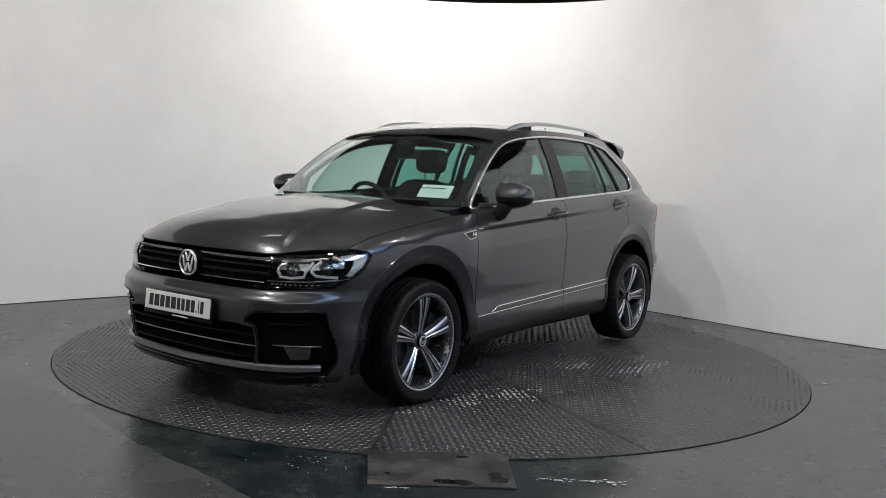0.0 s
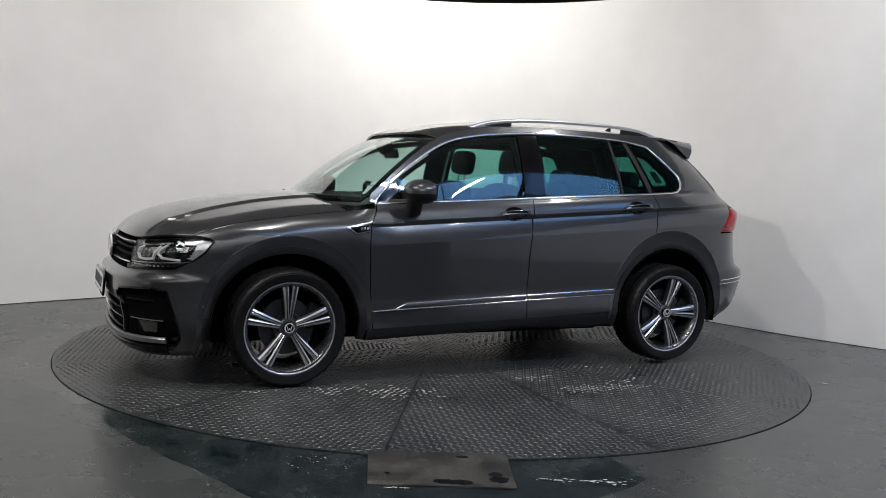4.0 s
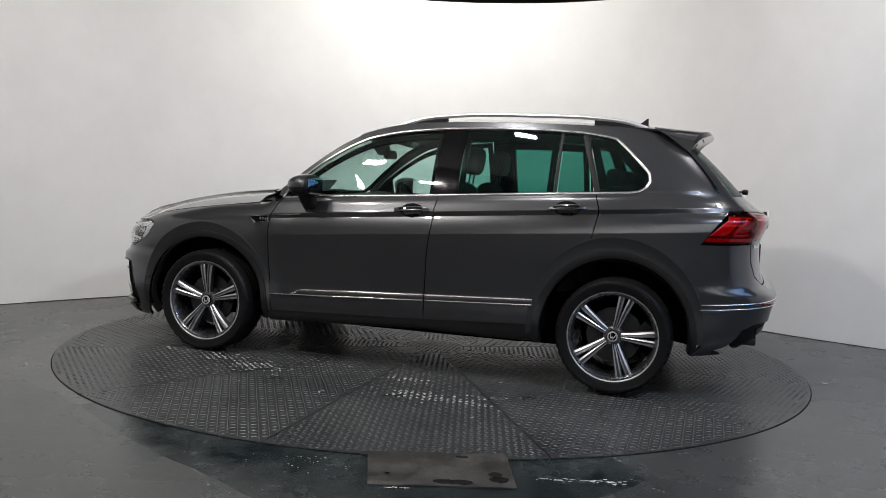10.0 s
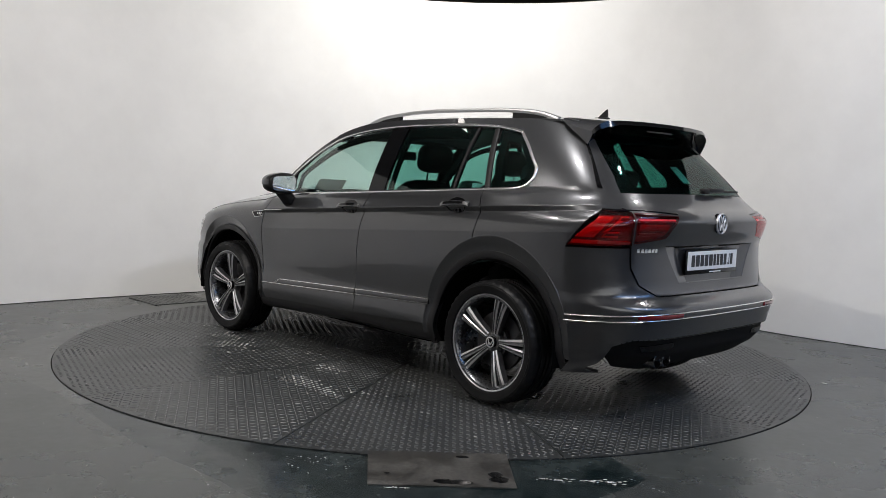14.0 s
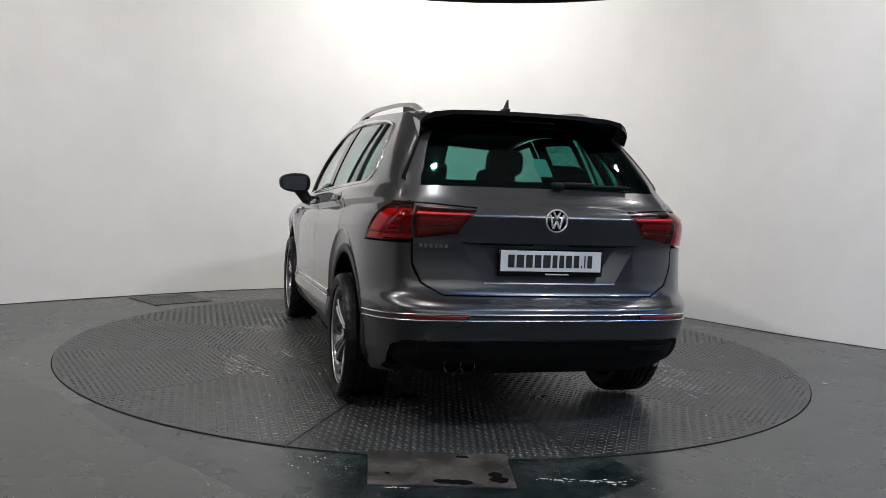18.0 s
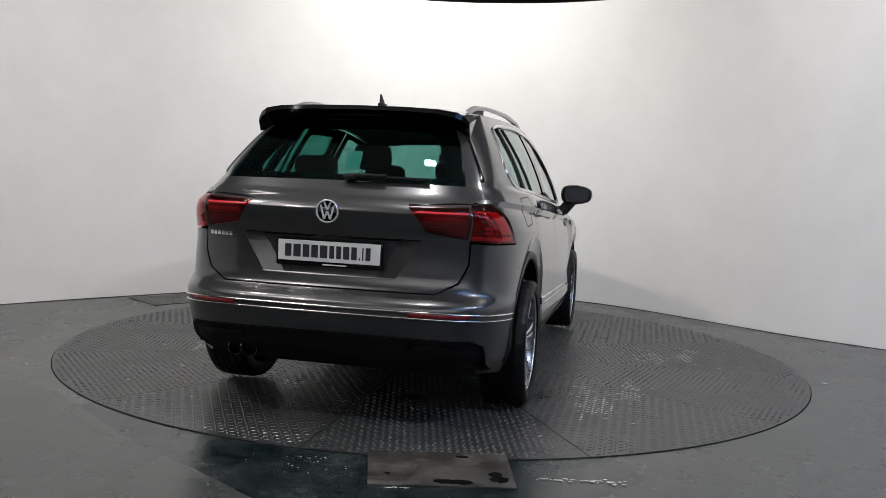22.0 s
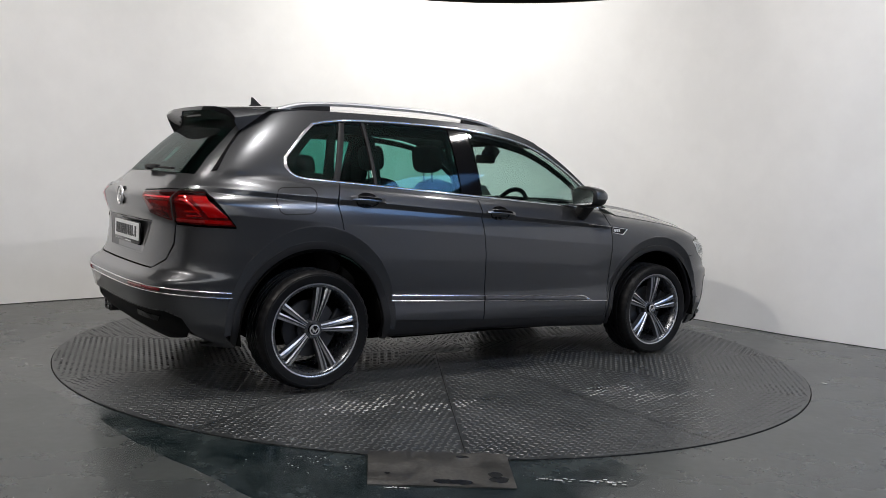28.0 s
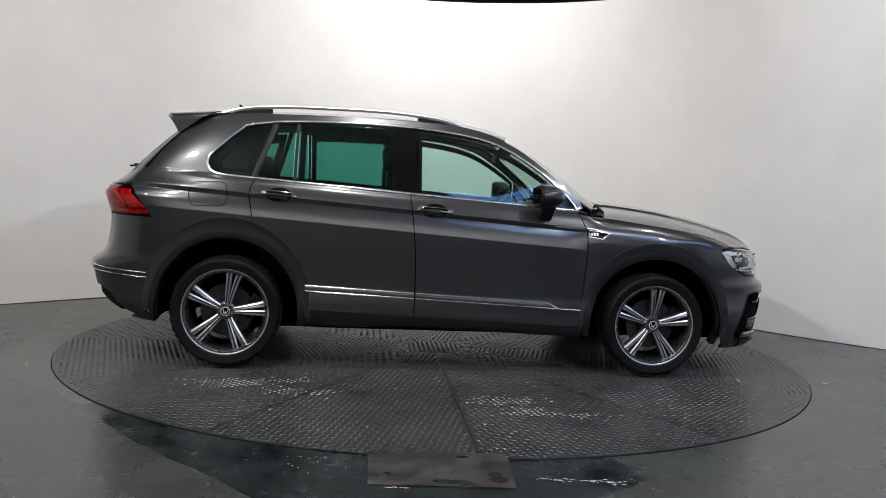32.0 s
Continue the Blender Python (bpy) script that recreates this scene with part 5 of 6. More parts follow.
    p = [shell(a, b) for a, b in d]
    me = sweep_mesh("fuel_flap_gap", p, nn, [(-0.003, -0.003), (-0.003, 0.0007), (0.003, 0.0007), (0.003, -0.003)], True)
    part("fuel_flap_gap", mirrored(me, "fuel_flap_gap"), GAP, CAR, "dark gap round the fuel flap")
    me.user_clear()
    # mirrors
    def bowl(sxx, syy, szz, m, cut=None):
        bm = bmesh.new()
        bmesh.ops.create_cube(bm, size=1)
        bmesh.ops.subdivide_edges(bm, edges=bm.edges, cuts=7, use_grid_fill=True)
        for v in bm.verts:
            d = v.co * 2
            q = (abs(d.x) ** 3.2 + abs(d.y) ** 3.2 + abs(d.z) ** 3.2) ** (1 / 3.2)
            v.co = d / q / 2
            v.co.z *= 1 - 0.45 * max(0, v.co.x * 2) ** 2
            v.co.y *= 1 - 0.25 * max(0, v.co.x * 2) ** 2
            v.co.z *= 1 - 0.22 * max(0, v.co.y * 2)
            if v.co.x < -0.40:
                v.co.x = -0.40
        bmesh.ops.transform(bm, verts=bm.verts, matrix=m @ Matrix.Diagonal((sxx, syy, szz, 1)))
        return bm
    m = pose(0.595, 0.935, 1.120, 0, 0, -6)
    mirror = both("door_mirror", bm_mesh(bowl(0.180, 0.225, 0.140, m), "door_mirror", 50), BLACK_PLASTIC, CAR, "black door mirror housing")
    bm = bowl(0.187, 0.232, 0.148, pose(0.597, 0.936, 1.121, 0, 0, -6))
    geom = bmesh.ops.bisect_plane(bm, geom=bm.verts[:] + bm.edges[:] + bm.faces[:], plane_co=(0, 0, 1.112), plane_no=(0, 0, -1), clear_outer=True)
    geom = bmesh.ops.bisect_plane(bm, geom=bm.verts[:] + bm.edges[:] + bm.faces[:], plane_co=(0.550, 0, 0), plane_no=(-1, 0, 0), clear_outer=True)
    both("mirror_cap", bm_mesh(bm, "mirror_cap", 50), PAINT, mirror, "grey painted mirror cap")
    o = rounded([(-0.085, -0.052), (0.085, -0.045), (0.09, 0.045), (-0.085, 0.055)], 0.03)
    mm = pose(0.5205, 0.942, 1.120, 0, 0, -6)
    vs = [mm @ Vector((0, a, b)) for a, b in o]
    me = mesh_of("mirror_glass", [v for v in vs] + [v + Vector((0.004, 0, 0)) for v in vs], [tuple(range(len(o)))[::-1], tuple(range(len(o), 2 * len(o)))])
    both("mirror_glass", me, plain_mirror, mirror, "mirror glass")
    foot = box(0.085, 0.075, 0.13, pose(0.605, 0.872, 1.038, -38, 10, 0), 0.018)
    both("mirror_foot", bm_mesh(foot, "mirror_foot", 50), BLACK_PLASTIC, mirror)


plain_mirror = plain("mirror_silver", (0.85, 0.88, 0.9), 0.02, 1.0, grain=0.01)


def roof_things():
    # rails
    prof = [(-0.016, -0.016), (-0.018, 0.002), (-0.012, 0.012), (0.0, 0.015), (0.012, 0.012), (0.018, 0.002), (0.016, -0.016)]
    top = smooth_table([(-1.43, 1.556), (-1.38, 1.573), (-1.30, 1.592), (-1.12, 1.609), (-0.757, 1.615), (-0.217, 1.598), (-0.037, 1.575), (0.05, 1.552), (0.10, 1.533)])

    def rail_y(x):
        return half_width(x, ROOF_E(x)) - 0.045
    xs = np.linspace(0.105, -1.435, 40)
    pts = [(x, rail_y(x), top(x) - 0.002) for x in xs]
    both("roof_rail", sweep_mesh("roof_rail", pts, [(0, 0.2, 1)] * len(pts), [(-0.015, -0.010), (-0.016, 0.004), (-0.010, 0.012), (0.010, 0.012), (0.016, 0.004), (0.015, -0.010)]), SATIN, CAR, "satin silver roof rail")
    for x0, x1 in ((0.09, -0.20), (-1.12, -1.42)):
        xs = np.linspace(x0, x1, 12)
        pts = [(x, rail_y(x), (top(x) - 0.012 + ROOF_E(x) - 0.01) / 2) for x in xs]
        vs, fs = [], []
        for x in xs:
            y, a, b = rail_y(x), ROOF_E(x) - 0.012, top(x) - 0.009
            b = max(b, a + 0.004)
            vs += [(x, y - 0.012, a), (x, y + 0.013, a), (x, y + 0.013, b), (x, y - 0.012, b)]
        n = len(xs)
        for i in range(n - 1):
            for q in range(4):
                p = (q + 1) % 4
                fs.append((4 * i + q, 4 * i + p, 4 * i + 4 + p, 4 * i + 4 + q))
        fs += [(0, 1, 2, 3), tuple(4 * n - 1 - k for k in range(4))]
        bm = bmesh.new()
        vv = [bm.verts.new(v) for v in vs]
        for f in fs:
            bm.faces.new([vv[i] for i in f])
        bmesh.ops.recalc_face_normals(bm, faces=bm.faces)
        both("rail_foot", bm_mesh(bm, "rail_foot", 40), BLACK_PLASTIC, CAR, "dark foot of the roof rail")
    # spoiler
    secs = [(0.0, (-1.46, 1.583), (-1.80, 1.556), (-1.815, 1.535), (-1.69, 1.492)), (0.25, (-1.46, 1.581), (-1.795, 1.554), (-1.810, 1.532), (-1.685, 1.487)),
            (0.42, (-1.47, 1.572), (-1.775, 1.548), (-1.790, 1.525), (-1.675, 1.474)), (0.51, (-1.48, 1.560), (-1.745, 1.536), (-1.755, 1.506), (-1.665, 1.44)), (0.545, (-1.50, 1.545), (-1.730, 1.516), (-1.736, 1.490), (-1.680, 1.425)),
            (0.568, (-1.55, 1.519), (-1.712, 1.487), (-1.716, 1.466), (-1.690, 1.415))]
    full = [(-y, *q) for y, *q in secs[::-1][:-1]] + secs
    vs, fs, mi = [], [], []
    for y, a, b, c, d in full:
        for x, z in (a, b, c, d):
            vs.append((x, y, z))
    for k in range(len(full) - 1):
        for q in range(4):
            p = (q + 1) % 4
            fs.append((k * 4 + q, k * 4 + p, k * 4 + 4 + p, k * 4 + 4 + q))
            mi.append(0 if q == 0 else 1)
    fs += [(0, 3, 2, 1), tuple(4 * (len(full) - 1) + k for k in range(4))]
    mi += [0, 0]
    me = bpy.data.meshes.new("roof_spoiler")
    me.from_pydata(vs, [], fs)
    me.materials.append(PAINT)
    me.materials.append(BLACK_GLOSS)
    me.polygons.foreach_set("material_index", mi)
    bm = bmesh.new()
    bm.from_mesh(me)
    bmesh.ops.recalc_face_normals(bm, faces=bm.faces)
    bm.to_mesh(me)
    bm.free()
    smooth(me, 30)
    sp = part("roof_spoiler", me, None, CAR, "roof spoiler, painted above and gloss black below")
    part("high_brake_lamp", box(0.008, 0.26, 0.012, pose(-1.752, 0, 1.512, 0, -20, 0), 0.002), BLACK_GLOSS, sp, "dark brake lamp strip")
    # aerial
    bm = box(0.10, 0.030, 0.018, pose(-1.36, 0, 1.594), 0.008)
    vs = [bm.verts.new(v) for v in ((-1.33, 0.006, 1.60), (-1.40, 0.006, 1.60), (-1.40, -0.006, 1.60), (-1.33, -0.006, 1.60), (-1.388, 0.003, 1.648), (-1.398, 0.003, 1.650), (-1.398, -0.003, 1.650), (-1.388, -0.003, 1.648))]
    for f in ((0, 1, 5, 4), (3, 7, 6, 2), (0, 4, 7, 3), (1, 2, 6, 5), (4, 5, 6, 7)):
        bm.faces.new([vs[i] for i in f])
    part("aerial", bm_mesh(bm, "aerial", 30), BLACK_PLASTIC, CAR, "black shark-fin aerial")
    # rear wiper
    bm = box(0.02, 0.43, 0.012, pose(-2.018, -0.235, 1.199, 0, 0, 3), 0.004)
    box(0.03, 0.16, 0.02, pose(-2.03, -0.16, 1.205, 0, 0, 2), 0.007, bm=bm)
    box(0.04, 0.06, 0.03, pose(-2.025, -0.06, 1.197), 0.01, bm=bm)
    part("rear_wiper", bm_mesh(bm, "rear_wiper", 40), BLACK_PLASTIC, CAR, "black rear wiper")
    # cowl and front wipers
    o = [(1.06, 0.66), (1.085, 0.40), (1.10, 0.0), (1.085, -0.40), (1.06, -0.66), (0.93, -0.70), (1.0, -0.4), (1.045, 0.0), (1.0, 0.4), (0.93, 0.70)]
    part("cowl", on_surface("cowl", o, lambda x, y: Vector((x, y, 1.052 - 0.10 * y * y)), 0.06, 0.01), BLACK_PLASTIC, CAR, "black plastic cowl under the windscreen")
    for y0, y1 in ((0.60, 0.02), (-0.05, -0.58)):
        pts = [wind(y, 1.058 + 0.010 * math.sin(3.1 * abs(y))) + Vector((0.010, 0, 0.002)) for y in np.linspace(y0, y1, 10)]
        part("wiper", sweep_mesh("wiper", pts, [(0.6, 0, 0.8)] * 10, [(-0.007, -0.01), (-0.005, 0.008), (0.005, 0.008), (0.007, -0.01)]), BLACK_PLASTIC, CAR, "black windscreen wiper")


def front_end():
    # grille field, bars, emblem
    bumper = PAIRS["front_bumper"]
    gz0, gz1 = 0.640, 0.800
    o = [(-sf(0.50), gz0), (0, gz0 - 0.006), (sf(0.50), gz0), (sf(0.545), gz1 - 0.005), (0, gz1), (-sf(0.545), gz1 - 0.005)]
    o = dense(o, 0.05)
    grille = part("grille", on_surface("grille", o, shell, 0.05, 0.01, off=-0.026), CAVITY, CAR, "black radiator grille")
    for z, w, h, matl, lab, ya in ((0.782, 0.016, 0.034, CHROME, "chrome bar along the grille", 0.54), (0.671, 0.013, 0.028, CHROME, "chrome bar along the grille", 0.505), (0.752, 0.012, 0.010, SILL_BLACK, "black grille slat", 0.53), (0.712, 0.012, 0.010, SILL_BLACK, "black grille slat", 0.52)):
        for a, b in ((-ya, -0.078), (0.078, ya)):
            pts = [(sf(y), z) for y in np.linspace(a, b, 12)]
            trim_on("grille_bar", pts, shell, (bead(w, h) if matl is CHROME else band(w, h, 0.3)), matl, lab, mirror=False, off=-0.020, parent=grille)
    for nm, x, z, r, rx in (("front_emblem", XF(0.725) + 0.012, 0.726, 0.067, 0), ("rear_emblem", XR(1.03) + 0.004, 1.031, 0.056, 180)):
        bm = lathe([(r, 0.0), (r, 0.008), (r * 0.92, 0.012), (r * 0.86, 0.008), (r * 0.86, 0.0)], 48, "X")
        k = r / 0.067
        for y0, z0, y1, z1 in ((-0.040, 0.036, -0.018, -0.045), (-0.018, -0.045, 0.0, 0.0), (0.0, 0.0, 0.018, -0.045), (0.018, -0.045, 0.040, 0.036), (-0.020, 0.052, 0.0, 0.008), (0.0, 0.008, 0.020, 0.052)):
            d = Vector((0, y1 - y0, z1 - z0)) * k
            m = Matrix.Translation((0.005, (y0 + y1) / 2 * k, (z0 + z1) / 2 * k)) @ Matrix.Rotation(math.atan2(d.z, d.y), 4, "X")
            box(0.008, d.length, 0.011 * k, m, 0.002, 1, bm=bm)
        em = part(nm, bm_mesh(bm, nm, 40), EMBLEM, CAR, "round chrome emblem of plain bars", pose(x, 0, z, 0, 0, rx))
        back = lathe([(0.001, 0.002), (r * 0.9, 0.002), (r * 0.95, -0.02)], 40, "X")
        part("emblem_ground", bm_mesh(back, "emblem_ground"), BLACK_GLOSS, em)
    # headlamps
    out = [(sf(0.545), 0.798), (sf(0.66), 0.806), (sf(0.74), 0.817), (sf(0.79), 0.826), (sf(0.82), 0.8315), (sx(1.82, 0.838), 0.838), (sx(1.768, 0.827), 0.827), (sx(1.752, 0.81), 0.812), (sx(1.80, 0.745), 0.745), (sx(1.86, 0.70), 0.698), (sx(1.95, 0.665), 0.668), (sf(0.66), 0.655), (sf(0.46), 0.640), (sf(0.505), 0.655)]
    lamp = both("headlamp", on_surface("headlamp", out, shell, 0.04, 0.006, off=-0.055), BLACK_GLOSS, CAR, "black headlamp housing")
    both("headlamp_lens", on_surface("headlamp_lens", out, shell, 0.04, 0.003, off=-0.003), LENS, lamp, "clear headlamp lens")
    # a narrow black edge round the lens
    trim_on("lamp_edge", out, shell, band(0.008, 0.004), BLACK_GLOSS, closed=True, off=-0.006, parent=lamp)
    yz = lambda pts: [(sy(y, z), z) for y, z in pts]
    # two dark glassy chambers, each with a projector and a white light guide
    bowls = ([(0.575, 0.785), (0.555, 0.735), (0.573, 0.700), (0.680, 0.706), (0.695, 0.790)], [(0.712, 0.796), (0.702, 0.735), (0.722, 0.708), (0.800, 0.704), (0.812, 0.770), (0.790, 0.800)])
    for b in bowls:
        both("lamp_bowl", on_surface("lamp_bowl", dense(yz(b), 0.03), shell, 0.03, 0.004, off=-0.032), LAMP_BOWL, lamp, "grey mirrored headlamp bowl")
    for y, z in ((0.628, 0.745), (0.755, 0.752)):
        q = sy(y, z)
        c, n = shell(q, z), normal_of(shell, q, z)
        m = Matrix.Translation(c - n * 0.022) @ n.to_track_quat("X", "Z").to_matrix().to_4x4()
        bm = lathe([(0.002, 0.010), (0.016, 0.007), (0.024, -0.001), (0.028, -0.004), (0.032, 0.004), (0.034, -0.004)], 28, "X")
        both("projector", _placed(bm, m, "projector"), PROJECTOR, lamp, "round headlamp projector")
    guides = ([(0.590, 0.780), (0.566, 0.764), (0.556, 0.732), (0.573, 0.702), (0.625, 0.698), (0.676, 0.706), (0.684, 0.740), (0.694, 0.788)], [(0.720, 0.794), (0.706, 0.760), (0.704, 0.732), (0.722, 0.711), (0.785, 0.703)])
    for gpts in guides:
        trim_on("running_light", yz(gpts), shell, band(0.0125, 0.012, 0.4), LAMP_WHITE, "pale running-light strip", off=-0.026, parent=lamp)
        inn = [(y + (0.640 if gpts is guides[0] else 0.765) * 0.16 - y * 0.16, z + (0.745 - z) * 0.16) for y, z in gpts[1:]]
        trim_on("inner_guide", yz(inn), shell, band(0.004, 0.006, 0.4), REFLECTOR, off=-0.036, parent=lamp)
    # chrome edge above and below, bright flank at the outer tip
    trim_on("lamp_chrome", yz([(0.560, 0.789), (0.66, 0.797), (0.735, 0.806)]), shell, band(0.006, 0.010), CHROME, "chrome strip in the headlamp", off=-0.020, parent=lamp)
    trim_on("lamp_chrome", yz([(0.745, 0.812), (0.768, 0.803), (0.785, 0.792)]), shell, band(0.014, 0.010), LAMP_SILVER, "bright reflector bar", off=-0.018, parent=lamp)
    trim_on("lamp_chrome", yz([(0.512, 0.682), (0.58, 0.681), (0.66, 0.683), (0.73, 0.688), (0.785, 0.694)]) + [(sx(1.875, 0.700), 0.700)], shell, band(0.006, 0.010), CHROME, "chrome strip in the headlamp", off=-0.012, parent=lamp)
    fl = [(sx(1.90, 0.818), 0.818), (sx(1.83, 0.828), 0.828), (sx(1.775, 0.818), 0.818), (sx(1.765, 0.808), 0.808), (sx(1.80, 0.758), 0.758), (sx(1.862, 0.706), 0.706), (sx(1.882, 0.712), 0.712), (sx(1.850, 0.765), 0.765), (sx(1.842, 0.795), 0.795), (sx(1.90, 0.800), 0.800)]
    both("lamp_flank", on_surface("lamp_flank", dense(fl, 0.02), shell, 0.02, 0.004, off=-0.016), LAMP_SILVER, lamp, "bright mirrored flank of the headlamp")
    for k in range(6):
        x = 1.795 + 0.013 * k
        trim_on("flank_rib", [(sx(x, 0.800 - 0.016 * k), 0.800 - 0.016 * k), (sx(x + 0.030, 0.797 - 0.016 * k), 0.797 - 0.016 * k)], shell, band(0.003, 0.004), LAMP_BOWL, off=-0.0125, parent=lamp)
    # row of small lenses in the dark strip
    for k in range(12):
        y = 0.535 + 0.0215 * k
        q = sy(y, 0.666)
        bm = box(0.004, 0.012, 0.008, Matrix.Translation(shell(q, 0.666) - normal_of(shell, q, 0.666) * 0.010) @ normal_of(shell, q, 0.666).to_track_quat("X", "Z").to_matrix().to_4x4(), 0.001, 1)
        both("strip_lens", bm_mesh(bm, "strip_lens"), LAMP_BOWL, lamp)
    # bumper intakes
    o = [(-sf(0.50), 0.470), (0, 0.475), (sf(0.50), 0.470), (sf(0.50), 0.205), (0, 0.20), (-sf(0.50), 0.205)]
    part("lower_intake", on_surface("lower_intake", dense(o, 0.05), shell, 0.05, 0.01, off=-0.05), CAVITY, bumper, "black lower air intake")
    for z, matl, w, lab in ((0.362, CHROME, 0.009, "thin chrome bar in the intake"), (0.305, BLACK_GLOSS, 0.014, "black intake slat"), (0.415, BLACK_GLOSS, 0.014, "black intake slat")):
        trim_on("intake_bar", [(sf(y), z) for y in np.linspace(-0.49, 0.49, 24)], shell, band(w, 0.03, 0.2), matl, lab, mirror=False, off=-0.034, parent=bumper)
    bl = CORNER_INTAKE
    both("corner_intake", on_surface("corner_intake", dense(bl, 0.04), shell, 0.04, 0.01, off=-0.036), BLACK_GLOSS, bumper, "gloss black corner intake panel")
    trim_on("intake_edge", bl, shell, [(-0.007, -0.03), (-0.007, 0.004), (0.004, 0.006), (0.007, 0.0), (0.007, -0.03)], BLACK_GLOSS, "gloss black intake edge", closed=True, off=-0.004, parent=bumper)
    trim_on("intake_chrome", [(sf(y), 0.374) for y in np.linspace(0.575, 0.765, 10)], shell, band(0.008, 0.022), CHROME, "thin chrome bar over the fog lamp", off=-0.030, parent=bumper)
    fo = [(sf(0.625), 0.360), (sf(0.735), 0.358), (sf(0.735), 0.300), (sf(0.665), 0.298)]
    both("fog_lamp", on_surface("fog_lamp", dense(fo, 0.03), shell, 0.03, 0.006, off=-0.024), STEEL, bumper, "front fog lamp")
    both("fog_lens", on_surface("fog_lens", dense(fo, 0.03), shell, 0.03, 0.003, off=-0.012), LENS, bumper)
    # lip under the intakes
    trim_on("front_lip", [(sf(y), 0.262 - 0.012 * (1 - abs(y) / 0.77)) for y in np.linspace(-0.775, 0.775, 40)], shell, band(0.034, 0.014, 0.5), SATIN_GREY, "satin grey lip along the front bumper", mirror=False, off=-0.006, parent=bumper)
    trim_on("front_splitter", [(sf(y), 0.205 - 0.010 * (1 - abs(y) / 0.77)) for y in np.linspace(-0.78, 0.78, 40)], shell, band(0.07, 0.018, 0.5), BLACK_GLOSS, "black splitter under the front bumper", mirror=False, off=-0.012, parent=bumper)
    # dark strip under the headlamps
    pts = [(sf(y), 0.644) for y in np.linspace(0.44, 0.68, 12)] + [(sx(1.93, 0.66), 0.660)]
    trim_on("lamp_sill", pts, shell, band(0.026, 0.006, 0.5), BLACK_GLOSS, "black strip under the headlamp", off=-0.012, parent=lamp)
    # parking sensors and the bumper's lower joint
    for x, z in ((1.80, 0.455),):
        q = sx(x, z)
        n = normal_of(shell, q, z)
        m = Matrix.Translation(shell(q, z)) @ n.to_track_quat("X", "Z").to_matrix().to_4x4()
        both("parking_sensor", _placed(lathe([(0.001, 0.002), (0.009, 0.002), (0.011, 0.0), (0.011, -0.006)], 20, "X"), m, "parking_sensor"), ARCH_GREY, bumper)
    trim_on("bumper_joint", [(sx(1.86, 0.395), 0.395), (sx(1.77, 0.398), 0.398)], shell, band(0.005, 0.001), GAP, parent=bumper)
    # upper fins in the corner intakes
    trim_on("intake_fin", [(sf(0.565), 0.478), (sf(0.74), 0.482)], shell, band(0.012, 0.012), BLACK_GLOSS, off=-0.026, parent=bumper)


def _placed(bm, m, name):
    me = bm_mesh(bm, name)
    me.transform(m)
    return me


SATIN_GREY = plain("satin_grey_lip", (0.30, 0.30, 0.31), 0.32, 0.8, grain=0.08)


def number_plate(x, z, tilt, turn):
    """Holder, white plate and dark bars that stand for the dealer's writing."""
    at = pose(x, 0, z, 0, tilt, turn)
    pl = part("number_plate", bm_mesh(box(0.014, 0.535, 0.128, pose(0, 0, 0), 0.006), "number_plate", 40), BLACK_GLOSS, CAR, "white plate with dark bars in a black holder", at)
    part("plate_face", box(0.004, 0.512, 0.098, pose(0.008, 0, 0.008), 0.0015, 1), PLATE_WHITE, pl)
    y = -0.222
    for w in (0.036, 0.041, 0.037, 0.037, 0.041, 0.028, 0.028, 0.034, 0.031, 0.010, 0.010, 0.028):
        h = 0.060 if w != 0.010 or y > 0.16 else 0.012
        part("plate_bar", box(0.002, w - 0.004, h, pose(0.0105, y + w / 2, 0.008 - (0.060 - h) / 2)), INK, pl)
        y += w + 0.0065
    part("holder_line", box(0.002, 0.12, 0.006, pose(0.0075, 0.03, -0.054)), PLATE_WHITE, pl)


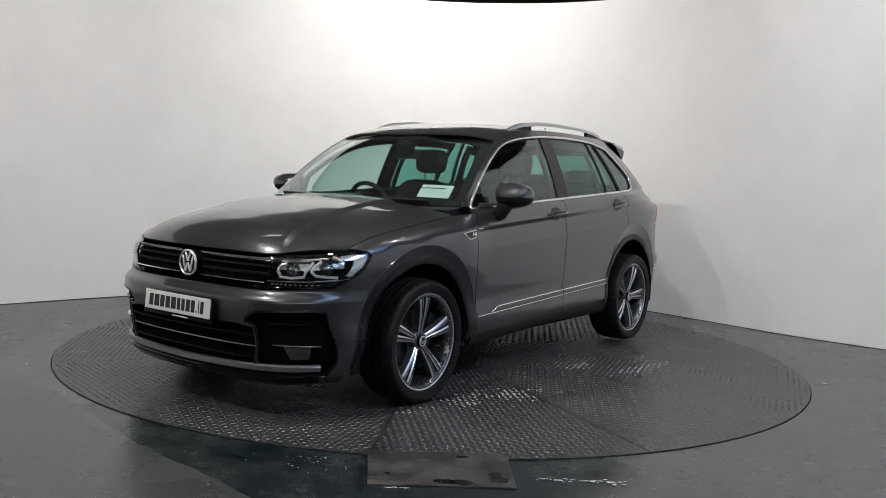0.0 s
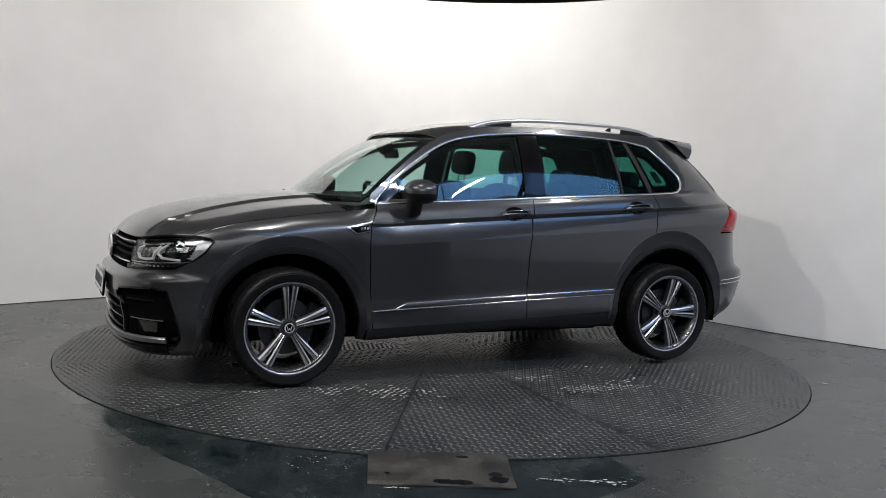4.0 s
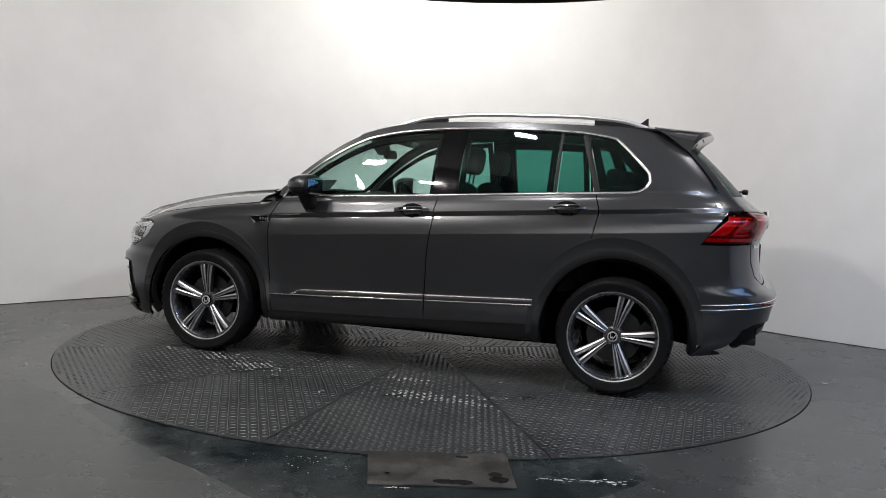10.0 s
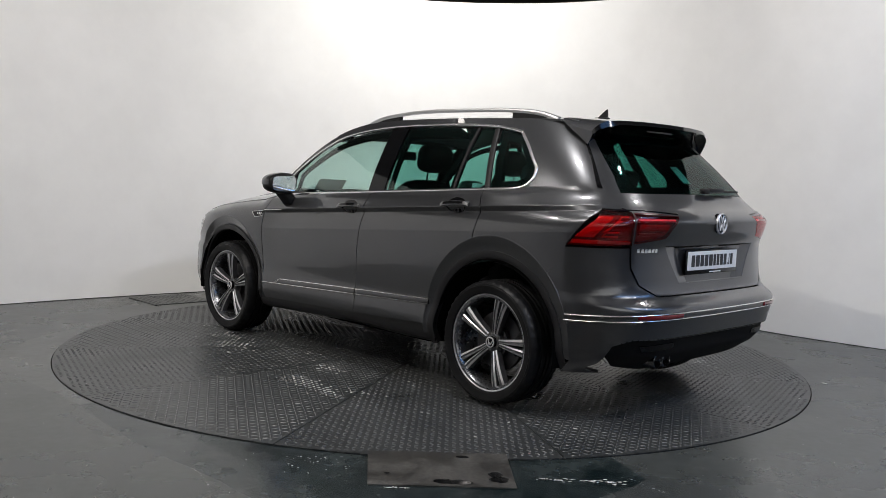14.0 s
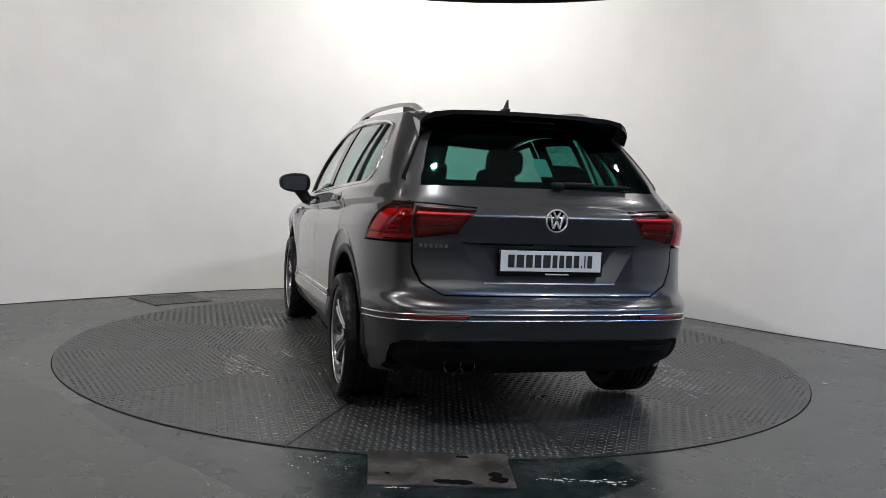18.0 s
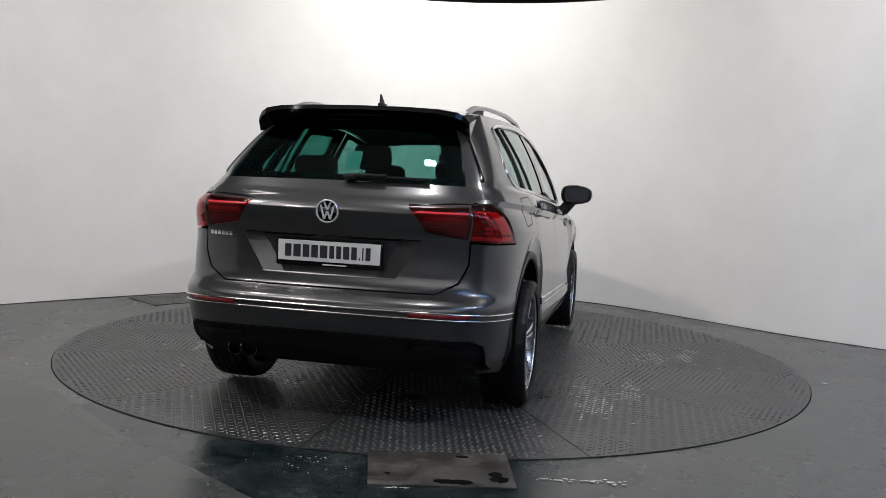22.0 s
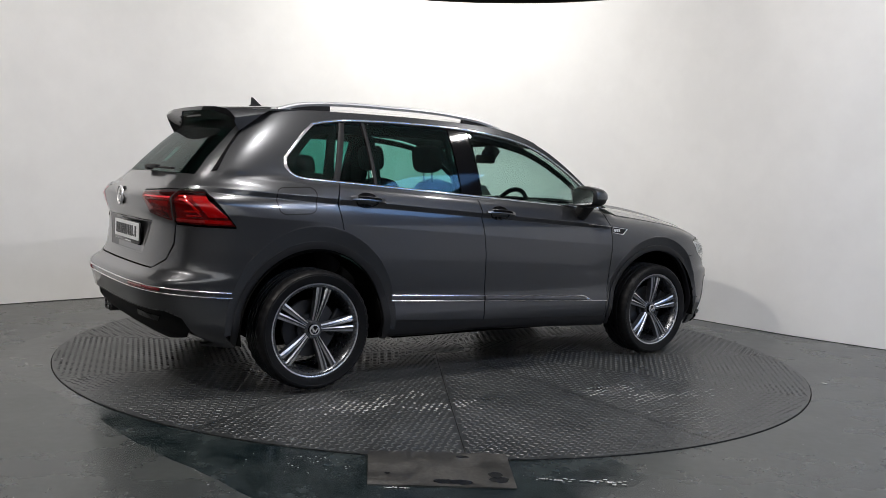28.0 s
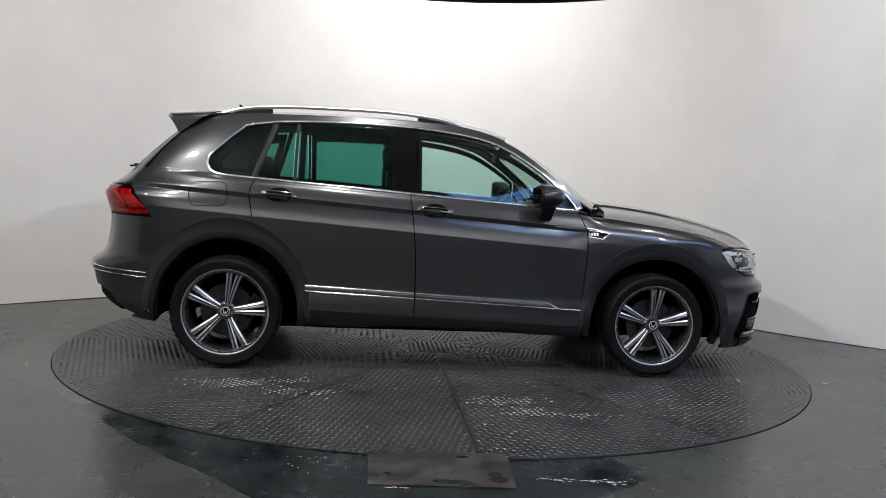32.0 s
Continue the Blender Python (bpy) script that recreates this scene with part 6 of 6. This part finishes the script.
def rear_end():
    # lamps: outer piece on the body, inner piece on the tailgate
    outer = [(sr(0.667, 1.07), 1.082), (sx(-1.93, 1.08), 1.080), (sx(-1.795, 0.91), 0.908), (sx(-1.99, 0.91), 0.912), (sr(0.667, 0.93), 0.920)]
    inner = [(sr(0.661, 1.07), 1.078), (sr(0.55, 1.07), 1.080), (sr(0.388, 1.06), 1.068), (sr(0.47, 0.96), 0.957), (sr(0.661, 0.95), 0.928)]
    bumper, gate = PAIRS["rear_bumper"], PAIRS["tailgate"]
    lamp = both("tail_lamp", on_surface("tail_lamp", dense(outer, 0.04), shell, 0.04, 0.01, off=-0.020), SMOKE, CAR, "dark red lamp housing")
    lamp_in = both("inner_tail_lamp", on_surface("inner_tail_lamp", dense(inner, 0.04), shell, 0.04, 0.01, off=-0.020), SMOKE, CAR, "dark red lamp housing")
    # red bands inside
    trim_on("lamp_band", [(sr(0.655, 1.055), 1.052), (sr(0.42, 1.055), 1.052)], shell, band(0.014, 0.012), RED_BRIGHT, "bright red light band", off=-0.016, parent=lamp_in)
    trim_on("lamp_band", [(sr(0.650, 1.01), 1.010), (sr(0.46, 1.01), 1.010)], shell, band(0.030, 0.010), RED_LENS, "deep red light band", off=-0.016, parent=lamp_in)
    trim_on("lamp_band", [(sr(0.650, 0.972), 0.974), (sr(0.49, 0.972), 0.976)], shell, band(0.014, 0.010), SMOKE, off=-0.016, parent=lamp_in)
    a = [(sx(-2.0, 1.06), 1.066), (sx(-1.935, 1.06), 1.066), (sx(-1.835, 0.955), 0.952), (sx(-1.93, 0.955), 0.952)]
    both("lamp_block", on_surface("lamp_block", dense(a, 0.03), shell, 0.03, 0.008, off=-0.010), RED_BRIGHT, lamp, "bright red reflector block")
    a = [(sr(0.69, 1.05), 1.066), (sx(-2.005, 1.06), 1.066), (sx(-1.94, 0.955), 0.952), (sr(0.74, 0.95), 0.952)]
    both("lamp_block", on_surface("lamp_block", dense(a, 0.03), shell, 0.03, 0.008, off=-0.016), SMOKE, lamp)
    for d in (0.0, 0.022):
        trim_on("lamp_chevron", [(sr(0.69 + d, 1.06), 1.062 - d), (sx(-2.03, 1.06), 1.062 - d), (sx(-1.965, 0.955), 0.956 + d), (sr(0.735, 0.95), 0.956 + d)], shell, band(0.009, 0.008), RED_BRIGHT, "bright red light chevron", off=-0.012, parent=lamp)
    a = [(sr(0.68, 0.93), 0.938), (sx(-1.822, 0.94), 0.938), (sx(-1.812, 0.918), 0.918), (sr(0.68, 0.92), 0.924)]
    both("lamp_foot", on_surface("lamp_foot", dense(a, 0.03), shell, 0.03, 0.006, off=-0.010), RED_BRIGHT, lamp, "red lower lamp strip")
    a = [(sr(0.675, 0.93), 0.937), (sr(0.79, 0.93), 0.937), (sr(0.79, 0.92), 0.921), (sr(0.675, 0.92), 0.924)]
    both("reversing_lamp", on_surface("reversing_lamp", dense(a, 0.03), shell, 0.03, 0.004, off=-0.0085), plain_pale, lamp, "pale reversing lamp strip")
    both("tail_lens", on_surface("tail_lens", dense(outer, 0.04), shell, 0.04, 0.003, off=0.001), RED_GLASS, lamp, "red outer lamp lens")
    both("tail_lens", on_surface("tail_lens", dense(inner, 0.04), shell, 0.04, 0.003, off=0.001), RED_GLASS, lamp_in, "red inner lamp lens")
    # black line over the lamps
    trim_on("lamp_brow", [(sr(0.385, 1.085), 1.078), (sr(0.60, 1.085), 1.091), (sx(-2.0, 1.09), 1.091), (sx(-1.93, 1.09), 1.091)], shell, band(0.010, 0.003), BLACK_GLOSS, off=0.0)
    # plate recess
    o = [(sr(0.456, .92), 0.920), (sr(0.333, .72), 0.725), (2 * S_END - sr(0.333, .72), 0.725), (2 * S_END - sr(0.456, .92), 0.920)]
    part("plate_recess", on_surface("plate_recess", dense(o, 0.05), shell, 0.05, 0.004, off=-0.0215), PAINT, gate, "recess for the plate")
    for sgn in (1, -1):
        f = (lambda s: s) if sgn > 0 else (lambda s: 2 * S_END - s)
        w = [(f(sr(0.452, .92)), 0.917), (f(sr(0.33, .72)), 0.728)]
        pts = dense(w, 0.03, False)
        p0 = [shell(a, b) - normal_of(shell, a, b) * 0.002 for a, b in pts]
        p1 = [shell(a + (0.105 if sgn > 0 else -0.105), b) - normal_of(shell, a, b) * 0.0205 for a, b in pts]
        n = len(pts)
        th = Vector((0.006, 0, 0))
        vs = p0 + p1 + [v + th for v in p0] + [v + th for v in p1]
        fs = []
        for i in range(n - 1):
            fs += [(i, i + 1, n + i + 1, n + i), (2 * n + i, 3 * n + i, 3 * n + i + 1, 2 * n + i + 1)]
        bm = bmesh.new()
        vv = [bm.verts.new(v) for v in vs]
        for q in fs:
            bm.faces.new([vv[i] for i in q])
        bmesh.ops.recalc_face_normals(bm, faces=bm.faces)
        part("recess_flank", bm_mesh(bm, "recess_flank"), PAINT, gate, "slanting side of the plate recess")
    trim_on("recess_sill", [(sr(0.333, .725), 0.727), (2 * S_END - sr(0.333, .725), 0.727)], shell, [(-0.006, -0.03), (-0.006, 0.002), (0.0, 0.004), (0.030, -0.017), (0.030, -0.03)], PAINT, mirror=False, off=-0.003, parent=gate)
    trim_on("recess_top", [(sr(0.45, .917), 0.919), (2 * S_END - sr(0.45, .917), 0.919)], shell, band(0.016, 0.004), BLACK_GLOSS, mirror=False, off=-0.006, parent=gate)
    number_plate(XR(0.83) + 0.004, 0.828, 0, 180)
    # model name as plain bars
    for k in range(6):
        y = 0.640 - 0.0225 * k
        a = [(sr(y, .9), 0.906), (sr(y - 0.017, .9), 0.906), (sr(y - 0.017, .9), 0.886), (sr(y, .9), 0.886)]
        part("name_bar", on_surface("name_bar", a, shell, 0.03, 0.003, off=0.004), CHROME, gate)
    # chrome lines round the rear bumper and red reflectors between them
    def line(dz):
        s0 = sx(-1.81, 0.54)
        half = [(s0 + (S_END - s0) * k / 40, 0.535 + 0.045 * step01(k / 40, -0.3, 0.55) + dz) for k in range(41)]
        return half + [(2 * S_END - s, z) for s, z in half[::-1][1:]]
    trim_on("bumper_chrome", line(0.016), shell, bead(0.008, 0.007), CHROME, "chrome line round the rear bumper", mirror=False, parent=bumper)
    trim_on("bumper_chrome", line(-0.012), shell, bead(0.006, 0.006), CHROME, "chrome line round the rear bumper", mirror=False, parent=bumper)
    trim_on("rear_reflector", [(sr(0.70, 0.58), 0.579), (sr(0.43, 0.58), 0.582)], shell, band(0.020, 0.006), SMOKE, "red rear reflector", parent=bumper)
    # diffuser
    half = [(sr(0.79, 0.42), 0.378), (sr(0.755, 0.44), 0.438), (sr(0.70, 0.46), 0.466), (S_END, 0.471)]
    low = [(S_END, 0.262), (sr(0.5, 0.3), 0.262), (sr(0.72, 0.32), 0.30)]
    o = half + [(2 * S_END - s, z) for s, z in half[::-1][1:]] + [(2 * S_END - s, z) for s, z in low[::-1][:-1]] + low
    part("diffuser", on_surface("diffuser", dense(o, 0.05), shell, 0.05, 0.02, off=-0.018), SILL_BLACK, bumper, "black rear diffuser")
    edge = [(sr(0.755, 0.44), 0.438), (sr(0.70, 0.455), 0.464), (sr(0.4, 0.46), 0.468)]
    trim_on("diffuser_edge", edge + [(S_END, 0.470)] + [(2 * S_END - s, z) for s, z in edge[::-1]], shell, band(0.008, 0.004), BLACK_GLOSS, mirror=False, off=-0.004, parent=bumper)
    both("tow_flap", on_surface("tow_flap", [(sr(0.66, 0.42), 0.425), (sr(0.42, 0.43), 0.435), (sr(0.42, 0.4), 0.405), (sr(0.64, 0.4), 0.395)], shell, 0.04, 0.006, off=-0.014), BLACK_GLOSS, bumper)
    # exhaust pipes
    for y in (0.472, 0.392):
        bm = lathe([(0.036, 0.16), (0.0375, 0.0), (0.033, -0.004), (0.031, 0.0), (0.030, 0.15)], 28, "X")
        ex = part("exhaust_pipe", bm_mesh(bm, "exhaust_pipe"), CHROME_DARK, CAR, "dark chrome exhaust pipe", pose(-2.125, y, 0.338))
        part("pipe_inside", bm_mesh(lathe([(0.001, 0.08), (0.0305, 0.08)], 24, "X"), "pipe_inside"), CAVITY, ex)


plain_pale = plain("pale_lamp", (0.45, 0.40, 0.40), 0.2, coat=1.0, grain=0.05)
CHROME_DARK = plain("dark_chrome", (0.16, 0.16, 0.165), 0.2, 1.0, grain=0.05)
RED_GLASS = glass_mat("red_glass", (0.88, 0.34, 0.35))


# ---- inside the car ----
def cushion(sx_, sy_, sz_, m, r=0.05):
    bm = bmesh.new()
    bmesh.ops.create_cube(bm, size=1)
    bmesh.ops.subdivide_edges(bm, edges=bm.edges, cuts=5, use_grid_fill=True)
    for v in bm.verts:
        d = v.co * 2
        q = (abs(d.x) ** 4 + abs(d.y) ** 4 + abs(d.z) ** 4) ** 0.25
        v.co = d / q / 2 * (1 + 0.03 * (1 - abs(d.x)))
    bmesh.ops.transform(bm, verts=bm.verts, matrix=m @ Matrix.Diagonal((sx_, sy_, sz_, 1)))
    return bm


def front_seat(y):
    s = part("front_seat", bm_mesh(cushion(0.55, 0.52, 0.20, pose(0.12, y, 0.60, 0, -6, 0)), "front_seat", 60), SEAT, CAR, "dark cloth front seat")
    part("seat_back", bm_mesh(cushion(0.16, 0.50, 0.62, pose(-0.20, y, 0.875, 0, -14, 0)), "seat_back", 60), SEAT, s)
    part("headrest", bm_mesh(cushion(0.11, 0.25, 0.175, pose(-0.335, y, 1.325, 0, -8, 0)), "headrest", 60), SEAT, s)
    for d in (-0.05, 0.05):
        bm = lathe([(0.006, -0.06), (0.006, 0.06)], 8, "Z")
        part("headrest_post", _placed(bm, pose(-0.325, y + d, 1.235, 0, -8, 0), "headrest_post"), STEEL, s)


def interior():
    for y in (0.37, -0.37):
        front_seat(y)
    b = part("rear_seat", bm_mesh(cushion(0.5, 1.26, 0.2, pose(-0.85, 0, 0.62)), "rear_seat", 60), SEAT, CAR, "dark cloth rear bench")
    for y, w in ((0.42, 0.42), (0, 0.40), (-0.42, 0.42)):
        part("seat_back", bm_mesh(cushion(0.16, w, 0.60, pose(-1.16, y, 0.90, 0, -14, 0)), "seat_back", 60), SEAT, b)
    for y, w, z in ((0.42, 0.25, 1.245), (0, 0.22, 1.205), (-0.42, 0.25, 1.245)):
        part("headrest", bm_mesh(cushion(0.10, w, 0.12, pose(-1.25, y, z, 0, -10, 0)), "headrest", 60), SEAT, b)
    # dashboard
    prof = [(0.50, 0.70), (0.47, 0.94), (0.52, 1.03), (0.62, 1.055), (0.80, 1.050), (0.98, 1.02), (0.98, 0.70)]
    vs, fs = [], []
    for y in np.linspace(-0.70, 0.70, 15):
        for x, z in prof:
            vs.append((x - 0.15 * y * y, y, z + 0.03 * math.exp(-((y + 0.36) / 0.15) ** 2) * (0.47 < x < 0.7)))
    k = len(prof)
    for i in range(14):
        for q in range(k):
            p = (q + 1) % k
            fs.append((i * k + q, i * k + k + q, i * k + k + p, i * k + p))
    fs += [tuple(range(k)), tuple(range(15 * k - 1, 14 * k - 1, -1))]
    bm = bmesh.new()
    vv = [bm.verts.new(v) for v in vs]
    for f in fs:
        bm.faces.new([vv[i] for i in f])
    bmesh.ops.recalc_face_normals(bm, faces=bm.faces)
    part("dashboard", bm_mesh(bm, "dashboard", 35), TRIM_GREY, CAR, "dark grey dashboard")
    # steering wheel on the right
    bm = bmesh.new()
    n, m2 = 40, 8
    rings = []
    for i in range(n):
        a = 2 * math.pi * i / n
        rings.append([bm.verts.new((0.016 * math.sin(2 * math.pi * j / m2), (0.178 + 0.016 * math.cos(2 * math.pi * j / m2)) * math.cos(a), (0.178 + 0.016 * math.cos(2 * math.pi * j / m2)) * math.sin(a))) for j in range(m2)])
    for i in range(n):
        for j in range(m2):
            bm.faces.new((rings[i][j], rings[i][(j + 1) % m2], rings[(i + 1) % n][(j + 1) % m2], rings[(i + 1) % n][j]))
    box(0.05, 0.16, 0.11, pose(0.02, 0, -0.01), 0.02, bm=bm)
    for a in (0, 180, 270):
        box(0.02, 0.14, 0.03, pose(0.01, 0.10 * math.cos(radians(a)), 0.10 * math.sin(radians(a)), a, 0, 0), 0.006, bm=bm)
    bmesh.ops.recalc_face_normals(bm, faces=bm.faces)
    part("steering_wheel", bm_mesh(bm, "steering_wheel", 45), BLACK_PLASTIC, CAR, "black steering wheel", pose(0.36, -0.36, 0.985, 0, 24, 0))
    part("inside_mirror", bm_mesh(box(0.03, 0.22, 0.065, pose(0.40, -0.02, 1.355, 0, 10, 0), 0.014), "inside_mirror", 45), BLACK_PLASTIC, CAR, "black inside mirror")
    part("mirror_mount", bm_mesh(box(0.09, 0.10, 0.10, pose(0.46, 0, 1.405, 0, 38, 0), 0.02), "mirror_mount", 45), BLACK_PLASTIC, CAR)
    # headliner and luggage cover
    o = [(x, half_width(x, ROOF_E(x)) - 0.02) for x in np.linspace(-1.56, 0.32, 14)]
    o = o + [(x, -y) for x, y in o[::-1]]
    part("headliner", on_surface("headliner", o, roof, 0.10, 0.02, off=-0.055), TRIM_GREY, CAR, "dark grey roof lining")
    part("luggage_cover", bm_mesh(box(0.66, 1.20, 0.03, pose(-1.62, 0, 1.09), 0.008), "luggage_cover"), TRIM_GREY, CAR, "dark luggage cover")
    part("cabin_floor", box(3.0, 1.02, 0.03, pose(-0.4, 0, 0.42)), CAVITY, CAR)
    both("door_trim", bm_mesh(box(1.55, 0.05, 0.62, pose(-0.05, 0.765, 0.76, 0, 0, 0), 0.01), "door_trim"), TRIM_GREY, CAR, "dark inner door lining")
    part("bulkhead", box(0.04, 1.40, 0.62, pose(0.98, 0, 0.70)), CAVITY, CAR)
    part("boot_back", box(0.04, 1.20, 0.60, pose(-1.99, 0, 0.76)), CAVITY, CAR)
    # card on the dashboard, sticker on the rear window
    c = part("price_card", bm_mesh(box(0.004, 0.240, 0.100, pose(0.69, 0.43, 1.122, 0, -40, 0), 0.001, 1), "price_card"), PAPER, CAR, "white paper card on the dashboard")
    part("card_line", box(0.003, 0.18, 0.006, pose(0.710, 0.43, 1.142, 0, -40, 0)), INK, c)
    z0, z1 = 1.250, 1.338
    st = [(sr(0.015, 1.3), z1), (2 * S_END - sr(0.060, 1.3), z1), (2 * S_END - sr(0.066, 1.3), z0), (sr(0.008, 1.3), z0)]
    s = part("window_sticker", on_surface("window_sticker", st, shell, 0.03, 0.001, off=-0.020), PAPER, PAIRS["rear_window"], "pale paper sticker inside the rear window")


windows()
side_trim()
roof_things()
front_end()
number_plate(XF(0.51) + 0.018, 0.512, -4, 0)
rear_end()
interior()
wheels()


def motions():
    rate, a0 = -7.1488, -125.99
    ox, oy = -0.0134, 0.0247
    rows_t, rows_c = [], []
    for i in range(33):
        a = a0 + rate * i
        c, s = math.cos(radians(a)), math.sin(radians(a))
        rows_t.append((float(i), pose(0, 0, 0, 0, 0, a)))
        rows_c.append((float(i), pose(ox * c - oy * s, ox * s + oy * c, 0.0025, 0, 0, a)))
    walk(TABLE, rows_t)
    walk(CAR, rows_c)


motions()
